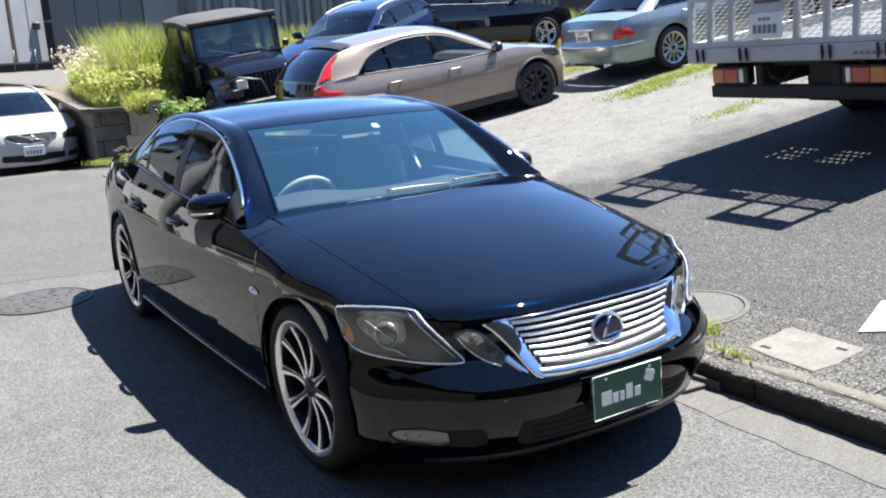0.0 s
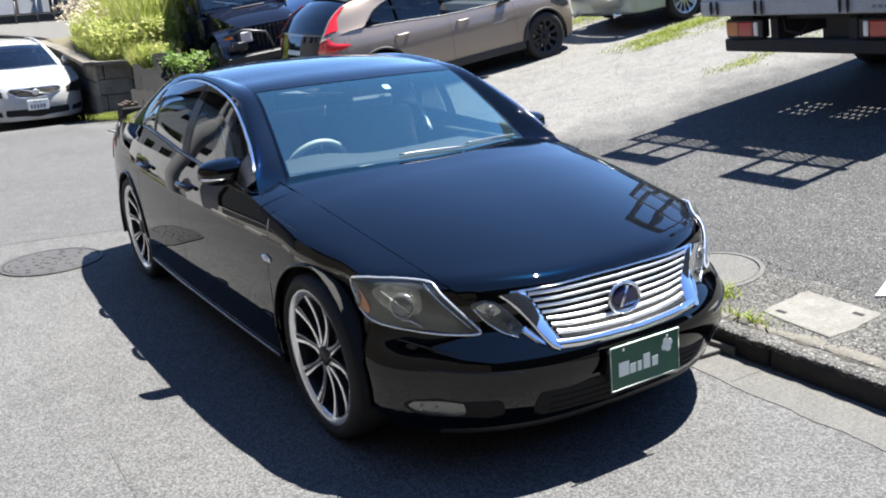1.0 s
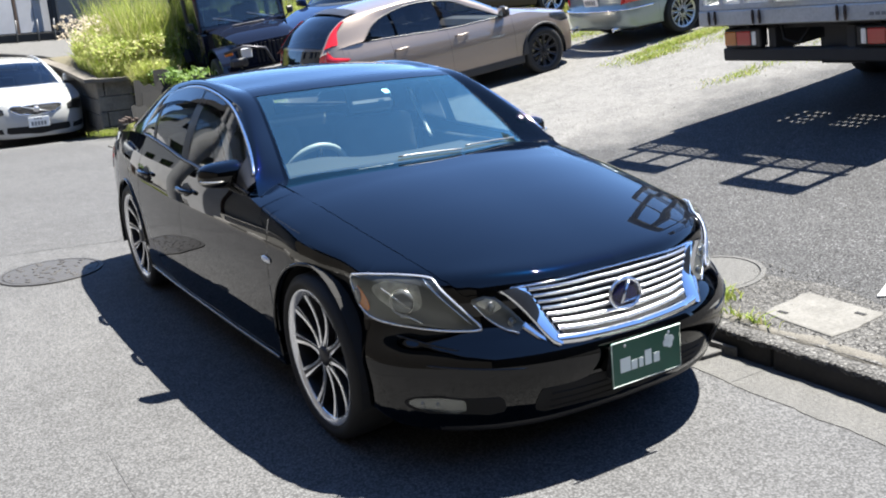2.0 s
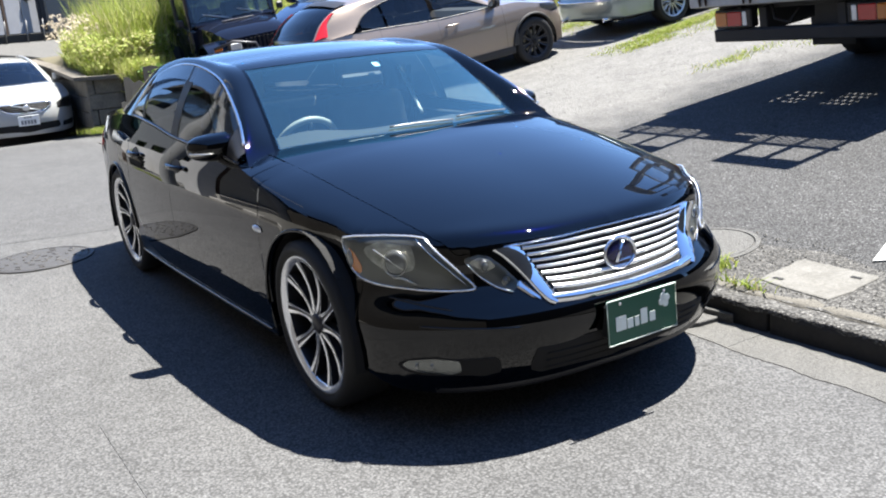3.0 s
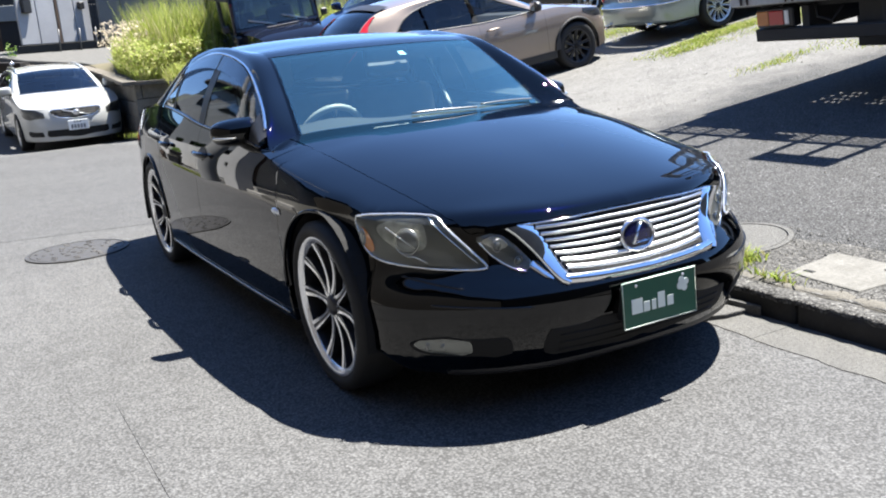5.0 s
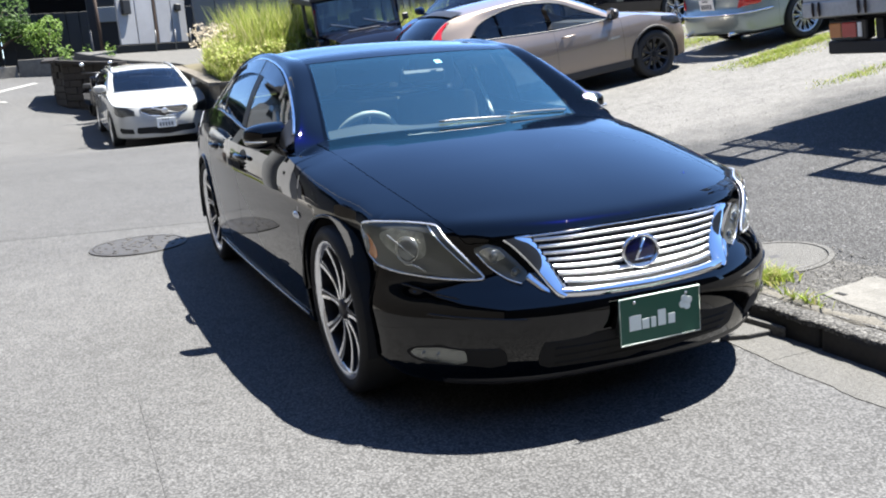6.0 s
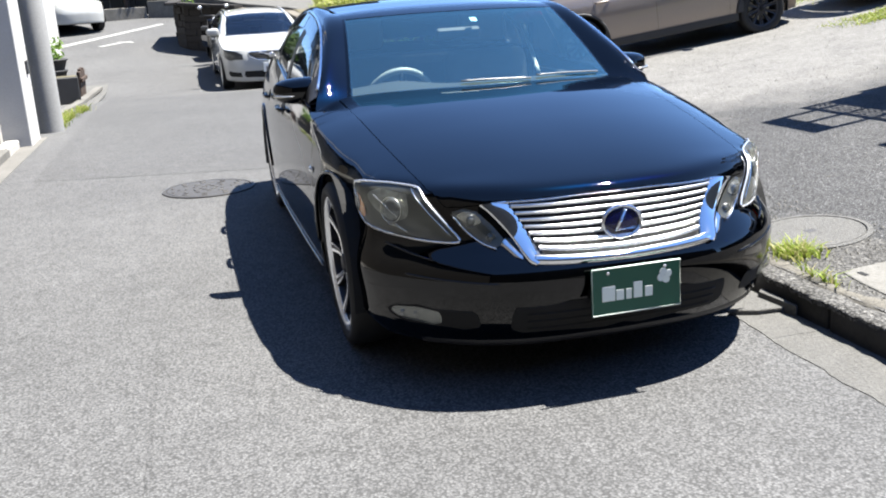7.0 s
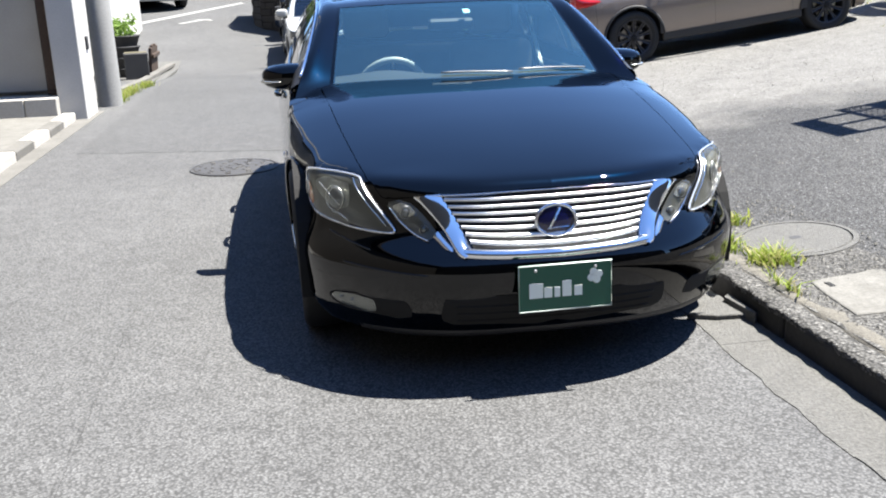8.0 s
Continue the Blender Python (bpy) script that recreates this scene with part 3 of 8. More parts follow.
def well(parent, y, sd, r, x_in, x_out, z):
    """The dark inside of a wheel arch."""
    vs, n = [], 20
    for k in range(n):
        a = -0.25 + (math.pi + 0.5) * k / (n - 1)
        for x in (x_in, x_out):
            vs.append((sd * x, y + r * math.cos(a), z + r * math.sin(a)))
    fs = grid_faces(n, 2)
    base = len(vs)
    vs += [(sd * x_in, y, z)] + [(sd * x_in, y + r * math.cos(-0.25 + (math.pi + 0.5) * k / (n - 1)), z + r * math.sin(-0.25 + (math.pi + 0.5) * k / (n - 1))) for k in range(n)]
    fs += [(base, base + k + 1, base + k + 2) for k in range(n - 1)]
    return link_mesh("wheel_well", vs, fs, M["inner"], parent, smooth=False)


# ---------------------------------------------------------------- the black sedan
SEDAN = SoftShape(
    plan=[(0, -2.318), (0.28, -2.300), (0.48, -2.238), (0.64, -2.135), (0.765, -2.000), (0.832, -1.89), (0.862, -1.79), (0.872, -1.69), (0.884, -1.45), (0.90, -0.9), (0.908, -0.2), (0.908, 0.6), (0.888, 1.35), (0.850, 1.85), (0.775, 2.2), (0.66, 2.38), (0.40, 2.47), (0, 2.49)],
    front=[(0.08, 0.19), (0.15, 0.14), (0.20, 0.098), (0.26, 0.060), (0.33, 0.027), (0.40, 0.004), (0.44, 0.0), (0.47, 0.010), (0.50, 0.036), (0.54, 0.080), (0.58, 0.100), (0.65, 0.108), (0.70, 0.114), (0.78, 0.145), (1.1, 0.3)],
    side=[(0.08, 0.09), (0.15, 0.045), (0.24, 0.02), (0.32, 0.012), (0.45, 0.004), (0.6, 0.0), (0.72, 0.006), (0.82, 0.022), (0.9, 0.048), (1.0, 0.09), (1.1, 0.13)],
    rear=[(0.15, 0.06), (0.3, 0.01), (0.5, 0.0), (0.62, 0.01), (0.8, 0.03), (1.0, 0.06), (1.1, 0.09)],
    floor=[(-2.4, 0.172), (-2.1, 0.178), (-1.95, 0.192), (-1.8, 0.255), (-1.4, 0.24), (-1.0, 0.19), (0.9, 0.20), (2.0, 0.22), (2.5, 0.25)],
    top=[(-2.45, 0.63), (-2.30, 0.682), (-2.22, 0.712), (-2.1, 0.748), (-1.85, 0.806), (-1.5, 0.872), (-1.1, 0.932), (-0.75, 0.968), (-0.4, 0.97), (0.2, 0.985), (0.6, 1.015), (1.0, 1.04), (1.5, 1.055), (1.8, 1.05), (2.2, 1.035), (2.5, 1.0)],
    drop=[(-2.4, 0.02), (-2.15, 0.08), (-1.95, 0.12), (-1.66, 0.112), (-1.2, 0.088), (-0.75, 0.072), (-0.5, 0.060), (0.5, 0.04), (1.2, 0.045), (1.6, 0.085), (2.0, 0.13), (2.5, 0.15)],
    arches=(-1.425, 1.425), arch_r=0.372, hub_z=0.337, nose=(-2.33, -0.6, 0.0), tuck=((0.0, 0.0), (0.44, 0.0), (0.50, 0.022), (0.56, 0.052), (0.65, 0.052), (0.73, 0.046), (0.82, 0.03), (1.0, 0.02)), tuck_at=((-2.3, 0.0), (-2.2, 0.0), (-2.05, 0.30), (-1.95, 0.75), (-1.85, 1.0), (-1.65, 1.0), (-1.45, 0.35), (-1.25, 0.0), (3.0, 0.0)),
    corner=((0.0, 0.0), (0.38, 0.0), (0.45, 0.002), (0.50, 0.014), (0.56, 0.030), (0.64, 0.026), (0.73, 0.036), (1.0, 0.13)),
    shoulder=((-2.4, 0.0), (-1.9, 0.0), (-1.6, 0.014), (-1.2, 0.022), (-0.9, 0.018), (-0.6, 0.0), (2.5, 0.0)),
)
SEDAN.soften(
    hood_half=[(-2.4, 0.60), (-2.15, 0.60), (-1.95, 0.628), (-1.5, 0.672), (-1.0, 0.70), (-0.66, 0.715)],
    hood_lip=[(0.0, 0.694), (0.3, 0.690), (0.42, 0.681), (0.50, 0.672), (0.57, 0.668), (0.62, 0.72), (0.9, 0.72)],
    y_soft=-0.96, y_square=-1.16, y_inner=-1.62, radius=0.034,
)
SEDAN_HOUSE = House(
    mid=[(0, -0.945, 0.945), (0, -0.62, 1.13), (0, -0.29, 1.285), (0, 0.05, 1.335), (0, 0.42, 1.358), (0, 0.80, 1.352), (0, 1.12, 1.318), (0, 1.45, 1.21), (0, 1.84, 1.06)],
    edge=[(0.665, -0.76, 0.935), (0.615, -0.50, 1.115), (0.572, -0.22, 1.272), (0.563, 0.08, 1.310), (0.563, 0.42, 1.330), (0.565, 0.76, 1.322), (0.58, 1.08, 1.285), (0.61, 1.38, 1.19), (0.66, 1.75, 1.05)],
    dlo=[(0.81, -0.79, 0.94), (0.752, -0.615, 1.065), (0.69, -0.31, 1.21), (0.662, -0.05, 1.273), (0.648, 0.28, 1.308), (0.652, 0.57, 1.298), (0.68, 0.85, 1.245), (0.717, 1.03, 1.155), (0.785, 1.14, 1.03)],
    shape=SEDAN,
)


def body_shell(sh, house, car, paint, hood_half, cowl, y_seams, step=0.03, rows=26, glass=("glass", "sideglass", "privacy"), windows=(), deck_front=None, gap=0.003, top_end=None):
    """Panels, top and glasshouse that every car has."""
    n = np.linspace(0, sh.length, 700)
    ring = sh.wrap(n, sh.ztop(n))
    mid = int(np.argmax(ring[:, 0]))
    ring_x = lambda y: np.interp(y, ring[:, 1], ring[:, 0])  # noqa: E731
    nose_y = lambda x: np.interp(np.abs(x), ring[:mid, 0], ring[:mid, 1])  # noqa: E731
    tail_y = lambda x: np.interp(np.abs(x), ring[mid:, 0][::-1], ring[mid:, 1][::-1])  # noqa: E731
    hh = ease(hood_half)
    a, b, c, d, e = y_seams
    soft = isinstance(sh, SoftShape)
    if soft:
        sa = sh.at_y(a)
        sh.side_panel("front_bumper", 0.0, sa, paint, car, both=True)
        sh.side_panel("fender", sa, sh.s_end, paint, car)
    else:
        sh.panel("front_bumper", None, a - gap, paint, car, both=True, step=step, rows=rows)
        sh.panel("fender", a, b - gap, paint, car, step=step, rows=rows)
    sh.panel("front_door", b, c - gap, paint, car, step=step, rows=rows)
    sh.panel("rear_door", c, d - gap, paint, car, step=step, rows=rows)
    sh.panel("quarter_panel", d, e - gap, paint, car, step=step, rows=rows)
    sh.panel("rear_bumper", e, None, paint, car, both=True, step=step, rows=rows)
    sh.panel("inner_shell", -0.9 if soft else None, None, M["inner"], car, step=0.08, rows=6, out=-0.012, lip=0.0)
    if soft:
        sh.hood(cowl, -1.16, paint, car)
        sh.hood(lambda x: cowl(x) + 0.1, -1.16, M["inner"], car, gap=-0.03, cols=16, nv=8, drop=0.022, name="inner_hood")
    else:
        lo = lambda x: nose_y(x) + 0.004  # noqa: E731
        sh.cover("hood", lo, cowl, lambda y: np.minimum(hh(y), ring_x(y) - 0.004), paint, car, nu=61, nv=60)
        sh.cover("inner_hood", lambda x: nose_y(x) + 0.015, lambda x: cowl(x) + 0.1, lambda y: np.minimum(hh(y) + 0.08, ring_x(y) - 0.006), M["inner"], car, nu=21, nv=16, out=-0.02)
    y_first = b if soft else hood_half[0][0]
    sh.cover("fender_top", lambda x: y_first + 0 * x, lambda x: (b if top_end is None else top_end) + 0.0 * x, ring_x, paint, car, nu=10, nv=50, x0=lambda y: np.minimum(hh(y) + 0.004, ring_x(y) - 0.002))
    sh.cover("cowl", lambda x: cowl(x) + 0.004, lambda x: cowl(x) + 0.09, lambda y: 0.62 + 0 * y, M["plastic"], car, nu=31, nv=5, out=-0.012)
    if deck_front is not None:
        sh.cover("boot_lid", deck_front, lambda x: tail_y(x) - 0.003, lambda y: ring_x(y) - 0.001, paint, car, nu=31, nv=24)
    k = house.count
    house.sheet("windscreen", -0.16, 1.97, M[glass[0]], car, u1=0.975)
    house.sheet("windscreen_edge", -0.16, 0.05, M["plastic"], car, nv=3, out=-0.003, u1=0.97)
    house.sheet("roof", 2.0, k - 2.0, paint, car, nv=30)
    house.sheet("rear_window", k - 1.96, k - 0.06, M[glass[2]], car, u1=0.96)
    # frames round the two panes
    for k0, k1 in ((0.0, 2.0), (k - 2.0, k)):
        kk = np.linspace(k0, k1, 30)
        for sd in (1, -1):
            u = np.linspace(0.965, 1.0, 3)
            g, uu = np.meshgrid(kk, u * sd, indexing="ij")
            link_mesh("window_frame", house.top(g, uu).reshape(-1, 3) - (0, 0, 0.001), grid_faces(30, 3, flip=sd > 0), paint, car)
    house.rail("roof_rail", -0.8, k + 0.3, paint, car, n=80)
    for nm, y0, y1, mt in windows:
        house.pane(nm, y0, y1, mt, car)
    # floor pan and wheel wells
    w = sh.w - 0.06
    boxed("underbody", (-w + 0.12, sh.p[0, 1] + 0.35, 0.22), (w - 0.12, sh.p[-1, 1] - 0.2, 0.30), M["inner"], car)
    for y in sh.arches:
        for sd in (1, -1):
            well(car, y, sd, sh.arch_r + 0.012, sh.w - 0.42, sh.w - 0.035, sh.hub_z)
    return ring, ring_x, nose_y, tail_y


def plate_bars(parent, m, ink, rows=((0.33, 0.16), (-0.15, 0.42))):
    """Plain bars in place of a number plate's writing; m lays the plate's face, x to the right and z up."""
    for (z, h), spans in zip(rows, ((-0.22, 0.18), (-0.38, 0.38))):
        n = 3 if h < 0.3 else 5
        for i in range(n):
            x0 = spans[0] + (spans[1] - spans[0]) * i / n
            x1 = x0 + (spans[1] - spans[0]) / n * 0.7
            boxed("plate_bar", (x0 * 0.33, -0.004, (z - h / 2) * 0.165), (x1 * 0.33, 0.0, (z + h / 2) * 0.165), ink, parent, bevel=0.0, m=m)


def seat(car, x, y, mat, name="seat", z=0.28):
    s = part(name, box(bmesh.new(), (x - 0.25, y - 0.25, z), (x + 0.25, y + 0.27, z + 0.24), 0.07, seg=3), mat, car, smooth=True)
    part("backrest", box(bmesh.new(), (-0.25, -0.07, 0), (0.25, 0.09, 0.62), 0.07, pose(x, y + 0.24, z + 0.16, -14), 3), mat, s, smooth=True)
    part("headrest", box(bmesh.new(), (-0.135, -0.05, 0), (0.135, 0.06, 0.19), 0.05, pose(x, y + 0.40, z + 0.80, -8), 3), mat, s, smooth=True)
    return s


def steering(car, x, y, z, r, mat):
    m = pose(x, y, z, -62)
    ring = [m @ Vector((r * math.cos(t), r * math.sin(t), 0)) for t in np.linspace(0, 2 * math.pi, 40, endpoint=False)]
    w = tubed("steering_wheel", ring, 0.017, mat, car, "grey leather steering wheel", n=8, closed=True)
    part("airbag_cover", ellipsoid(bmesh.new(), (0, 0, -0.03), (0.085, 0.075, 0.04), m), M["dash"], w, smooth=True)
    for a in (0.15, math.pi - 0.15, -math.pi / 2):
        tubed("spoke", [m @ Vector((0.05 * math.cos(a), 0.05 * math.sin(a), -0.03)), m @ Vector((r * math.cos(a), r * math.sin(a), 0))], 0.016, M["dash"], w)
    return w


def mirror(car, sd, tip, root, paint, house_size=(0.115, 0.075, 0.065), strip=True):
    """A door mirror: housing, glass, foot and lamp strip."""
    cx, cy, cz = tip
    bm = bmesh.new()
    bmesh.ops.create_uvsphere(bm, u_segments=28, v_segments=18, radius=1)
    a, b, c = house_size
    for v in bm.verts:
        x, y, z = v.co
        sx = math.copysign(abs(x) ** 0.7, x)
        sz = math.copysign(abs(z) ** 0.65, z)
        yy = y if y < 0 else min(y, 0.35)
        v.co = (sd * cx + sx * a, cy + yy * b - 0.02 * sx * sd * -1, cz + sz * c * (1 - 0.12 * sx * sd))
    h = part("door_mirror", bm, paint, car, smooth=True)
    boxed("mirror_glass", (sd * cx - a * 0.8, cy + b * 0.34, cz - c * 0.7), (sd * cx + a * 0.8, cy + b * 0.38, cz + c * 0.7), M["chrome"], h, bevel=0.001)
    tubed("mirror_foot", [(sd * (cx - a * 0.7), cy, cz - c * 0.6), (sd * (root[0] + 0.01), root[1], root[2])], [0.025, 0.03], paint, h, n=10, flat=0.6)
    if strip:
        pts = []
        for t in np.linspace(0.25, 0.99, 9):
            pts.append((sd * cx + sd * t * a, cy - b * math.sqrt(max(0.0, 1 - t ** 2.4)) - 0.002, cz - c * 0.28))
        tubed("turn_signal", pts, [0.002 + 0.006 * t for t in np.linspace(0.1, 1, 9)], M["reflector"], h, "clear turn signal strip", n=6)
    return h


def black_sedan():
    sh, ho, paint = SEDAN, SEDAN_HOUSE, M["black"]
    car = thing("black_sedan", "glossy black four-door sedan with chrome grille, parked at the kerb", "car", Matrix.Translation((-0.012, 0, 0)))
    cowl = lambda x: -0.917 + 0.42 * np.asarray(x) ** 2  # noqa: E731
    hood_half = [(-1.5, 0.672), (-1.0, 0.70), (-0.66, 0.715)]
    body_shell(sh, ho, car, paint, hood_half, cowl, (-1.74, -0.96, 0.17, 1.045, 2.06), step=0.025, rows=32, glass=("glass", "sideglass", "rearglass"),
               windows=(("front_window", -0.62, 0.15, M["sideglass"]), ("rear_side_window", 0.26, 0.84, M["privacy"]), ("quarter_window", 0.885, 1.12, M["privacy"])),
               deck_front=lambda x: 1.86 - 1.15 * np.asarray(x) ** 2, top_end=-0.72)
    # window surrounds
    k = np.linspace(0.3, ho.count - 0.02, 90)
    d = ho.dlo(k)
    for sd in (1, -1):
        tubed("window_trim", [(sd * (p[0] + 0.006), p[1], p[2]) for p in d], 0.0075, M["chrome"], car, "bright metal window surround", n=6)
        b = ho.belt(np.linspace(-0.78, 1.15, 40))
        tubed("belt_trim", [(sd * (p[0] + 0.006), p[1], p[2] + 0.004) for p in b], 0.007, M["blackcar"], car, n=6)
        ho.pane("door_pillar", -0.775, -0.62, M["plastic"], car, n=6, sides=(sd,), out=0.003)
        ho.pane("door_pillar", 0.15, 0.26, M["plastic"], car, n=4, sides=(sd,), out=0.003)
        ho.pane("door_pillar", 0.84, 0.885, M["plastic"], car, n=4, sides=(sd,), out=0.003)
        ho.pane("window_visor", -0.42, 0.17, M["visor"], car, n=24, rows=5, sides=(sd,), lo=0.80, hi=1.0, out=0.02)
        ho.pane("window_visor", 0.19, 0.98, M["visor"], car, n=24, rows=5, sides=(sd,), lo=0.80, hi=1.0, out=0.02)
        # sill, door handles
        s = np.array([sh.at_y(v) for v in np.linspace(-1.02, 1.02, 30)])
        tubed("sill_trim", [tuple(p) for p in sh.wrap(s * sd, np.full(30, 0.225), 0.006)], 0.006, M["lampglow"], car)
        for y in (0.045, 0.86):
            s = np.array([sh.at_y(v) for v in np.linspace(y - 0.115, y + 0.115, 9)])
            lift = 0.012 + 0.02 * np.clip(np.sin(np.linspace(0, math.pi, 9)), 0, 1) ** 0.5
            tubed("door_handle", [tuple(p) for p in sh.wrap(s * sd, np.full(9, 0.825), lift)], [0.009, 0.013, 0.014, 0.014, 0.014, 0.014, 0.014, 0.013, 0.009], paint, car, n=8)
            cup = [(sh.at_y(y + 0.075 * math.cos(t)), 0.825 + 0.035 * math.sin(t)) for t in np.linspace(0, 2 * math.pi, 20, endpoint=False)]
            patch(sh, "handle_cup", cup, M["plastic"], car, out=0.002, rows=8, cols=8, sides=(sd,))
        mirror(car, sd, (0.862, -0.520, 0.962), (0.79, -0.61, 0.945), paint, (0.117, 0.082, 0.063))
    # headlamps
    head = softened(sh.on([(0.538, -2.105, 0.560), (0.578, -2.03, 0.640), (0.604, -1.98, 0.695), (0.626, -1.945, 0.726), (0.70, -1.85, 0.733), (0.770, -1.76, 0.732), (0.806, -1.695, 0.722), (0.812, -1.70, 0.690), (0.807, -1.735, 0.630), (0.792, -1.775, 0.592), (0.755, -1.84, 0.569), (0.69, -1.92, 0.558), (0.62, -2.01, 0.553), (0.565, -2.08, 0.551)]), 4)
    patch(sh, "headlamp_housing", head, M["lampdark"], car, out=0.003, rows=16, cols=26)
    for sd in (1, -1):
        t, line = rim_line(sh, head, 0.006, 2)
        tubed("headlamp_trim", [tuple(p) for p in line(sd)], 0.0042, M["alloy"], car, "bright headlamp surround", n=6, closed=True)
        strip = np.array(sh.on([(0.553, -2.09, 0.572), (0.585, -2.04, 0.625), (0.612, -1.985, 0.680), (0.640, -1.945, 0.722)]))
        line, _ = rounded(np.c_[strip, [0, 0, 0, 0]], 12)
        tubed("inner_strip", [tuple(p) for p in sh.wrap((line[:, 0] + 0.012) * sd, line[:, 1], 0.010)], [0.002] + [0.0045] * 10 + [0.003], M["chrome"], car, n=6, flat=0.5)
        s0 = sh.on([(0.735, -1.91, 0.648)])[0][0]
        c = sh.wrap(np.array([s0 * sd]), np.array([0.648]), 0.008)[0]
        q = sh.wrap(np.array([(s0 + 0.01) * sd]), np.array([0.648]), 0.008)[0] - c
        up = sh.wrap(np.array([s0 * sd]), np.array([0.656]), 0.008)[0] - c
        nrm = (Vector(q * sd).cross(Vector(up))).normalized()
        m = Matrix.Translation(c) @ nrm.to_track_quat("Z", "Y").to_matrix().to_4x4()
        if (m @ Vector((0, 0, 1)) - Vector(c)).x * sd < 0:
            m = m @ pose(0, 0, 0, 180)
        ring = [m @ Vector((0.045 * math.cos(a), 0.045 * math.sin(a), 0.007)) for a in np.linspace(0, 2 * math.pi, 36, endpoint=False)]
        tubed("projector_ring", ring, 0.0022, M["reflector"], car, n=6, closed=True)
        part("projector_lens", ellipsoid(bmesh.new(), (0, 0, 0.0), (0.041, 0.041, 0.013), m, 24), M["projector"], car, "clear projector lens", smooth=True)
        for ends, r in ((((-0.075, 0.050), (-0.02, 0.012), (0.03, -0.022)), 0.0026), (((-0.01, -0.050), (0.03, -0.052), (0.075, -0.072)), 0.0040)):
            tubed("lamp_blade", [m @ Vector((x * -sd, y, 0.011)) for x, y in ends], r, M["reflector"], car, n=5)
        s1 = sh.on([(0.800, -1.735, 0.655)])[0][0]
        c = Vector(sh.wrap(np.array([s1 * sd]), np.array([0.655]), 0.006)[0])
        part("bulb_reflector", ellipsoid(bmesh.new(), (0, 0, 0), (0.010, 0.022, 0.034), Matrix.Translation(c), 16), M["projector"], car, smooth=True)
    patch(sh, "upper_reflector", softened(sh.on([(0.648, -1.94, 0.655), (0.66, -1.92, 0.705), (0.70, -1.86, 0.715), (0.745, -1.80, 0.714), (0.765, -1.79, 0.690), (0.765, -1.82, 0.650), (0.745, -1.88, 0.612), (0.70, -1.92, 0.610), (0.665, -1.94, 0.625)]), 3), M["lamphaze"], car, out=0.005, rows=10, cols=12, label="hazy bright upper reflector")
    patch(sh, "side_reflector", softened(sh.on([(0.805, -1.752, 0.612), (0.788, -1.785, 0.606), (0.785, -1.785, 0.640), (0.800, -1.745, 0.690), (0.808, -1.72, 0.685), (0.808, -1.735, 0.64)]), 3), M["amber"], car, out=0.007, rows=10, cols=8, label="amber side marker in the headlamp")
    patch(sh, "headlamp_cover", head, M["lens"], car, out=0.010, rows=16, cols=26, bulge=0.018)
    # the smaller lamps beside the grille
    inner = softened(sh.on([(0.565, -2.085, 0.655), (0.535, -2.125, 0.668), (0.500, -2.150, 0.660), (0.462, -2.185, 0.618), (0.428, -2.215, 0.568), (0.425, -2.215, 0.548), (0.445, -2.20, 0.538), (0.475, -2.175, 0.548), (0.512, -2.14, 0.580), (0.548, -2.105, 0.620)]), 4)
    patch(sh, "inner_lamp", inner, M["lampdark"], car, out=0.003, rows=14, cols=14)
    patch(sh, "inner_reflector", softened(sh.on([(0.552, -2.10, 0.645), (0.530, -2.13, 0.660), (0.502, -2.148, 0.652), (0.485, -2.165, 0.625), (0.505, -2.148, 0.612), (0.535, -2.12, 0.625)]), 3), M["reflector"], car, out=0.005, rows=8, cols=8)
    for sd in (1, -1):
        for x, y, z, r in ((0.515, -2.14, 0.627, 0.021), (0.462, -2.185, 0.570, 0.015)):
            s0 = sh.on([(x, y, z)])[0][0]
            c = Vector(sh.wrap(np.array([s0 * sd]), np.array([z]), 0.006)[0])
            part("inner_projector", ellipsoid(bmesh.new(), (0, 0, 0), (r * 0.75, 0.009, r * 0.75), Matrix.Translation(c), 18), M["projector"], car, smooth=True)
            tubed("inner_ring", [c + Vector((r * math.cos(a), -0.003, r * math.sin(a))) for a in np.linspace(0, 2 * math.pi, 24, endpoint=False)], 0.0022, M["lampglow"], car, closed=True)
        q = np.linspace(0, 1, 24)
        tubed("bumper_crease", [tuple(p) for p in sh.wrap((0.46 + 0.36 * q) * sd, 0.428 + 0.018 * q, 0.0005)], [0.001] + [0.0036] * 22 + [0.001], paint, car, n=8)
        tubed("washer_cover", [tuple(p) for p in sh.wrap((0.70 + 0.26 * q) * sd, 0.496 + 0.034 * q, 0.0005)], [0.001] + [0.0036] * 22 + [0.001], paint, car, n=8)
    patch(sh, "inner_lamp_cover", inner, M["lens"], car, out=0.009, rows=14, cols=14, bulge=0.014)
    wing = sh.on([(0.413, -2.205, 0.565), (0.432, -2.195, 0.550), (0.385, -2.235, 0.507), (0.368, -2.25, 0.503), (0.364, -2.25, 0.510)])
    patch(sh, "lamp_moulding", wing, M["chrome"], car, out=0.004, rows=8, cols=6, bulge=0.005, label="bright moulding under the small lamp")
    for sd in (1, -1):
        q = np.array(sh.on([(0.555, -2.09, 0.640), (0.525, -2.13, 0.590), (0.485, -2.165, 0.552), (0.445, -2.20, 0.532)]))
        line, _ = rounded(np.c_[q, [0, 0, 0, 0]], 14)
        tubed("lamp_rim", [tuple(p) for p in sh.wrap(line[:, 0] * sd, line[:, 1], 0.008)], 0.0028, M["chrome"], car, n=6)
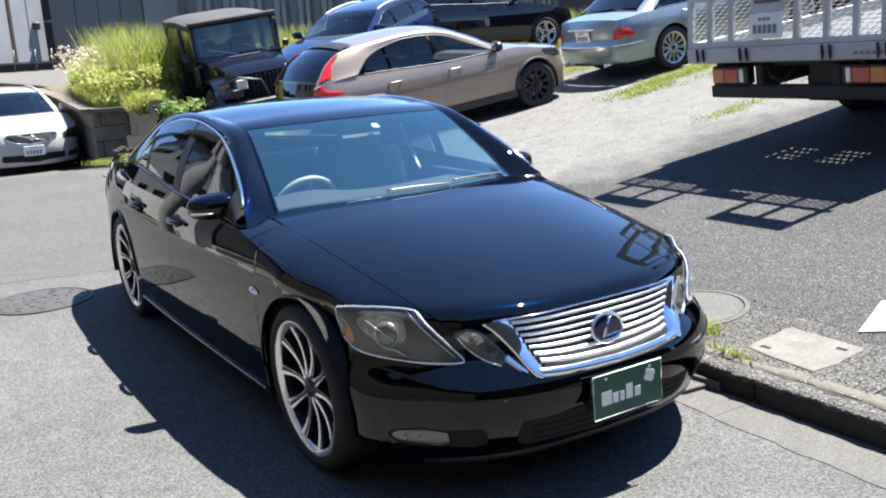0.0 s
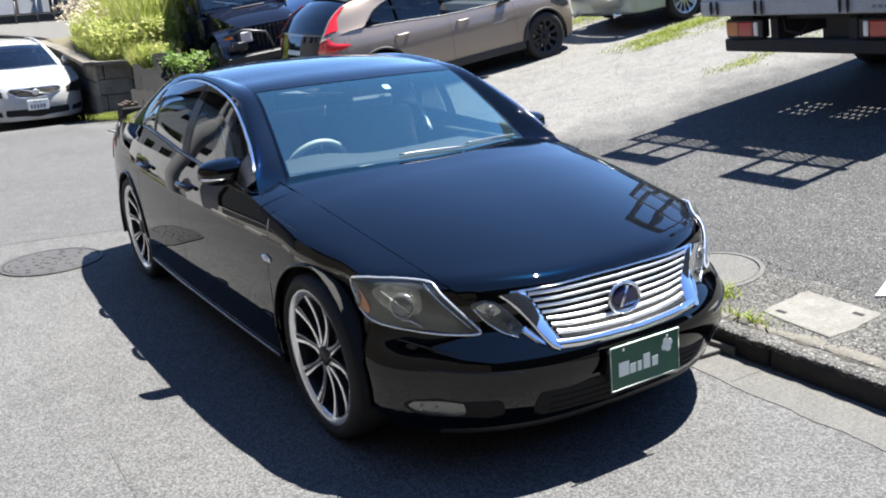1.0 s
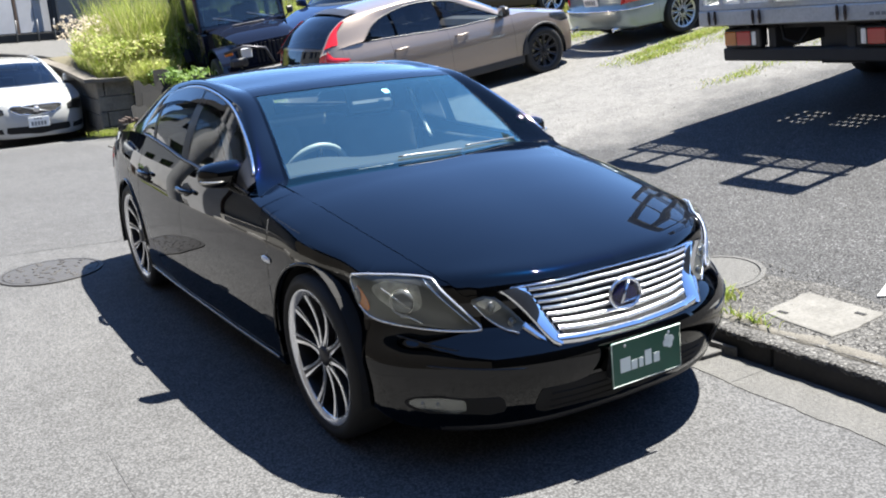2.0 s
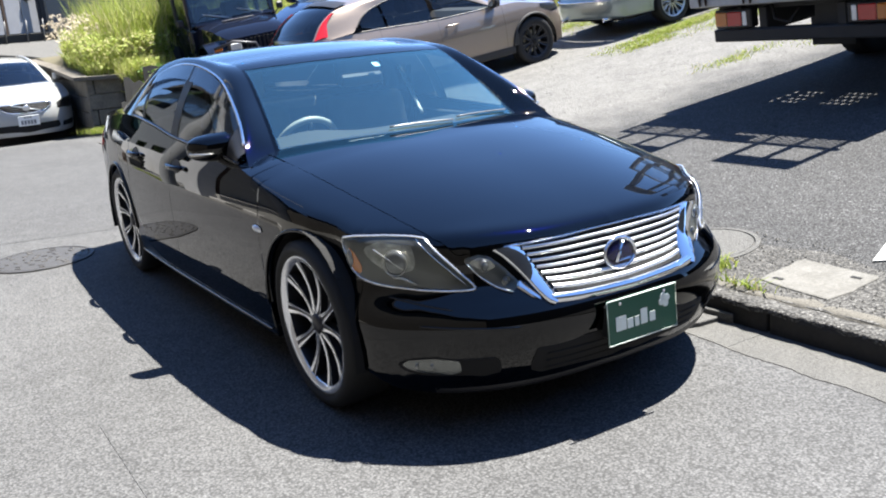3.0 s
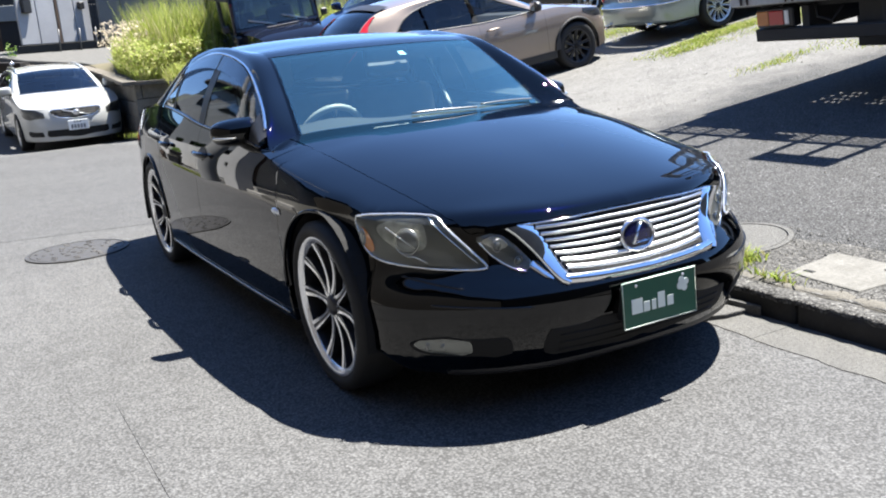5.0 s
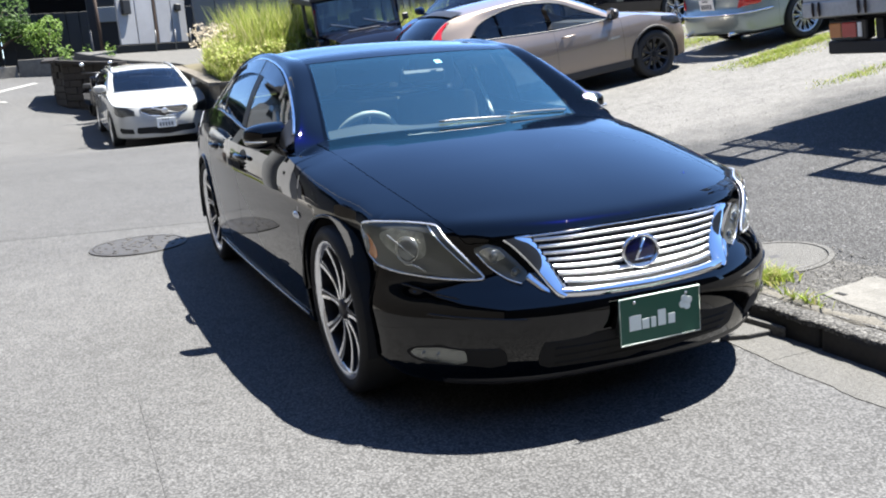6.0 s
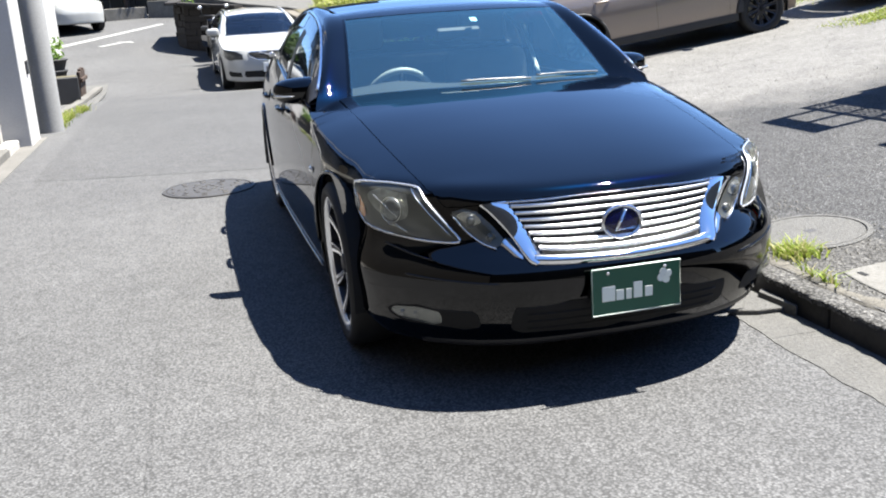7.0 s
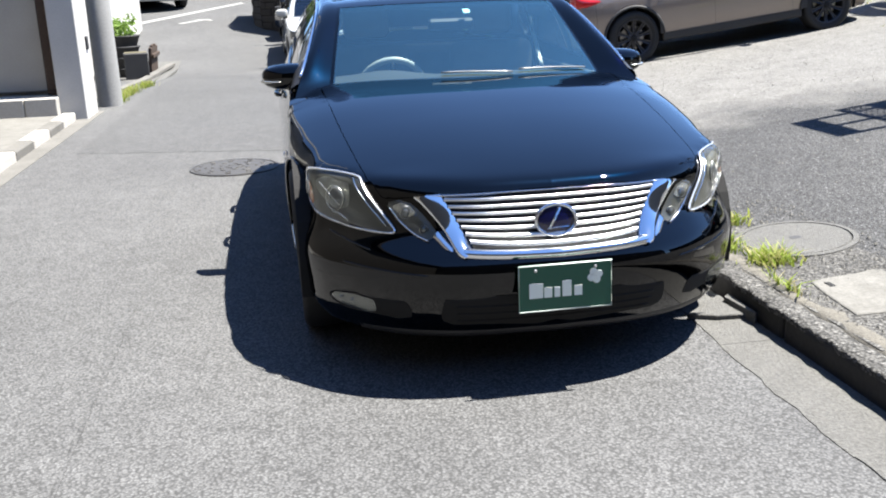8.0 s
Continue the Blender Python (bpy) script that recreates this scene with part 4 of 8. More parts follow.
    # grille: a dark opening, bowed bars and a chrome surround
    mouth = [(0.0, 0.494), (0.20, 0.499), (0.300, 0.512), (0.425, 0.682), (0.40, 0.688), (0.0, 0.694)]
    patch(sh, "grille_opening", mouth, M["inner"], car, out=0.0015, rows=12, cols=20)
    for z in np.linspace(0.520, 0.672, 7):
        half = 0.312 + (z - 0.515) / 0.167 * 0.112
        s = np.linspace(-half, half, 41)
        zz = z - 0.002 + 0.014 * (s / half) ** 2 * (0.690 - z) / 0.16
        prof = [(0.0080, -0.012), (0.0072, 0.002), (0.0035, 0.007), (-0.0025, 0.0065), (-0.006, 0.001), (-0.007, -0.012)]
        pts = np.stack([sh.wrap(s, zz + dz, o) for dz, o in prof], 1)
        link_mesh("grille_bar", pts.reshape(-1, 3), grid_faces(41, 6, flip=True), M["satin"], car, smooth=True)
    for sd in (1, -1):
        # each side of the surround leans back towards its inner edge
        inner_edge, _ = rounded([(0.302, 0.500, 0), (0.343, 0.565, 0), (0.392, 0.638, 0), (0.434, 0.690, 0)], 20)
        outer_edge, _ = rounded([(0.335, 0.482, 0), (0.366, 0.500, 0), (0.430, 0.580, 0), (0.500, 0.650, 0), (0.545, 0.678, 0)], 20)
        cols = [sh.wrap((inner_edge[:, 0] * (1 - q) + outer_edge[:, 0] * q) * sd, inner_edge[:, 1] * (1 - q) + outer_edge[:, 1] * q, o) for q, o in ((0.0, 0.0), (0.03, 0.003), (0.45, 0.010), (0.86, 0.019), (0.97, 0.017), (1.0, 0.0))]
        link_mesh("grille_frame", np.stack(cols, 1).reshape(-1, 3), grid_faces(20, 6, flip=sd < 0), M["chrome"], car, "chrome grille surround")
    for z0, z1, h1, o, sag in ((0.482, 0.509, 0.335, 0.012, -0.012), (0.682, 0.692, 0.49, 0.004, 0.008)):
        s = np.linspace(-h1, h1, 61)
        bow = sag * (1 - (s / h1) ** 2)
        band = [sh.wrap(s, z + bow - sag * 0.4, w) for z, w in ((z0, 0.0), (z0 + 0.003, o), ((z0 + z1) / 2, o + 0.006), (z1 - 0.003, o), (z1, 0.0))]
        link_mesh("grille_frame", np.stack(band, 1).reshape(-1, 3), grid_faces(61, 5), M["chrome"], car, "chrome grille surround")
    # badge: an oval ring round blue enamel with a slanted plain bar
    c = Vector(sh.wrap(np.array([0.0]), np.array([0.588]), 0.013)[0])
    m = Matrix.Translation(c) @ pose(0, 0, 0, 90 - 8)
    badge = part("badge", ellipsoid(bmesh.new(), (0, 0, 0), (0.070, 0.053, 0.008), m, 32), M["blue"], car, "oval blue badge with a chrome ring", smooth=True)
    ring = [m @ Vector((0.071 * math.cos(a), 0.054 * math.sin(a), 0.003)) for a in np.linspace(0, 2 * math.pi, 44, endpoint=False)]
    tubed("badge_ring", ring, 0.0065, M["chrome"], badge, n=8, closed=True)
    tubed("badge_bar", [m @ Vector((0.012, 0.042, 0.008)), m @ Vector((-0.024, -0.027, 0.010)), m @ Vector((0.046, -0.024, 0.007))], [0.007, 0.007, 0.004], M["chrome"], badge, n=6)
    # plate
    m = pose(0.004, -2.334, 0.383, -2)
    pl = boxed("number_plate", (-0.165, -0.006, -0.0825), (0.165, 0.0, 0.0825), M["plategreen"], car, "green dealer plate with pale lettering bars and a clover", bevel=0.004, m=m)
    edge = [m @ Vector(v) for v in ((-0.163, -0.006, -0.08), (0.163, -0.006, -0.08), (0.163, -0.006, 0.08), (-0.163, -0.006, 0.08))]
    tubed("plate_rim", edge, 0.0025, M["letter"], pl, n=4, closed=True)
    for x, w, h in ((-0.108, 0.048, 0.052), (-0.066, 0.028, 0.036), (-0.034, 0.020, 0.036), (0.000, 0.032, 0.056), (0.040, 0.028, 0.036)):
        boxed("plate_bar", (x - w / 2 + 0.004, -0.0075, -0.034), (x + w / 2 + 0.004, -0.006, -0.034 + h), M["letter"], pl, bevel=0.0005, m=m)
    for a in (0.4, 1.97, 3.54, 5.11):
        part("clover_leaf", lathe([(0.0, 0.0), (0.0, 0.013), (-0.002, 0.014)], 14, axis="Z"), M["letter"], pl).matrix_local = m @ pose(0.104 + 0.0145 * math.cos(a), -0.0085, 0.030 + 0.0145 * math.sin(a), 90)
    for x in (-0.105, 0.105):
        part("plate_bolt", ellipsoid(bmesh.new(), (x, -0.007, 0.063), (0.006, 0.003, 0.006), m, 10), M["satin"], pl, smooth=True)
    boxed("plate_bracket", (-0.15, 0.002, -0.06), (0.15, 0.05, 0.06), M["plastic"], car, m=m)
    # lower openings and fog lamps
    patch(sh, "lower_intake", softened([(0.0, 0.222), (0.36, 0.228), (0.43, 0.255), (0.41, 0.335), (0.36, 0.352), (0.0, 0.345)], 4), M["inner"], car, out=0.002, rows=10, cols=16)
    for z in (0.25, 0.28, 0.31):
        tubed("intake_bar", [tuple(p) for p in sh.wrap(np.linspace(-0.37, 0.37, 31), np.full(31, z), 0.001)], 0.006, M["inner"], car)
    fo = sh.on([(0.642, -2.12, 0.322), (0.642, -2.12, 0.266), (0.73, -2.045, 0.266), (0.775, -1.995, 0.282), (0.788, -1.975, 0.300), (0.775, -1.995, 0.318), (0.73, -2.045, 0.327)])
    patch(sh, "fog_lamp_bezel", softened(sh.on([(0.53, -2.20, 0.252), (0.53, -2.20, 0.322), (0.60, -2.15, 0.332), (0.73, -2.045, 0.335), (0.79, -1.975, 0.315), (0.80, -1.96, 0.298), (0.785, -1.98, 0.274), (0.73, -2.045, 0.256)]), 4), M["inner"], car, out=0.001, rows=10, cols=20)
    patch(sh, "fog_lamp", softened(fo, 3), M["lampglow"], car, out=0.003, rows=8, cols=16)
    patch(sh, "fog_lamp_cover", softened(fo, 3), M["lens"], car, out=0.007, rows=8, cols=16, bulge=0.008)
    for sd in (1, -1):
        for k, (x, y) in enumerate(((0.712, -2.06), (0.752, -2.02))):
            s0 = sh.on([(x, y, 0.296)])[0][0]
            c = Vector(sh.wrap(np.array([s0 * sd]), np.array([0.296]), 0.005)[0])
            part("fog_reflector", ellipsoid(bmesh.new(), (0, 0, 0), (0.015, 0.004, 0.015), Matrix.Translation(c), 14), M["lampglow"], car, smooth=True)
    # front lip
    s = np.linspace(-0.8, 0.8, 70)
    lip = np.stack([sh.wrap(s, np.full(70, 0.20), 0.0), sh.wrap(s, np.full(70, 0.19), 0.006 * (1 - (s / 0.8) ** 4)), sh.wrap(s, np.full(70, 0.178), 0.006 * (1 - (s / 0.8) ** 4)), sh.wrap(s, np.full(70, 0.174), -0.03)], 1)
    link_mesh("front_lip", lip.reshape(-1, 3), grid_faces(70, 4, flip=True), M["plastic"], car)
    # small clear lamp low on each fender
    mark = softened([(sh.at_y(-1.085), 0.662), (sh.at_y(-1.075), 0.682), (sh.at_y(-1.02), 0.684), (sh.at_y(-0.99), 0.675), (sh.at_y(-1.0), 0.660), (sh.at_y(-1.05), 0.654)])
    patch(sh, "side_marker", mark, M["clear"], car, out=0.004, rows=6, cols=8, bulge=0.010, label="clear side marker lamp on the fender")
    # arch edges
    for y in sh.arches:
        for sd in (1, -1):
            a = np.linspace(0.02, math.pi - 0.02, 40)
            s = np.array([sh.at_y(y - sh.arch_r * math.cos(v)) for v in a])
            e = sh.wrap(s * sd, sh.hub_z + sh.arch_r * np.sin(a) + 0.004, 0.003)
            tubed("arch_edge", [tuple(p) for p in e], 0.008, paint, car)
    # wheels
    for y in sh.arches:
        for sd in (1, -1):
            w = wheel(car, (sd * (0.773 if y < 0 else 0.762), y, 0.340), sd, 0.340, 0.276, 0.215, 0.66, M["alloy"], M["alloy"], count=10, thick=0.0165, dark=M["gunmetal"], lipw=0.022, curve=0.02)
            w.rotation_euler = (0.25 * y, sd * 0.035, 0)
    # wipers
    for sd, x0, x1 in ((-1, 0.20, -0.16), (1, 0.62, 0.24)):
        kk = np.linspace(0, 1, 12)
        pts = []
        for t in kk:
            u = (x0 + (x1 - x0) * t) / 0.7
            p = ho.top(np.array([0.10 + 0.05 * math.sin(math.pi * t * 0.6)]), np.array([u]))[0]
            pts.append((p[0], p[1] - 0.006, p[2] + 0.008))
        tubed("wiper", pts, 0.0045, M["wiper"], car)
    # cabin
    seat(car, -0.37, -0.02, M["cloth"])
    seat(car, 0.37, -0.02, M["cloth"])
    boxed("rear_bench", (-0.62, 0.75, 0.30), (0.62, 1.25, 0.52), M["cloth"], car, bevel=0.06, seg=2)
    boxed("rear_backrest", (-0.62, 1.20, 0.45), (0.62, 1.34, 0.98), M["cloth"], car, bevel=0.06, seg=2)
    dv = [(-0.88, 0.90), (-0.75, 0.94), (-0.50, 0.955), (-0.36, 0.93), (-0.32, 0.80), (-0.34, 0.62), (-0.42, 0.45)]
    xs = np.linspace(-0.645, 0.645, 29)
    dash = [[(x, y + 0.28 * x * x, z - 0.02 + (0.03 * math.exp(-(((x + 0.36) / 0.17) ** 2)) if -0.6 < y < -0.3 else 0.0)) for y, z in dv] for x in xs]
    link_mesh("dashboard", np.array(dash).reshape(-1, 3), grid_faces(29, len(dv)), M["dash"], car, "dark grey dashboard behind the windscreen")
    steering(car, -0.315, -0.31, 0.862, 0.166, M["wheelrim"])
    boxed("cabin_floor", (-0.75, -0.75, 0.26), (0.75, 1.7, 0.30), M["dash"], car)
    ho.sheet("headliner", 2.0, 6.0, M["dash"], car, out=-0.02, nv=8, nu=11, u1=0.97)
    boxed("rear_view_mirror", (-0.12, -0.02, -0.03), (0.12, 0.01, 0.03), M["plastic"], car, bevel=0.012, m=pose(0, -0.36, 1.175, 10))
    boxed("parcel_shelf", (-0.6, 1.3, 0.94), (0.6, 1.76, 0.97), M["dash"], car)
    for sd in (1, -1):
        boxed("door_lining", (sd * 0.76 - 0.02, -0.7, 0.30), (sd * 0.76 + 0.02, 1.2, 0.90), M["dash"], car)
        tubed("seat_belt", [(sd * 0.62, 0.22, 1.18), (sd * 0.60, 0.2, 0.9), (sd * 0.58, 0.18, 0.55)], 0.016, M["dash"], car, flat=0.15)
    for sd in (1, -1):
        line = [(sd * (0.617 - 0.025 * t), 0.10 + 0.18 * t, 0.90 + 0.27 * t) for t in np.linspace(0, 1, 8)]
        tubed("pillar_trim", line, 0.019, M["trimcream"], car, "pale inner pillar trim", n=8, flat=0.35)
    for k0, u0, w in ((1.62, 0.10, 0.03),):
        kk, uu = np.meshgrid(np.linspace(k0, k0 + 0.12, 3), np.linspace(u0, u0 + 2 * w, 3), indexing="ij")
        p = ho.top(kk, uu)
        p[..., 2] -= 0.004
        link_mesh("sticker", p.reshape(-1, 3), grid_faces(3, 3, flip=True), M["sticker"], car, "pale blue sticker behind the windscreen")
    # tail lamps
    patch(sh, "tail_lamp", [(sh.length - 0.55, 0.72), (sh.length - 0.95, 0.70), (sh.length - 1.0, 0.86), (sh.length - 0.6, 0.90)], M["red"], car, out=0.008, rows=8, cols=12)
    return car


# ---------------------------------------------------------------- ground
def road_z(y):
    """The road is level beside the car, dips a little and climbs away behind it."""
    y = np.asarray(y, float)
    return 0.095 * 0.7 * np.log1p(np.exp(np.clip((y - 15.6) / 0.7, -30, 30))) - 0.19 * np.exp(-(((y - 13.8) / 2.6) ** 2))


def soft_over(v, w=0.4):
    return w * np.log1p(np.exp(np.clip(np.asarray(v, float) / w, -40, 40)))


def lot_z(x, y):
    """The yard climbs from the kerb, and more steeply at its back."""
    x, y = np.asarray(x, float), np.asarray(y, float)
    p = -0.055 + 0.118 * x - 0.012 * y + 0.045 * soft_over(x - 6) + 0.09 * soft_over(y - 7.2)
    return 0.085 + soft_over(p - 0.085, 0.03)


def on_lot(x, y, heading, sink=0.0):
    """A pose on the yard's slope; heading in degrees from +y towards +x; the nose is local -y."""
    n = Vector((-(float(lot_z(x + 0.5, y)) - float(lot_z(x - 0.5, y))), -(float(lot_z(x, y + 0.5)) - float(lot_z(x, y - 0.5))), 1)).normalized()
    h = Vector((math.sin(radians(heading)), math.cos(radians(heading)), 0))
    yv = -(h - n * h.dot(n)).normalized()
    xv = yv.cross(n)
    m = Matrix((xv, yv, n)).transposed().to_4x4()
    m.translation = (x, y, float(lot_z(x, y)) - sink)
    return m


M["road"] = asphalt("road_asphalt", 0.099, 0.062, 0.148, 110.0, (0.86, 1.1), 0.4)
M["oldpatch"] = asphalt("older_asphalt", 0.088, 0.053, 0.132, 110.0, (0.88, 1.08), 0.4)
M["concrete"] = worn("weathered_concrete", (0.121, 0.115, 0.104), (0.069, 0.066, 0.058), 0.9, 2.5, 45, 0.4, 0.35)
M["paleconcrete"] = worn("pale_concrete", (0.144, 0.139, 0.126), (0.079, 0.075, 0.065), 0.9, 9.0, 60, 0.6, 0.45)
M["stone"] = worn("dark_stone", (0.021, 0.018, 0.016), (0.012, 0.010, 0.009), 0.9, 2, 30, 0.6, 0.5)
M["block"] = worn("stained_block", (0.173, 0.164, 0.144), (0.032, 0.030, 0.026), 0.9, 4.0, 40, 0.7, 0.6)
M["siding"] = worn("grey_siding", (0.121, 0.127, 0.129), (0.104, 0.109, 0.112), 0.7, 0.7, 30, 0.1, 0.2)
M["palesiding"] = worn("pale_grey_siding", (0.219, 0.230, 0.224), (0.178, 0.190, 0.184), 0.7, 0.7, 30, 0.1, 0.2)
M["whitewall"] = worn("white_render", (0.444, 0.436, 0.418), (0.370, 0.362, 0.348), 0.85, 1.5, 60, 0.2, 0.2)
# white door paint greyed towards lavender, the tone of shade put into its colour
M["doorwhite"] = worn("shade_toned_door_white", (0.30, 0.305, 0.32), (0.23, 0.235, 0.25), 0.5, 1.5, 60, 0.1, 0.15)
M["brownwall"] = worn("brown_render", (0.058, 0.051, 0.043), (0.043, 0.038, 0.032), 0.85, 1.5, 60, 0.2, 0.2)
M["capstone"] = worn("weathered_coping", (0.138, 0.124, 0.101), (0.069, 0.058, 0.043), 0.9, 5.0, 60, 0.6, 0.5)
# stained kerb; the near-black tone paints in the deep shade on its road face
M["kerbstone"] = worn("stained_shade_kerb", (0.029, 0.026, 0.023), (0.009, 0.009, 0.007), 0.9, 5.0, 45, 0.6, 0.35)
M["gutterstone"] = worn("worn_gutter_concrete", (0.095, 0.093, 0.087), (0.043, 0.042, 0.039), 0.9, 7.0, 80, 1.2, 0.75, depth=0.008)
M["apron"] = asphalt("crumbling_concrete", 0.098, 0.035, 0.219, 75.0, (0.65, 1.25), 1.0, tint=(1.0, 0.97, 0.91))
M["tarboard"] = worn("tarred_board", (0.006, 0.006, 0.005), (0.002, 0.002, 0.002), 0.9, 6, 50, 0.8, 0.6)
M["tile"] = worn("cream_tile", (0.378, 0.361, 0.327), (0.310, 0.297, 0.275), 0.6, 3, 40, 0.15, 0.25)
M["whitepaint"] = worn("road_paint", (0.414, 0.414, 0.397), (0.288, 0.288, 0.276), 0.8, 12, 90, 0.4, 0.5)
M["fadedpaint"] = worn("worn_road_paint", (0.242, 0.242, 0.230), (0.092, 0.092, 0.089), 0.85, 9, 60, 0.4, 0.9)
M["earth"] = worn("dry_earth", (0.098, 0.083, 0.049), (0.058, 0.055, 0.029), 0.95, 3, 40, 0.8, 0.5)
M["soil"] = worn("kerb_soil", (0.115, 0.106, 0.089), (0.049, 0.046, 0.036), 0.95, 16, 90, 1.0, 0.7)
M["cast"] = worn("cast_iron", (0.060, 0.058, 0.055), (0.040, 0.037, 0.035), 0.6, 6, 120, 0.5, 0.5, 0.3)
M["pole"] = worn("pole_concrete", (0.230, 0.230, 0.224), (0.190, 0.190, 0.184), 0.85, 1.5, 50, 0.2, 0.3)
M["steel"] = worn("dull_steel", (0.127, 0.129, 0.132), (0.086, 0.086, 0.086), 0.5, 3, 60, 0.15, 0.3, 0.7)
M["whitesteel"] = worn("white_painted_steel", (0.516, 0.525, 0.516), (0.396, 0.387, 0.370), 0.5, 2.5, 50, 0.15, 0.3)
M["rust"] = worn("rusty_steel", (0.058, 0.035, 0.023), (0.029, 0.020, 0.017), 0.8, 8, 60, 0.4, 0.5)
M["board"] = worn("dark_board", (0.013, 0.013, 0.012), (0.007, 0.007, 0.007), 0.75, 3, 40, 0.3, 0.5)
M["brown"] = worn("brown_stained_wood", (0.049, 0.029, 0.018), (0.029, 0.017, 0.012), 0.8, 4, 50, 0.4, 0.5)
M["hardtop"] = worn("grey_hardtop", (0.038, 0.038, 0.038), (0.028, 0.028, 0.028), 0.8, 3, 120, 0.25, 0.4)
M["gatepanel"] = worn("grey_gate_panel", (0.361, 0.353, 0.331), (0.310, 0.301, 0.284), 0.45, 1.5, 60, 0.05, 0.15, 0.3)
M["roofgreen"] = worn("faded_green_roof", (0.058, 0.115, 0.081), (0.040, 0.081, 0.058), 0.7, 2, 30, 0.2, 0.3)


def yard_material():
    """Chips of worn asphalt that give way to pale dusty gravel further in."""
    m = asphalt("yard_surface", 0.069, 0.020, 0.230, 100.0, (0.8, 1.15), 0.7)
    n = Nodes(m)
    old = n.b.inputs["Base Color"].links[0].from_socket
    sep = n.t.nodes.new("ShaderNodeSeparateXYZ")
    n.link(n.at, sep.inputs[0])
    add = n.t.nodes.new("ShaderNodeMath")
    add.operation = "MULTIPLY_ADD"
    n.link(n.noise(0.9, 6, 0.7), add.inputs[0])
    add.inputs[1].default_value = 3.2
    n.link(sep.outputs[1], add.inputs[2])
    rng = n.t.nodes.new("ShaderNodeMapRange")
    rng.inputs["From Min"].default_value, rng.inputs["From Max"].default_value = 2.9, 4.0
    n.link(add.outputs[0], rng.inputs["Value"])
    stones = n.ramp(n.cells(48.0), (0, 0.04), (0.5, 0.108), (0.85, 0.15), (1, 0.25))
    dust = n.ramp(n.noise(3.0, 6, 0.7), (0.30, (0.082, 0.077, 0.068)), (0.52, (0.132, 0.126, 0.113)), (0.70, (0.157, 0.152, 0.137)))
    pale = n.mix(0.5, dust, stones)
    n.color(n.mix(rng.outputs[0], old, pale))
    return m


M["lot"] = yard_material()


def leaf_material(name, low, high, dry=None):
    m = bpy.data.materials.new(name)
    m.use_nodes = True
    n = Nodes(m)
    g = n.t.nodes.new("ShaderNodeNewGeometry")
    stops = [(0.0, low), (0.7, high)] + ([(0.86, dry), (1.0, dry)] if dry else [(1.0, high)])
    c = n.ramp(g.outputs["Random Per Island"], *stops)
    n.color(c)
    n.b.inputs["Roughness"].default_value = 0.6
    n.b.inputs["Specular IOR Level"].default_value = 0.25
    tr, mx = n.t.nodes.new("ShaderNodeBsdfTranslucent"), n.t.nodes.new("ShaderNodeMixShader")
    n.link(c, tr.inputs[0])
    mx.inputs[0].default_value = 0.4
    n.link(n.b.outputs[0], mx.inputs[1])
    n.link(tr.outputs[0], mx.inputs[2])
    n.link(mx.outputs[0], n.t.nodes["Material Output"].inputs[0])
    return m


M["weed"] = leaf_material("weeds", (0.19, 0.25, 0.035), (0.38, 0.42, 0.10), (0.44, 0.40, 0.20))
M["weedflower"] = leaf_material("seed_heads", (0.40, 0.33, 0.22), (0.55, 0.47, 0.36))
M["grass"] = leaf_material("grass", (0.13, 0.19, 0.025), (0.28, 0.33, 0.06), (0.33, 0.30, 0.14))
M["leaf"] = leaf_material("leaves", (0.025, 0.055, 0.012), (0.07, 0.13, 0.025))
M["leafbright"] = leaf_material("sunny_leaves", (0.07, 0.14, 0.02), (0.15, 0.24, 0.04))


def sheet(name, xs, ys, zf, mat, label, kind="structure", category=""):
    x, y = np.meshgrid(xs, ys, indexing="ij")
    pts = np.stack([x, y, zf(x, y) + 0 * x], -1)
    ob = link_mesh(name, pts.reshape(-1, 3), grid_faces(len(xs), len(ys)), mat)
    return tagged(ob, label, category or name, kind=kind)


sheet("ground", np.r_[-400, -60, np.linspace(-12, 16, 57), 60, 400], np.r_[-300, -30, np.linspace(-10, 34, 89), 60, 150, 600],
      lambda x, y: road_z(np.minimum(y, 40)), M["road"], "sunlit grey worn asphalt road", category="road")
sheet("yard", np.r_[np.linspace(1.064, 2.2, 20), np.linspace(2.4, 24, 80)], np.r_[np.linspace(-14, 10.4, 80)], lot_z, M["lot"], "sunlit sloping yard of worn asphalt and pale gravel", category="yard")
sheet("yard_back", np.linspace(1.75, 24, 60), np.linspace(10.4, 24, 40), lot_z, M["earth"], "dry earth at the back of the yard", category="yard")


def slab(name, outline, z0, z1, mat, label="", category="", kind="structure", parent=None, zf=None, bevel=0.0):
    """A flat piece with an outline in plan; zf lifts it onto sloping ground."""
    bm = bmesh.new()
    f = lambda x, y: float(zf(x, y)) if zf else 0.0  # noqa: E731
    top = [bm.verts.new((x, y, z1 + f(x, y))) for x, y in outline]
    low = [bm.verts.new((x, y, z0 + f(x, y))) for x, y in outline]
    bm.faces.new(top)
    n = len(top)
    for i in range(n):
        bm.faces.new((low[i], low[(i + 1) % n], top[(i + 1) % n], top[i]))
    bmesh.ops.recalc_face_normals(bm, faces=bm.faces)
    if bevel:
        bmesh.ops.bevel(bm, geom=[e for e in bm.edges if all(v in top for v in e.verts)], offset=bevel, segments=2, affect="EDGES", profile=0.5)
    ob = part(name, bm, mat, parent, label)
    return tagged(ob, label, category, kind=kind) if not parent else ob


# a darker, older stretch of surface across the road, with its straight seam
def seam_y(x):
    return 3.0 - 0.25 * (np.asarray(x) + 0.9)


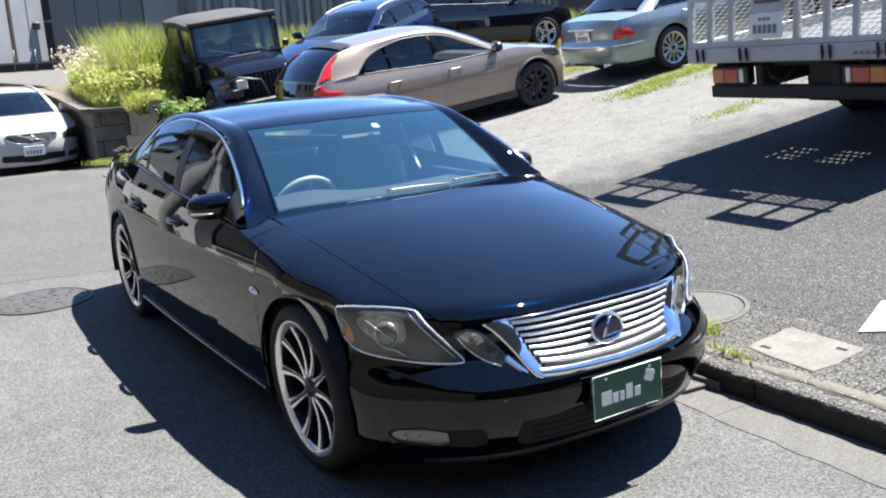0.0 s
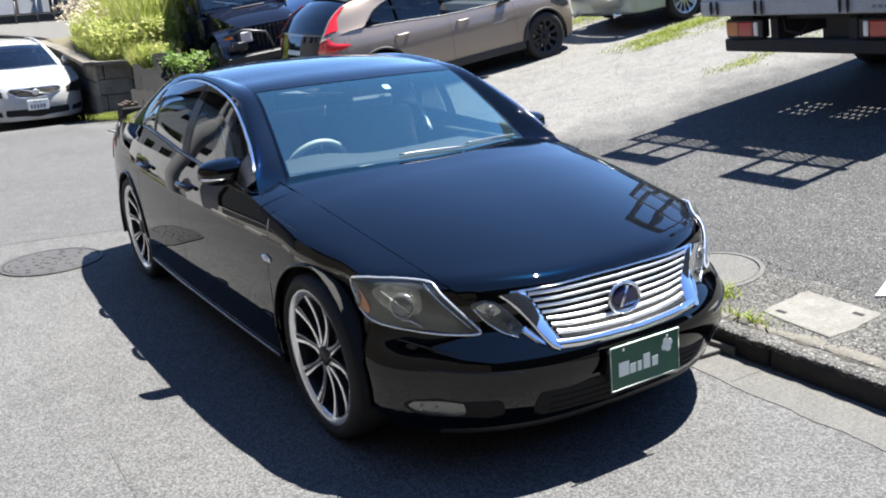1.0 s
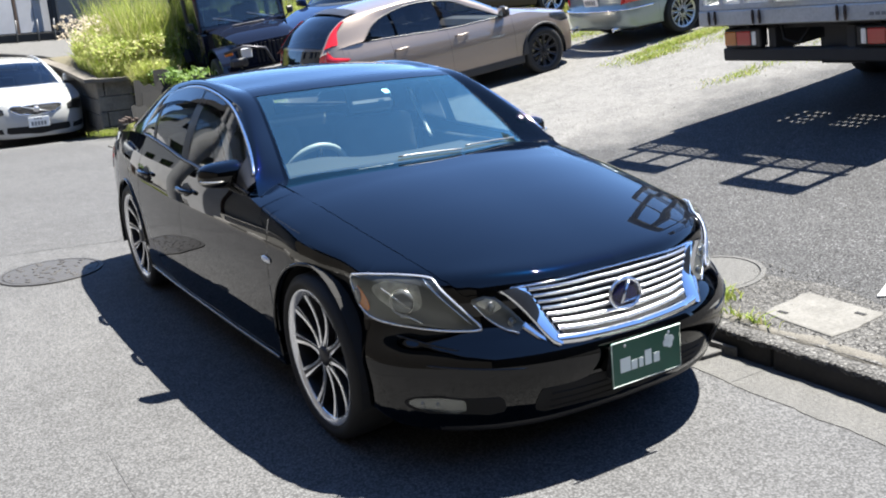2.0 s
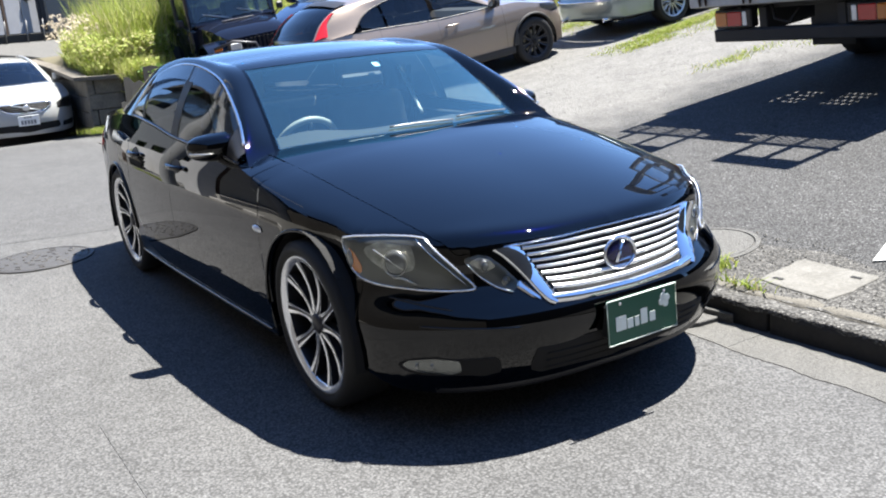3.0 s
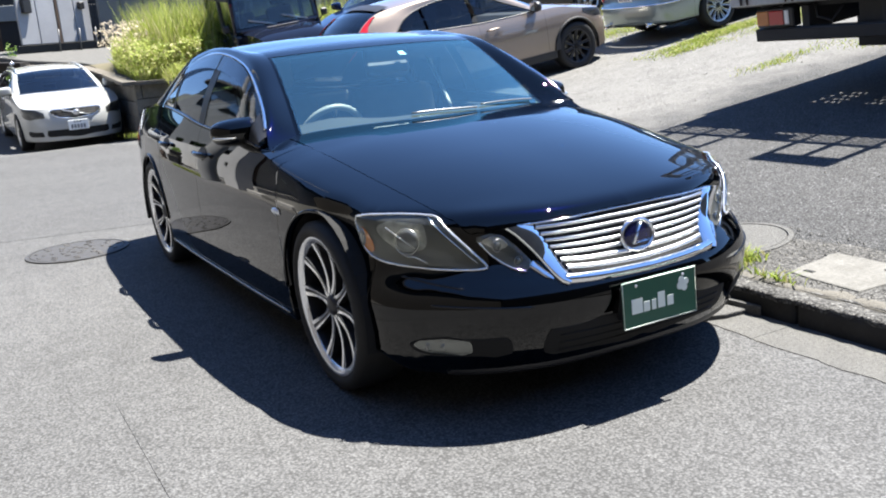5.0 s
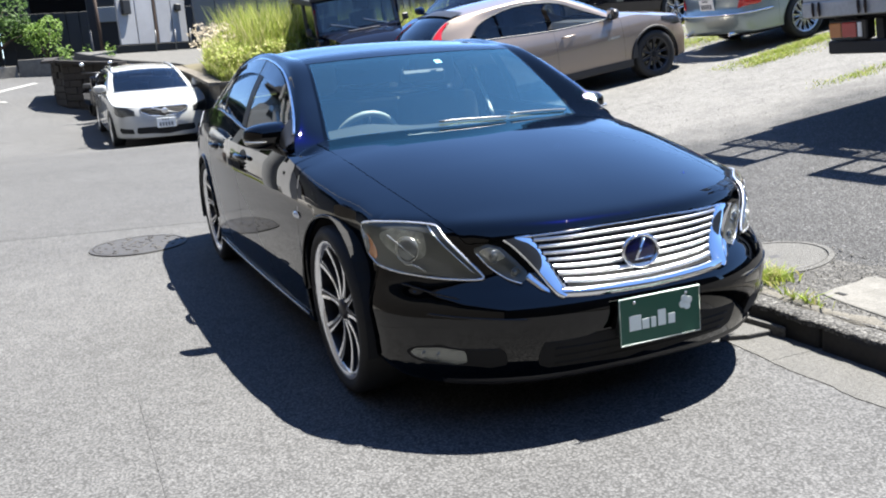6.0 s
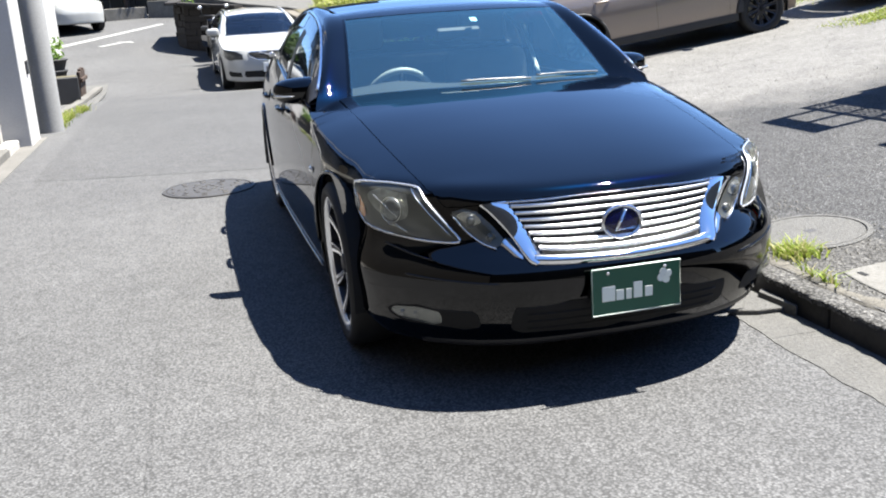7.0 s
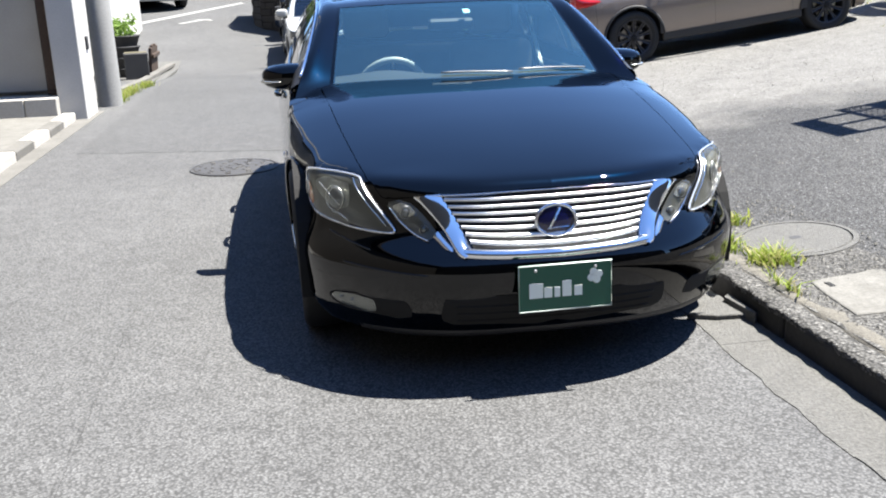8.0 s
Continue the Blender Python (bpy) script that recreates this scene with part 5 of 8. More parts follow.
sheet("road_patch", np.linspace(-2.75, 0.6, 24), np.linspace(0, 1, 30), lambda x, y: 0 * x, M["oldpatch"], "darker older stretch of asphalt with a straight seam", category="road patch")
me = bpy.data.objects["road_patch"].data
for v in me.vertices:
    x, t = v.co.x, v.co.y
    y0, y1 = float(seam_y(x)), 11.6 - 0.15 * x
    v.co.y = y0 + (y1 - y0) * t
    v.co.z = float(road_z(v.co.y)) + 0.002
    if x < -2.7:
        v.co.x = -2.65 - 0.1 * (1 - t)

slab("road_joint", [(-1.665, -7.0), (-1.648, -7.0), (-1.642, -2.4), (-1.63, -1.0), (-1.645, -1.0), (-1.66, -2.4)], -0.02, 0.0025, M["oldpatch"], "narrow worn joint along the asphalt", "joint")

# kerb stones and the concrete channel beside the sedan
random.seed(4)
kerb = tagged(new("kerb"), "weathered concrete kerb with moss in its joints, shade put into its colour", "kerb", kind="structure")
channel = tagged(new("gutter"), "cracked concrete gutter along the kerb", "gutter", kind="structure")
for i in range(24):
    y = -12.0 + 0.9 * i
    x = 0.945 + random.uniform(-0.006, 0.006)
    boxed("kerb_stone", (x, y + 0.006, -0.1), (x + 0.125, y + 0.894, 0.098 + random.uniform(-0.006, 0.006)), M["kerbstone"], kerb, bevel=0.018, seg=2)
    if y < 9:
        # the road side of each piece is broken and uneven
        ys = [y + 0.899 - 0.898 * k / 22 for k in range(23)]
        edge = [(0.69 + 0.014 * math.sin(2.9 * v) + 0.008 * math.sin(13 * v + 2 * math.sin(5 * v)) + random.uniform(-0.004, 0.004), v) for v in ys]
        slab("gutter_piece", [(0.94, y + 0.001), (0.94, y + 0.899)] + edge, -0.05, 0.004 + random.uniform(-0.001, 0.001), M["gutterstone"], parent=channel)

# crumbling concrete that laps over the kerb to its edge
ky = np.linspace(-8.0, 4.0, 420)
ragged = 0.946 + 0.006 * np.sin(7.1 * ky) * np.sin(2.3 * ky) + 0.004 * np.sin(41 * ky + np.sin(13 * ky)) + np.random.RandomState(7).uniform(-0.003, 0.003, 420)
lap = [np.stack([ragged + dx, ky, z + 0.003 * np.sin(23 * ky + 40 * dx)], -1) for dx, z in ((0.004, 0.085), (0.0, 0.104), (0.010, 0.112), (0.06, 0.114), (0.10, 0.113), (0.14, 0.108))]
tagged(link_mesh("kerb_topping", np.stack(lap, 0).reshape(-1, 3), grid_faces(6, 420), M["apron"]), "rough crumbling concrete lapping over the kerb", "concrete", kind="structure")


def cover_round(name, x, y, r, mat, label, zf, holes=True):
    z = float(zf(x, y))
    g = (float(zf(x + 0.2, y)) - float(zf(x - 0.2, y))) / 0.4
    gy = (float(zf(x, y + 0.2)) - float(zf(x, y - 0.2))) / 0.4
    t = thing(name, label, "cover", Matrix.Translation((x, y, z)) @ Vector((-g, -gy, 1)).to_track_quat("Z", "Y").to_matrix().to_4x4())
    part("frame_ring", lathe([(-0.02, r + 0.035), (0.008, r + 0.032), (0.010, r + 0.006), (0.002, r + 0.003)], 48, "Z"), mat, t)
    bm = lathe([(0.002, r), (0.009, r - 0.004), (0.009, 0.0)], 48, "Z")
    part("lid", bm, mat, t)
    if holes:
        me = None
        for k in range(5):
            rr = r * (0.2 + 0.17 * k)
            n = max(6, int(rr * 40))
            for i in range(n):
                a = 2 * math.pi * (i + 0.5 * (k % 2)) / n
                if me is None:
                    knob = boxed("raised_stud", (-0.020, -0.010, 0.0), (0.020, 0.010, 0.006), mat, t, bevel=0.002)
                    me = knob.data
                else:
                    knob = new("raised_stud", me)
                    knob.parent = t
                knob.matrix_local = pose(rr * math.cos(a), rr * math.sin(a), 0.008, 0, 0, math.degrees(a) + 90)
    else:
        part("lifting_hole", lathe([(0.0095, 0.03), (0.0105, 0.028), (0.0105, 0.0)], 16, "Z"), M["cast"], t)
    return t


cover_round("manhole_cover", -1.31, 2.32, 0.32, M["cast"], "round cast-iron manhole cover set in the asphalt", lambda x, y: 0 * x + 0.002)
cover_round("round_cover", 1.475, -1.27, 0.25, M["gutterstone"], "round pale concrete cover beside the kerb", lambda x, y: lot_z(x, y) + 0.004, holes=False)
drain = thing("drain_cover", "square pale concrete drain cover in the yard", "cover", kind="")
slab("lid", [(1.215, -1.84), (1.30, -1.825), (1.42, -1.835), (1.50, -1.825), (1.53, -1.85), (1.525, -2.0), (1.515, -2.12), (1.51, -2.25), (1.49, -2.27), (1.36, -2.262), (1.30, -2.27), (1.22, -2.25), (1.165, -2.24), (1.175, -2.13), (1.19, -1.98)], -0.03, 0.013, M["paleconcrete"], parent=drain, zf=lot_z, bevel=0.008)
for x, y in ((1.26, -1.91), (1.44, -2.19)):
    part("lifting_hole", box(bmesh.new(), (-0.012, -0.026, 0.0), (0.012, 0.026, 0.002)), M["inner"], drain).location = (x, y, float(lot_z(x, y)) + 0.0132)
broken = thing("broken_slab", "broken grey concrete pieces lifted beside the kerb", "rubble")
slab("concrete_piece", [(0.69, -1.80), (0.80, -1.70), (0.925, -1.60), (0.925, -1.86), (0.80, -1.85)], 0.004, 0.026, M["gutterstone"], parent=broken, bevel=0.006)
slab("concrete_piece", [(0.90, -1.70), (0.94, -1.66), (0.94, -1.92), (0.925, -1.93)], 0.004, 0.05, M["gutterstone"], parent=broken, bevel=0.006)
slab("road_marking", [(1.66, -2.12), (2.05, -1.98), (2.4, -2.4), (2.0, -2.55)], 0.004, 0.009, M["whitepaint"], "worn white paint mark on the yard", "marking", zf=lot_z)
u, w = np.meshgrid(np.linspace(0, 1, 16), np.linspace(-2.55, -0.7, 30), indexing="ij")
right = np.interp(w, [-2.55, -2.3, -1.6, -1.3, -0.7], [1.30, 1.60, 1.66, 1.60, 1.25]) + 0.03 * np.sin(9 * w)
ax = 1.06 + (right - 1.06) * u
apron = link_mesh("concrete_apron", np.stack([ax, w, lot_z(ax, w) + 0.006], -1).reshape(-1, 3), grid_faces(16, 30), M["apron"])
u, w = np.meshgrid(np.array([0, 0.04, 0.35, 0.7, 1.0]), np.linspace(-12, 9, 260), indexing="ij")
wob = 0.02 * np.sin(7.3 * w) + 0.015 * np.sin(17.1 * w + 1)
sx = 1.045 + (0.10 + wob) * u
soil = link_mesh("kerb_soil", np.stack([sx, w, np.maximum(0.099, lot_z(sx, w)) - 0.03 * (u == 0) + 0.010 * np.clip(np.sin(np.pi * u), 0, 1) + 0.003 * np.sin(31 * w) * (u > 0)], -1).reshape(-1, 3), grid_faces(5, 260), M["soil"])
tagged(soil, "strip of dry soil and dead moss behind the kerb", "soil", kind="structure")
tagged(apron, "rough crumbling concrete between kerb and yard", "apron", kind="structure")


# ---------------------------------------------------------------- grass and leaves
def blades(name, base, height, width, mat, label, seed=1, lean=0.35, category="grass"):
    """Many thin blades in one mesh; base: rows of x, y, z."""
    r = np.random.RandomState(seed)
    p = np.asarray(base, float)
    n = len(p)
    h = height * r.uniform(0.45, 1.1, n)
    a, b = r.uniform(0, 2 * np.pi, n), r.uniform(0, 2 * np.pi, n)
    side = np.stack([np.cos(a), np.sin(a), 0 * a], 1) * (width * r.uniform(0.6, 1.3, n))[:, None]
    bend = np.stack([np.cos(b), np.sin(b), 0 * b], 1) * (lean * h * r.uniform(0.1, 1.2, n))[:, None]
    up = np.stack([0 * h, 0 * h, h], 1)
    v = np.stack([p - side, p + side, p + 0.55 * up + 0.3 * bend + 0.8 * side, p + 0.55 * up + 0.3 * bend - 0.8 * side, p + up * 0.97 + bend], 1)
    faces = []
    for i in range(n):
        k = 5 * i
        faces += [(k, k + 1, k + 2, k + 3), (k + 3, k + 2, k + 4)]
    ob = link_mesh(name, v.reshape(-1, 3), faces, mat, smooth=False)
    return tagged(ob, label, category, kind="stuff")


def scatter(n, x0, x1, y0, y1, zf, seed, keep=None):
    r = np.random.RandomState(seed)
    x, y = r.uniform(x0, x1, n), r.uniform(y0, y1, n)
    if keep is not None:
        k = keep(x, y, r)
        x, y = x[k], y[k]
    return np.stack([x, y, zf(x, y)], 1)


def tuft(cx, cy, rx, ry, n, seed, zf):
    r = np.random.RandomState(seed)
    x, y = cx + rx * r.normal(0, 0.5, n), cy + ry * r.normal(0, 0.5, n)
    return np.stack([x, y, zf(x, y)], 1)


def leaf_cloud(bm_v, bm_f, c, r, n, size, rng):
    """Small leaves spread through an uneven clump."""
    for _ in range(n):
        d = Vector(rng.normal(0, 1, 3)).normalized() * (rng.uniform(0.35, 1.0) ** 0.5)
        p = Vector((c[0] + d.x * r[0], c[1] + d.y * r[1], c[2] + d.z * r[2]))
        u = Vector(rng.normal(0, 1, 3)).normalized()
        w = u.orthogonal().normalized()
        s = size * rng.uniform(0.6, 1.3)
        k = len(bm_v)
        bm_v += [p - u * s, p + w * s * 0.45, p + u * s, p - w * s * 0.45]
        bm_f.append((k, k + 1, k + 2, k + 3))


def tree(name, x, y, z, trunk, clumps, mat, label, size=0.09, each=260, seed=3):
    t = thing(name, label, "tree", Matrix.Translation((x, y, z)))
    rng = np.random.RandomState(seed)
    bm = bmesh.new()
    tube(bm, [(0, 0, 0), (0.05, 0.03, trunk * 0.5), (0.0, 0.0, trunk)], [0.10, 0.08, 0.06], 10)
    for c, r in clumps:
        tube(bm, [(0, 0, trunk * 0.75), (c[0] * 0.5, c[1] * 0.5, (trunk + c[2]) / 2), (c[0], c[1], c[2])], [0.05, 0.035, 0.012], 6)
    part("trunk", bm, M["brown"], t, smooth=True)
    v, f = [], []
    for c, r in clumps:
        leaf_cloud(v, f, c, r, each, size, rng)
    link_mesh("crown", v, f, mat, t, smooth=False)
    return t


# ---------------------------------------------------------------- other cars
SIDE = [(0.15, 0.05), (0.24, 0.02), (0.34, 0.01), (0.5, 0.0), (0.65, 0.0), (0.78, 0.012), (0.88, 0.035), (0.97, 0.07), (1.1, 0.12)]
WAGON = Shape(
    plan=[(0, -2.24), (0.3, -2.22), (0.55, -2.14), (0.72, -1.98), (0.82, -1.75), (0.865, -1.3), (0.885, -0.5), (0.885, 0.5), (0.87, 1.4), (0.83, 1.9), (0.72, 2.18), (0.4, 2.26), (0, 2.27)],
    front=[(0.15, 0.06), (0.25, 0.01), (0.45, 0.0), (0.58, 0.02), (0.70, 0.07), (0.8, 0.14), (1.1, 0.3)], side=SIDE,
    rear=[(0.15, 0.06), (0.4, 0.0), (0.7, 0.0), (1.0, 0.05), (1.1, 0.08)],
    floor=[(-2.3, 0.20), (0, 0.2), (2.3, 0.24)],
    top=[(-2.35, 0.70), (-2.1, 0.765), (-1.7, 0.865), (-1.2, 0.935), (-0.9, 0.955), (0, 0.95), (1, 0.97), (2.3, 1.0)],
    drop=[(-2.3, 0.03), (-1.7, 0.09), (-0.9, 0.05), (0.5, 0.04), (2.3, 0.05)],
    arches=(-1.32, 1.32), arch_r=0.345, hub_z=0.315, nose=(-2.2, -0.9, 0.12))
WAGON_HOUSE = House(
    mid=[(0, -1.05, 0.955), (0, -0.52, 1.145), (0, -0.05, 1.285), (0, 0.7, 1.33), (0, 1.55, 1.30), (0, 1.95, 1.18), (0, 2.15, 1.02)],
    edge=[(0.70, -0.78, 0.94), (0.655, -0.34, 1.11), (0.60, 0.05, 1.245), (0.585, 0.75, 1.29), (0.60, 1.5, 1.255), (0.64, 1.88, 1.15), (0.70, 2.08, 1.0)],
    dlo=[(0.79, -0.62, 0.94), (0.73, -0.25, 1.075), (0.67, 0.08, 1.195), (0.64, 0.75, 1.24), (0.66, 1.5, 1.20), (0.71, 1.75, 1.12), (0.775, 1.95, 1.02)], shape=WAGON)
HATCH = Shape(
    plan=[(0, -2.15), (0.3, -2.13), (0.55, -2.05), (0.74, -1.88), (0.84, -1.6), (0.885, -1.2), (0.90, 0), (0.895, 1.0), (0.87, 1.6), (0.80, 2.0), (0.6, 2.14), (0.3, 2.19), (0, 2.2)],
    front=[(0.15, 0.06), (0.28, 0.01), (0.5, 0.0), (0.62, 0.03), (0.74, 0.10), (0.85, 0.18), (1.1, 0.3)], side=SIDE,
    rear=[(0.15, 0.08), (0.35, 0.01), (0.6, 0.0), (0.8, 0.05), (1.0, 0.12), (1.15, 0.2)],
    floor=[(-2.2, 0.24), (0, 0.24), (2.2, 0.28)],
    top=[(-2.2, 0.72), (-2.0, 0.80), (-1.5, 0.91), (-1.0, 0.97), (0, 0.97), (1.2, 1.03), (2.2, 1.06)],
    drop=[(-2.2, 0.03), (-1.6, 0.08), (-0.9, 0.05), (2.2, 0.05)],
    arches=(-1.3, 1.34), arch_r=0.38, hub_z=0.335, nose=(-2.1, -0.9, 0.12))
HATCH_HOUSE = House(
    mid=[(0, -1.08, 0.975), (0, -0.5, 1.24), (0, 0.0, 1.41), (0, 0.6, 1.455), (0, 1.5, 1.40), (0, 1.87, 1.25), (0, 2.10, 1.02)],
    edge=[(0.70, -0.8, 0.95), (0.65, -0.35, 1.19), (0.59, 0.08, 1.36), (0.57, 0.6, 1.40), (0.585, 1.45, 1.35), (0.63, 1.80, 1.22), (0.69, 2.02, 1.0)],
    dlo=[(0.79, -0.64, 0.955), (0.73, -0.25, 1.13), (0.67, 0.1, 1.285), (0.64, 0.6, 1.335), (0.655, 1.0, 1.285), (0.71, 1.26, 1.20), (0.785, 1.44, 1.06)], shape=HATCH)
SALOON = Shape(
    plan=[(0, -2.42), (0.3, -2.40), (0.55, -2.32), (0.72, -2.15), (0.82, -1.85), (0.87, -1.4), (0.90, -0.5), (0.905, 0.6), (0.89, 1.4), (0.84, 2.0), (0.72, 2.33), (0.42, 2.45), (0, 2.48)],
    front=[(0.15, 0.06), (0.3, 0.0), (0.6, 0.03), (0.8, 0.15), (1.1, 0.3)], side=SIDE,
    rear=[(0.15, 0.10), (0.32, 0.02), (0.45, 0.0), (0.56, 0.015), (0.6, 0.05), (0.8, 0.08), (0.95, 0.13), (1.1, 0.2)],
    floor=[(-2.4, 0.22), (0, 0.22), (2.4, 0.27)],
    top=[(-2.45, 0.66), (-2.1, 0.75), (-1.6, 0.86), (-1.0, 0.94), (0, 0.95), (1.2, 0.98), (1.9, 0.985), (2.3, 0.94), (2.5, 0.91)],
    drop=[(-2.4, 0.04), (-1.6, 0.10), (-0.9, 0.06), (1.6, 0.06), (2.4, 0.10)],
    arches=(-1.5, 1.42), arch_r=0.365, hub_z=0.325, nose=(-2.4, -0.9, 0.15))
SALOON_HOUSE = House(
    mid=[(0, -0.95, 0.945), (0, -0.45, 1.18), (0, 0.1, 1.37), (0, 0.6, 1.43), (0, 1.05, 1.40), (0, 1.45, 1.25), (0, 1.92, 1.0)],
    edge=[(0.70, -0.68, 0.92), (0.65, -0.25, 1.14), (0.59, 0.18, 1.32), (0.57, 0.62, 1.375), (0.58, 1.05, 1.345), (0.61, 1.42, 1.21), (0.67, 1.85, 0.985)],
    dlo=[(0.79, -0.52, 0.925), (0.73, -0.2, 1.09), (0.665, 0.16, 1.25), (0.635, 0.62, 1.31), (0.64, 1.0, 1.285), (0.69, 1.3, 1.18), (0.79, 1.62, 0.985)], shape=SALOON)


def plain_car(name, label, sh, ho, paint, m, wheels, seams, windows, cowl_at, deck=False, roof_rails=False, trim=None, mirror_mat=None):
    car = thing(name, label, "car", m)
    c0, c1 = cowl_at
    cowl = lambda x: c0 + c1 * np.asarray(x) ** 2  # noqa: E731
    y_nose = sh.p[0, 1]
    hood_half = [(y_nose + 0.18, 0.50), (y_nose + 0.3, 0.57), (y_nose + 0.6, 0.65), (y_nose + 1.0, 0.70), (c0 + 0.25, 0.72)]
    body_shell(sh, ho, car, paint, hood_half, cowl, seams, step=0.05, rows=18, glass=("plainglass", "plainglass", "privacy"), windows=windows, deck_front=(lambda x: ho.mid(ho.count)[0][1] + 0.02 - 0.15 * np.asarray(x) ** 2) if deck else None)
    r, rim_r, smat, lmat, count, dark = wheels
    for y in sh.arches:
        for sd in (1, -1):
            wheel(car, (sd * (sh.w - 0.125), y, r), sd, r, rim_r, 0.215, 0.7, smat, lmat, count=count, thick=0.02 if count > 6 else 0.036, dark=dark, lipw=0.014, curve=0.02)
    k = np.linspace(0.02, ho.count - 0.02, 60)
    d = ho.dlo(k)
    for sd in (1, -1):
        tubed("window_trim", [(sd * (p[0] + 0.006), p[1], p[2]) for p in d], 0.008, trim or M["plastic"], car)
        b = ho.belt(np.linspace(d[0, 1], d[-1, 1], 30))
        tubed("belt_trim", [(sd * (p[0] + 0.006), p[1], p[2] + 0.004) for p in b], 0.008, trim or M["plastic"], car)
        y = seams[1] + 0.16
        mirror(car, sd, (sh.w + 0.02, y, 1.0), (sh.w - 0.09, y + 0.03, 0.94), mirror_mat or paint, (0.12, 0.075, 0.075), strip=False)
        for y in (seams[2] - 0.2, seams[3] - 0.12):
            s = np.array([sh.at_y(v) for v in np.linspace(y - 0.1, y + 0.1, 7)])
            tubed("door_handle", [tuple(p) for p in sh.wrap(s * sd, np.full(7, 0.83), 0.012 + 0.015 * np.clip(np.sin(np.linspace(0, math.pi, 7)), 0, 1))], 0.013, paint, car, n=6)
        if roof_rails:
            kk = np.linspace(1.95, ho.count - 1.9, 20)
            e = ho.edge(kk)
            lift = 0.012 + 0.022 * np.clip(np.sin(np.linspace(0, math.pi, 20)), 0, 1) ** 0.3
            tubed("roof_bar", [(sd * (p[0] - 0.02), p[1], p[2] + u) for p, u in zip(e, lift)], 0.024, M["clear"], car, "bright metal roof rail")
    for x in (-0.36, 0.36):
        seat(car, x, c0 + 1.15, M["matt"])
    boxed("rear_bench", (-0.6, c0 + 1.9, 0.35), (0.6, c0 + 2.35, 0.95), M["matt"], car, bevel=0.06)
    boxed("dashboard", (-0.68, c0 + 0.2, 0.5), (0.68, c0 + 0.62, 0.92), M["matt"], car, bevel=0.08)
    boxed("cabin_floor", (-0.72, c0 + 0.2, 0.26), (0.72, c0 + 2.9, 0.3), M["matt"], car)
    return car


def headlamps(sh, car, pts):
    pts = [(s, min(z, float(sh.ztop(np.array(s))) - 0.004)) for s, z in pts]
    patch(sh, "headlamp", pts, M["gunmetal"], car, out=0.004, rows=8, cols=12)
    patch(sh, "headlamp_cover", pts, M["lens"], car, out=0.010, rows=8, cols=12, bulge=0.02)


def white_wagon():
    sh = WAGON
    car = plain_car("white_wagon", "white estate car with a dark grille parked by the wall", sh, WAGON_HOUSE, M["white"], pose(0.15, 14.54, -0.104, 2.6, 0, 1),
                    (0.315, 0.225, M["silveralloy"], M["silveralloy"], 5, M["gunmetal"]), (-1.68, -0.78, 0.25, 1.2, 1.95),
                    (("front_window", -0.58, 0.24, M["sideglass"]), ("rear_side_window", 0.31, 1.14, M["privacy"]), ("quarter_window", 1.20, 1.86, M["privacy"])), (-1.07, 0.55), roof_rails=True)
    headlamps(sh, car, [(0.52, 0.60), (0.54, 0.69), (0.72, 0.745), (1.05, 0.77), (1.08, 0.70), (0.98, 0.61), (0.80, 0.575)])
    patch(sh, "grille", [(0.0, 0.585), (0.26, 0.60), (0.40, 0.66), (0.42, 0.70), (0.38, 0.715), (0.0, 0.715)], M["inner"], car, out=0.004, rows=8, cols=10)
    rim = [(0.0, 0.575), (0.26, 0.59), (0.41, 0.655), (0.43, 0.705), (0.38, 0.725), (0.0, 0.725)]
    for sd in (1, -1):
        tubed("grille_frame", [tuple(p) for p in sh.wrap(np.array([q[0] for q in rim]) * sd, np.array([q[1] for q in rim]), 0.008)], 0.01, M["chrome"], car)
    for z in (0.62, 0.65, 0.68):
        tubed("grille_bar", [tuple(p) for p in sh.wrap(np.linspace(-0.36, 0.36, 15), np.full(15, z), 0.006)], 0.006, M["plastic"], car)
    p0, p1 = sh.wrap(np.array([0.22]), np.array([0.60]), 0.014)[0], sh.wrap(np.array([-0.22]), np.array([0.71]), 0.014)[0]
    tubed("grille_slash", [tuple(p0), tuple(p1)], 0.011, M["satin"], car)
    part("badge", ellipsoid(bmesh.new(), tuple(sh.wrap(np.array([0.0]), np.array([0.655]), 0.016)[0]), (0.055, 0.012, 0.055)), M["satin"], car, smooth=True)
    patch(sh, "lower_intake", [(0.0, 0.255), (0.42, 0.26), (0.52, 0.30), (0.50, 0.395), (0.0, 0.395)], M["inner"], car, out=0.004, rows=6, cols=10)
    patch(sh, "fog_lamp", [(0.56, 0.29), (0.84, 0.29), (0.90, 0.34), (0.86, 0.39), (0.58, 0.37)], M["inner"], car, out=0.004, rows=6, cols=8)
    m = pose(0, -2.262, 0.455)
    pl = boxed("number_plate", (-0.165, -0.004, -0.0825), (0.165, 0.006, 0.0825), M["platewhite"], car, "white plate with dark bars", bevel=0.003, m=m)
    plate_bars(pl, m @ pose(0, -0.004, 0), M["inkgrey"])
    return car


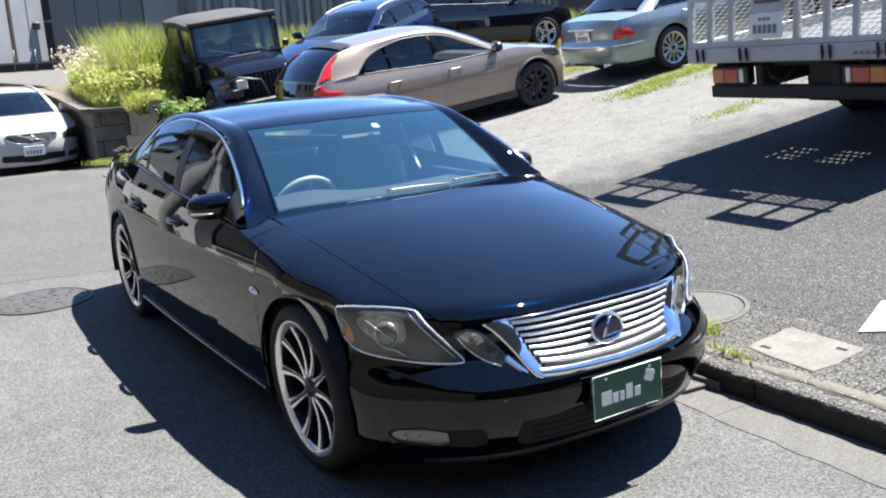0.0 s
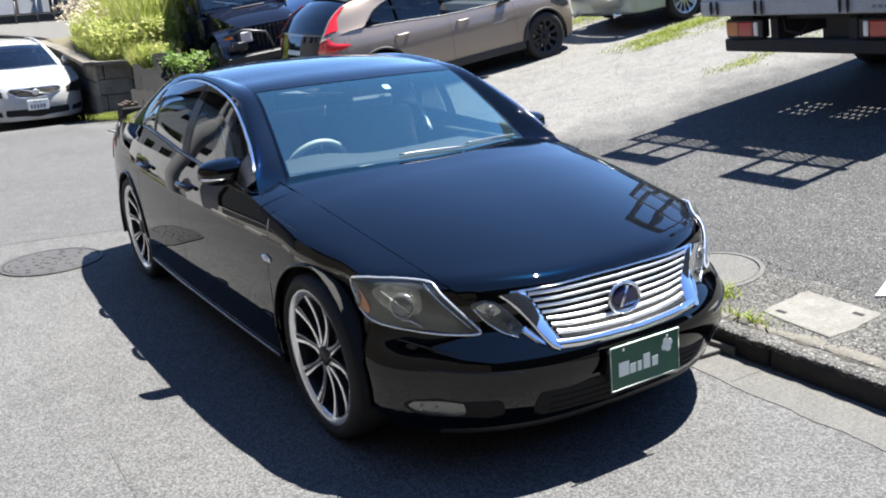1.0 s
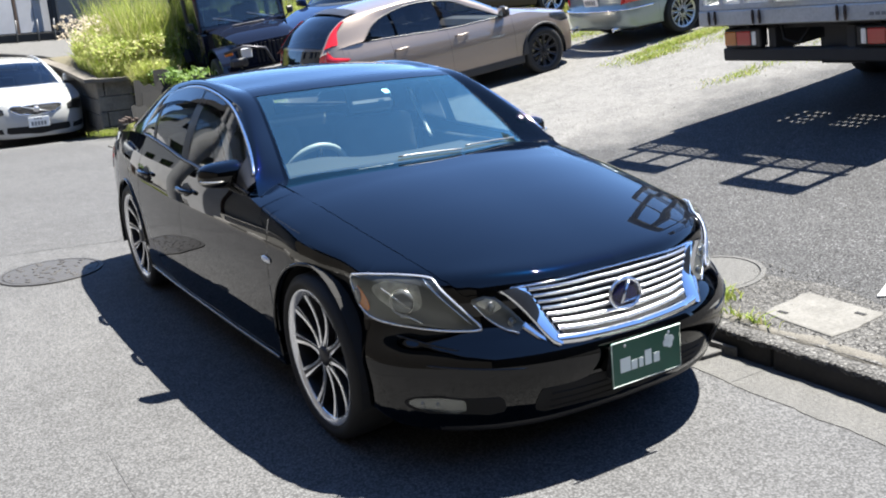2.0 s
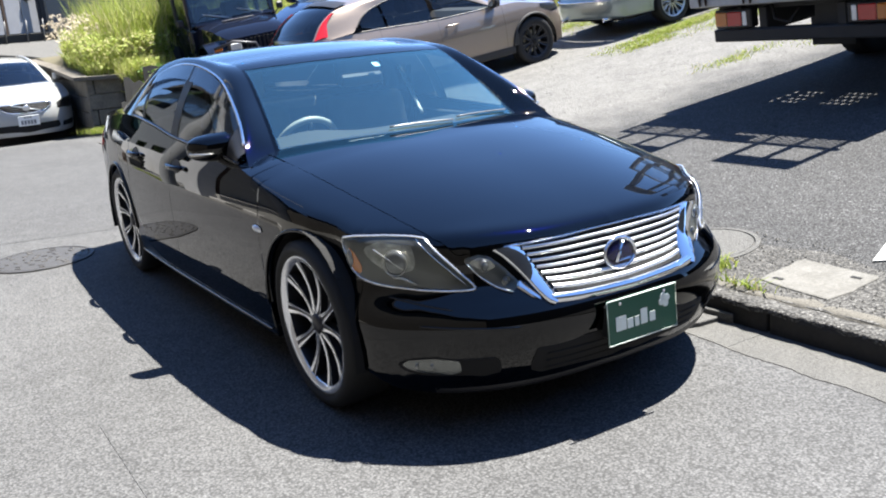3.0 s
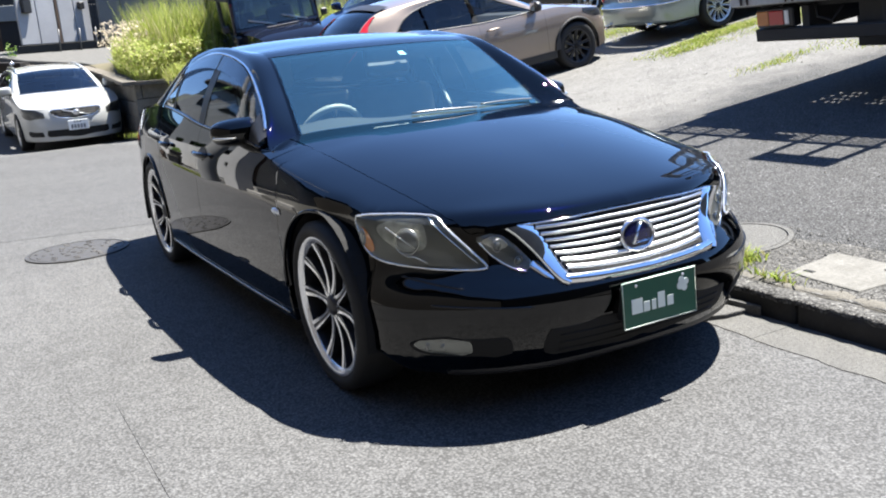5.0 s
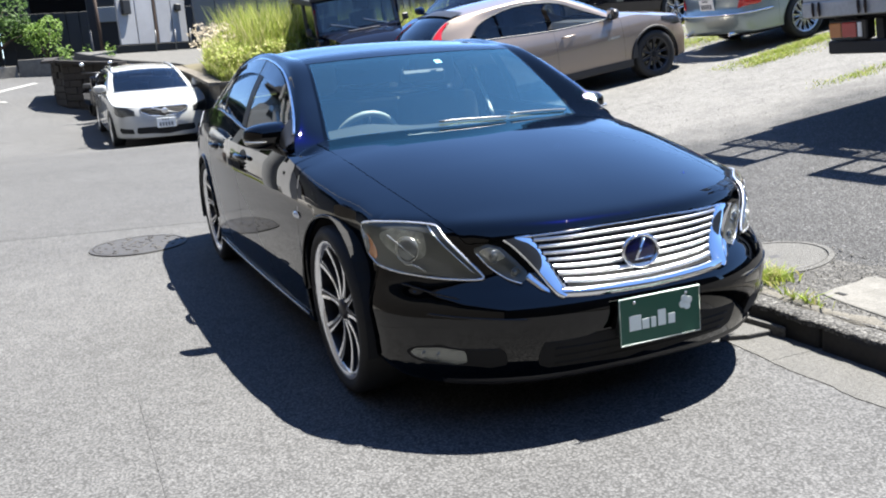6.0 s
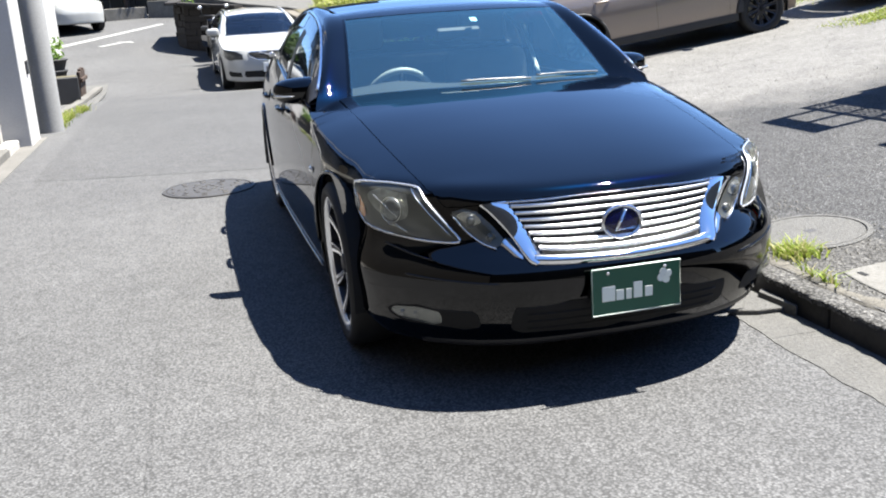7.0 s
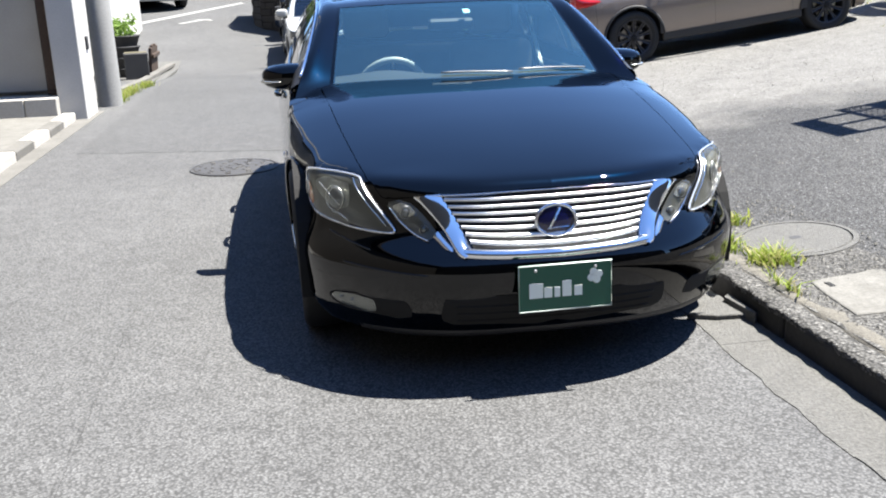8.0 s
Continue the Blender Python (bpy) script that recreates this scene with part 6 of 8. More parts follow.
def beige_hatchback():
    sh = HATCH
    car = plain_car("beige_hatchback", "beige metallic hatchback with dark wheels on the gravel yard", sh, HATCH_HOUSE, M["beige"], on_lot(4.92, 7.05, 90),
                    (0.335, 0.235, M["gunmetal"], M["darkalloy"], 10, M["inner"]), (-1.66, -0.80, 0.26, 1.12, 1.80),
                    (("front_window", -0.60, 0.25, M["sideglass"]), ("rear_side_window", 0.32, 0.98, M["privacy"]), ("quarter_window", 1.02, 1.36, M["privacy"])), (-1.10, 0.55), trim=M["plastic"], mirror_mat=M["plastic"])
    # dark cladding along the sill
    sh.panel("sill_cladding", -1.0, 1.0, M["matt"], car, step=0.1, rows=5, out=0.012, hi=0.345)
    for y in sh.arches:
        for sd in (1, -1):
            a = np.linspace(0.02, math.pi - 0.02, 30)
            s = np.array([sh.at_y(y - (sh.arch_r + 0.008) * math.cos(v)) for v in a])
            tubed("arch_cladding", [tuple(p) for p in sh.wrap(s * sd, sh.hub_z + (sh.arch_r + 0.008) * np.sin(a), 0.004)], 0.018, M["matt"], car)
    L = sh.length
    patch(sh, "tail_lamp", [(L - 0.62, 0.80), (L - 0.95, 0.80), (L - 1.14, 0.835), (L - 1.13, 0.86), (L - 0.92, 0.90), (L - 0.84, 0.985), (L - 0.70, 0.985)], M["red"], car, out=0.010, rows=10, cols=12, bulge=0.012, label="tall red tail lamp")
    for sd in (1, -1):
        k = np.linspace(4.55, 5.97, 18)
        e, d = HATCH_HOUSE.edge(k), HATCH_HOUSE.dlo(k)
        a = e + (d - e) * 0.02
        b = e + (d - e) * (0.12 + 0.26 * np.linspace(0, 1, 18) ** 2)[:, None]
        pts = np.stack([a, (a + b) / 2 + (0.016, 0, 0.012), b], 1) + (0.012, 0.006, 0.01)
        pts[..., 0] *= sd
        link_mesh("upper_tail_lamp", pts.reshape(-1, 3), grid_faces(18, 3, flip=sd < 0), M["red"], car)
    patch(sh, "tailgate", [(0.0 + L - 0.62, 0.62), (L, 0.62), (L, 1.0), (L - 0.66, 1.0)], M["blackcar"], car, out=0.006, rows=8, cols=12)
    HATCH_HOUSE.sheet("roof_spoiler", 3.9, 4.22, M["plastic"], car, out=0.022, nv=5, u1=0.98)
    for x in (-0.16, -0.08, 0.0, 0.08, 0.16):
        boxed("letter_bar", (x - 0.028, -0.004, -0.03), (x + 0.028, 0.0, 0.03), M["satin"], car, bevel=0.002, m=Matrix.Translation(tuple(sh.wrap(np.array([L]), np.array([0.80]), 0.016)[0])) @ pose(x * 0, 0, 0, 20))
    headlamps(sh, car, [(0.66, 0.66), (0.70, 0.74), (0.95, 0.80), (1.25, 0.83), (1.25, 0.78), (1.0, 0.68)])
    return car


def silver_sedan():
    sh = SALOON
    car = plain_car("silver_sedan", "pale silver-green sedan with a chrome-lipped bumper parked on weeds", sh, SALOON_HOUSE, M["silver"], on_lot(9.9, 6.5, 92),
                    (0.325, 0.235, M["silveralloy"], M["silveralloy"], 12, M["gunmetal"]), (-1.86, -0.72, 0.35, 1.22, 1.86),
                    (("front_window", -0.48, 0.34, M["sideglass"]), ("rear_side_window", 0.42, 1.18, M["sideglass"]), ("quarter_window", 1.22, 1.52, M["sideglass"])), (-0.98, 0.55), deck=True, trim=M["chrome"])
    L = sh.length
    patch(sh, "tail_lamp", [(L - 0.62, 0.62), (L - 0.98, 0.64), (L - 1.0, 0.70), (L - 0.90, 0.78), (L - 0.74, 0.80), (L - 0.66, 0.74)], M["red"], car, out=0.008, rows=8, cols=10, bulge=0.012)
    s = np.linspace(L - 1.15, L + 1.15, 50)
    mir = np.where(s > L, -(2 * L - s), s)
    tubed("bumper_trim", [tuple(p) for p in sh.wrap(mir, np.full(50, 0.545), 0.008)], 0.014, M["chrome"], car, "chrome strip round the bumper")
    p = sh.wrap(np.array([L]), np.array([0.70]), 0.01)[0]
    m = Matrix.Translation(tuple(p)) @ pose(0, 0, 0, -8)
    pl = boxed("number_plate", (-0.165, 0.0, -0.0825), (0.165, 0.012, 0.0825), M["platewhite"], car, "white plate with grey bars", m=m)
    plate_bars(pl, m @ pose(0, 0.0125, 0, 0, 0, 180), M["inkgrey"])
    boxed("plate_handle", (-0.3, 0.0, 0.10), (0.3, 0.03, 0.125), M["chrome"], car, m=m)
    for sd in (1, -1):
        part("exhaust_tip", lathe([(-0.1, 0.03), (0.06, 0.033), (0.065, 0.03), (0.0, 0.026)], 14, "Z"), M["chrome"], car, smooth=True).matrix_local = pose(sd * 0.5, 2.42, 0.27, -90)
    headlamps(sh, car, [(0.5, 0.60), (0.52, 0.66), (0.75, 0.68), (0.8, 0.62), (0.7, 0.58)])
    return car


def jeep():
    j = thing("off_road_jeep", "dark navy jeep with grey hardtop and bent front among weeds", "car", on_lot(3.56, 11.2, 185, 0.05))
    P = M["jeep"]
    # nose to -y; the origin lies between the axles
    tub = bmesh.new()
    box(tub, (-0.76, -0.35, 0.42), (0.76, 1.62, 1.05), 0.04, seg=2)
    part("body_tub", tub, P, j)
    pts = [(-1.62, 0.50, 0.92), (-1.60, 0.50, 1.0), (-0.9, 0.56, 1.09), (-0.36, 0.64, 1.12)]
    vs = []
    for y, w, z in pts:
        for u in np.linspace(-1, 1, 13):
            vs.append((u * w, y, z - 0.05 * abs(u) ** 4))
    link_mesh("hood", vs, grid_faces(4, 13, flip=True), P, j)
    for sd in (1, -1):
        vs = []
        for y, w, z in pts:
            vs += [(sd * w, y, z - 0.05), (sd * (w + 0.01), y, 0.62)]
        link_mesh("hood_side", vs, grid_faces(4, 2, flip=sd > 0), P, j, smooth=False)
    g = boxed("grille", (-0.52, -1.66, 0.55), (0.52, -1.60, 0.98), P, j, bevel=0.03)
    for i in range(7):
        x = -0.21 + 0.07 * i
        boxed("grille_slot", (x - 0.018, -1.668, 0.62), (x + 0.018, -1.655, 0.92), M["inner"], g, bevel=0.004)
    for sd in (1, -1):
        lamp = boxed("headlamp_bezel", (sd * 0.40 - 0.10, -1.69, 0.72), (sd * 0.40 + 0.10, -1.64, 0.90), M["plastic"], j, bevel=0.02)
        boxed("headlamp_lens", (sd * 0.40 - 0.085, -1.705, 0.735), (sd * 0.40 + 0.085, -1.685, 0.885), M["clear"] if sd < 0 else M["lampdark"], lamp, bevel=0.01)
        # flared wing over the front wheel
        vs = []
        for a in np.linspace(-0.25, 2.9, 16):
            y, z = -1.17 + 0.50 * math.cos(a), 0.42 + 0.47 * math.sin(a)
            vs += [(sd * 0.52, y, z + 0.02), (sd * 0.80, y, z), (sd * 0.80, y, z - 0.05)]
        link_mesh("front_wing", vs, grid_faces(16, 3, flip=sd < 0), P, j, smooth=False)
        vs = []
        for a in np.linspace(0.1, 3.0, 14):
            y, z = 1.17 + 0.46 * math.cos(a), 0.42 + 0.45 * math.sin(a)
            vs += [(sd * 0.74, y, z + 0.01), (sd * 0.86, y, z), (sd * 0.86, y, z - 0.06)]
        link_mesh("wheel_flare", vs, grid_faces(14, 3, flip=sd < 0), M["matt"], j, smooth=False)
        for y in (-1.17, 1.17):
            wheel(j, (sd * 0.70, y, 0.37), sd, 0.37, 0.20, 0.24, 0.6, M["silveralloy"], M["silveralloy"], count=6, thick=0.035, dark=M["gunmetal"])
        # door, its window and mirror
        d = boxed("door", (sd * 0.765 - 0.012, -0.28, 0.52), (sd * 0.765 + 0.012, 0.55, 1.06), P, j, bevel=0.01)
        boxed("door_handle", (sd * 0.78 - 0.012, 0.36, 0.92), (sd * 0.78 + 0.012, 0.50, 0.95), M["plastic"], d)
        hx = sd * 0.72
        for y0, y1 in ((-0.22, 0.50), (0.62, 1.50)):
            boxed("side_window", (hx - 0.004, y0, 1.10), (hx + 0.004, y1, 1.60), M["plainglass"], j, bevel=0.0, m=pose(0, 0, 0))
        for y in (-0.28, 0.56, 1.58):
            boxed("roof_post", (hx - 0.03, y - 0.05, 1.05), (hx + 0.03, y + 0.05, 1.68), P if y < 0.5 else M["hardtop"], j, bevel=0.01)
        boxed("mirror_housing", (sd * 0.86 - 0.055, -0.33, 1.12), (sd * 0.86 + 0.055, -0.27, 1.24), M["plastic"], j, bevel=0.02)
        tubed("mirror_arm", [(sd * 0.76, -0.28, 1.06), (sd * 0.84, -0.30, 1.14)], 0.012, M["plastic"], j)
        boxed("turn_signal", (sd * 0.66 - 0.06, -1.62, 0.80), (sd * 0.66 + 0.06, -1.58, 0.86), M["amber"], j)
    # windscreen with its frame and wipers
    tilt = pose(0, -0.36, 1.09, -14)
    f = bmesh.new()
    for a, b in (((-0.72, -0.03, 0), (0.72, 0.03, 0.06)), ((-0.72, -0.03, 0.56), (0.72, 0.03, 0.62)), ((-0.72, -0.03, 0.06), (-0.65, 0.03, 0.56)), ((0.65, -0.03, 0.06), (0.72, 0.03, 0.56))):
        box(f, a, b, 0.012, tilt)
    part("windscreen_frame", f, P, j)
    boxed("windscreen", (-0.65, -0.004, 0.06), (0.65, 0.004, 0.56), M["plainglass"], j, bevel=0.0, m=tilt)
    for x0, x1 in ((-0.02, -0.48), (0.52, 0.10)):
        tubed("wiper", [tilt @ Vector((x0, -0.04, 0.03)), tilt @ Vector((x1, -0.035, 0.17))], 0.009, M["satin"], j)
    vs = []
    for y in np.linspace(-0.30, 1.68, 10):
        for u in np.linspace(-1, 1, 17):
            vs.append((0.75 * u, y + 0.0, 1.75 + 0.03 * math.sin(math.pi * (y + 0.3) / 2) - 0.07 * abs(u) ** 5))
    link_mesh("hardtop", vs, grid_faces(10, 17, flip=True), M["hardtop"], j, "grey textured hardtop")
    boxed("hardtop_edge", (-0.76, -0.34, 1.67), (0.76, -0.28, 1.75), M["hardtop"], j, bevel=0.02)
    for sd in (1, -1):
        boxed("hardtop_side", (sd * 0.745 - 0.015, -0.30, 1.60), (sd * 0.745 + 0.015, 1.68, 1.70), M["hardtop"], j, bevel=0.012)
    back = bmesh.new()
    for a, b in (((-0.75, 1.60, 1.05), (0.75, 1.66, 1.14)), ((-0.75, 1.60, 1.56), (0.75, 1.66, 1.71)), ((-0.75, 1.60, 1.14), (-0.58, 1.66, 1.56)), ((0.58, 1.60, 1.14), (0.75, 1.66, 1.56))):
        box(back, a, b, 0.01)
    part("hardtop_back", back, M["hardtop"], j)
    boxed("rear_window", (-0.58, 1.626, 1.14), (0.58, 1.634, 1.56), M["plainglass"], j, bevel=0.0)
    boxed("front_bumper", (-0.78, -1.84, 0.42), (0.78, -1.72, 0.56), M["plastic"], j, bevel=0.02)
    boxed("fog_lamp", (-0.70, -1.80, 0.63), (-0.42, -1.70, 0.76), M["plastic"], j, "dark lamp box hanging over the bumper", bevel=0.03)
    tubed("bent_bar", [(-0.75, -1.7, 0.86), (-0.45, -1.78, 0.93), (-0.1, -1.74, 0.84), (-0.02, -1.80, 0.60)], 0.022, M["gunmetal"], j, "bent metal bar across the front")
    boxed("cowl", (-0.66, -0.44, 1.06), (0.66, -0.34, 1.13), P, j, bevel=0.02)
    boxed("hood_vent", (-0.25, -0.62, 1.115), (0.30, -0.54, 1.13), M["gunmetal"], j, bevel=0.004)
    boxed("chassis", (-0.45, -1.7, 0.33), (0.45, 1.6, 0.5), M["inner"], j)
    for x in (-0.36, 0.36):
        seat(j, x, 0.35, M["matt"], z=0.55)
    steering(j, -0.36, -0.05, 1.06, 0.17, M["plastic"])
    return j


def truck():
    t = thing("flatbed_truck", "white carrier truck seen from behind, its mesh loading ramp standing upright", "truck", on_lot(4.38, 0.33, 91.5) @ pose(0, 0, 0, 0, 0, 180))
    W = M["whitesteel"]
    # here y runs forward from the tail and x to the truck's right
    boxed("rear_bumper", (-0.91, 0.02, 0.54), (0.91, 0.12, 0.65), M["matt"], t, bevel=0.012)
    for sd in (1, -1):
        boxed("chassis_rail", (sd * 0.38 - 0.04, 0.05, 0.62), (sd * 0.38 + 0.04, 6.0, 0.82), M["matt"], t)
        lampbox = boxed("lamp_box", (sd * 0.66 - 0.20, 0.0, 0.66), (sd * 0.66 + 0.20, 0.10, 0.82), M["plastic"], t, bevel=0.012)
        for x0, x1, mt in ((0.72, 0.85, "amber"), (0.56, 0.715, "red"), (0.505, 0.55, "clear")):
            boxed("lamp_lens", (sd * x0, -0.012, 0.68), (sd * x1, 0.005, 0.80), M[mt], lampbox, bevel=0.008)
        boxed("bumper_bracket", (sd * 0.62 - 0.03, 0.04, 0.60), (sd * 0.62 + 0.03, 0.10, 0.84), M["matt"], t)
        boxed("mud_flap", (sd * 0.78 - 0.24, 1.45, 0.22), (sd * 0.78 + 0.24, 1.465, 0.80), M["rubber"], t, bevel=0.0)
        for y in (2.1, 5.2):
            wheel(t, (sd * 0.86, y, 0.38), sd, 0.38, 0.23, 0.26, 0.2, M["steel"], M["steel"], count=8, thick=0.05, dark=M["matt"])
        boxed("deck_rail", (-1.18 if sd < 0 else 1.06, 0.1, 0.86), (-1.14 if sd < 0 else 1.10, 5.6, 1.02), W, t)
    boxed("spare_tank", (-0.18, 0.5, 0.60), (0.08, 0.9, 0.80), M["matt"], t, bevel=0.05)
    boxed("cross_member", (-0.90, 0.10, 0.80), (0.90, 0.16, 0.86), M["matt"], t)
    boxed("cross_member", (0.08, 0.12, 0.62), (0.46, 0.18, 0.84), M["matt"], t)
    tubed("air_hose", [(-0.30, 0.08, 0.84), (-0.26, 0.06, 0.72), (-0.12, 0.06, 0.68), (-0.02, 0.08, 0.80)], 0.014, M["rubber"], t)
    deck = boxed("deck", (-1.14, 1.22, 0.84), (1.07, 5.6, 0.92), M["steel"], t)
    for a, b in (((-1.14, 0.05, 0.84), (1.07, 0.56, 0.92)), ((-1.14, 0.56, 0.84), (-0.50, 1.22, 0.92)), ((0.34, 0.56, 0.84), (1.07, 1.22, 0.92))):
        boxed("deck_plate", a, b, M["steel"], deck)
    slots = bmesh.new()
    for y0, y1 in ((0.56, 0.62), (0.67, 0.72), (0.77, 0.84), (0.89, 0.95), (1.0, 1.22)):
        box(slots, (-0.50, y0, 0.90), (0.34, y1, 0.915))
    for i in range(13):
        box(slots, (-0.50 + 0.065 * i, 0.62, 0.90), (-0.46 + 0.065 * i, 1.0, 0.913))
    part("slotted_plate", slots, M["steel"], deck)
    beam = boxed("tail_beam", (-1.10, -0.05, 0.86), (1.10, 0.06, 0.99), W, t, "scuffed white tail beam with rusty hinges", bevel=0.01)
    for x in (-0.93, -0.44, 0.38, 0.86):
        for dx in (-0.035, 0.035):
            tubed("hinge", [(x + dx, -0.056, 0.875), (x + dx + 0.012, -0.07, 0.93), (x + dx, -0.056, 0.985)], [0.008, 0.013, 0.010], M["rust"], beam, n=6)
    for i in range(6):
        boxed("label_bar", (0.62 + 0.05 * i, -0.0535, 0.90), (0.655 + 0.05 * i, -0.05, 0.925), M["inkgrey"], beam, bevel=0.0)
    # the ramp: two decks of expanded metal in frames, with ladder tips
    ramp = thing("ramp", "white mesh loading ramp", "")
    ramp.parent = t
    ramp.location = (0, -0.01, 0.99)
    ramp.rotation_euler = (radians(-6.7), 0, 0)
    for x in (-1.07, -0.84, -0.60, -0.30, 0.08, 0.36, 0.62, 0.86, 1.07):
        boxed("ramp_post", (x - 0.024, -0.03, 0), (x + 0.024, 0.03, 0.46), W, ramp, bevel=0.006)
    for z in (0.0, 0.40):
        boxed("ramp_rail", (-1.09, -0.028, z), (1.09, 0.028, z + 0.05), W, ramp, bevel=0.006)
    bm = bmesh.new()
    pitch, row = 0.075, 0.030
    for i in range(int(0.42 / row)):
        z = 0.03 + row * i
        n = int(2.1 / pitch * 2)
        prev = None
        for k in range(n + 1):
            x = -1.05 + pitch / 2 * k
            zz = z + (row * 0.5 if (k + i) % 2 else 0.0)
            a = bm.verts.new((x, -0.009, zz + 0.010))
            b = bm.verts.new((x, 0.009, zz))
            if prev:
                bm.faces.new((prev[0], a, b, prev[1]))
            prev = (a, b)
    part("mesh_panel", bm, W, ramp, "expanded metal sheet")
    # above it a coarser, open mesh between posts, with a blank plate in the middle
    bm = bmesh.new()
    for i in range(11):
        z = 0.47 + 0.052 * i
        prev = None
        for k in range(57):
            zz = z + (0.026 if (k + i) % 2 else 0.0)
            a, b = bm.verts.new((-1.05 + 0.0375 * k, -0.004, zz + 0.009)), bm.verts.new((-1.05 + 0.0375 * k, 0.004, zz))
            if prev:
                bm.faces.new((prev[0], a, b, prev[1]))
            prev = (a, b)
    part("mesh_panel", bm, W, ramp, "open expanded metal sheet")
    for x in (-1.07, -0.90, -0.59, -0.28, 0.02, 0.41, 0.71, 1.02):
        boxed("tip_post", (x - 0.022, -0.025, 0.46), (x + 0.022, 0.025, 1.08), W, ramp, bevel=0.005)
    boxed("blank_plate", (-0.16, -0.02, 0.66), (0.28, -0.012, 1.03), W, ramp, bevel=0.004)
    for z in (0.50, 1.03):
        boxed("tip_rung", (-1.09, -0.022, z), (1.09, 0.022, z + 0.05), W, ramp, bevel=0.005)
    for x0, x1 in ((-0.90, -0.28), (0.41, 1.02)):
        for x in (x0, (x0 + x1) / 2, x1):
            boxed("tip_post", (x - 0.030, -0.030, 1.08), (x + 0.030, 0.030, 1.92), W, ramp, bevel=0.005)
        boxed("tip_end", (x0 - 0.03, -0.05, 1.82), (x1 + 0.03, 0.05, 2.06), W, ramp, bevel=0.01)
    boxed("plate_board", (-0.33, -0.075, 0.27), (0.01, -0.055, 0.62), W, ramp, "scuffed white plate carrier", bevel=0.01)
    boxed("board_slot", (-0.29, -0.08, 0.34), (-0.03, -0.074, 0.37), M["steel"], ramp, bevel=0.004)
    m = pose(-0.16, -0.085, 0.16)
    pl = boxed("number_plate", (-0.165, -0.006, -0.10), (0.165, 0.006, 0.10), M["platewhite"], ramp, "white plate with grey bars", m=m)
    plate_bars(pl, m @ pose(0, -0.006, 0), M["inkgrey"])
    # cab, unseen: a simple box added for its shadow and reflection
    boxed("cab", (-1.0, 5.7, 0.6), (1.0, 7.3, 2.3), W, t, bevel=0.12, seg=3)
    boxed("cab_window", (-0.8, 5.68, 1.6), (0.8, 5.72, 2.0), M["privacy"], t, bevel=0.01)
    return t


black_sedan()
white_wagon()
beige_hatchback()
silver_sedan()
plain_car("blue_wagon", "dark blue estate car with roof rails, parked behind", WAGON, WAGON_HOUSE, M["navy"], on_lot(6.42, 12.2, 236), (0.315, 0.225, M["silveralloy"], M["silveralloy"], 5, M["gunmetal"]), (-1.68, -0.78, 0.25, 1.2, 1.95),
          (("front_window", -0.58, 0.24, M["sideglass"]), ("rear_side_window", 0.31, 1.14, M["privacy"]), ("quarter_window", 1.20, 1.86, M["privacy"])), (-1.07, 0.55), roof_rails=True)
plain_car("black_estate", "large black estate car on the upper yard", WAGON, WAGON_HOUSE, M["blackcar"], on_lot(10.1, 13.9, 97) @ Matrix.Scale(1.17, 4), (0.315, 0.225, M["silveralloy"], M["silveralloy"], 5, M["gunmetal"]), (-1.68, -0.78, 0.25, 1.2, 1.95),
          (("front_window", -0.58, 0.24, M["sideglass"]), ("rear_side_window", 0.31, 1.14, M["privacy"]), ("quarter_window", 1.20, 1.86, M["privacy"])), (-1.07, 0.55))
plain_car("white_hatchback", "white hatchback parked where the road bends", HATCH, HATCH_HOUSE, M["white"], pose(-4.9, 25.4, float(road_z(25.4)) - 0.1, 0, 0, 28), (0.315, 0.22, M["silveralloy"], M["silveralloy"], 5, M["gunmetal"]), (-1.66, -0.80, 0.26, 1.12, 1.80),
          (("front_window", -0.60, 0.25, M["sideglass"]), ("rear_side_window", 0.32, 0.98, M["privacy"]), ("quarter_window", 1.02, 1.36, M["privacy"])), (-1.10, 0.55))
jeep()
truck()


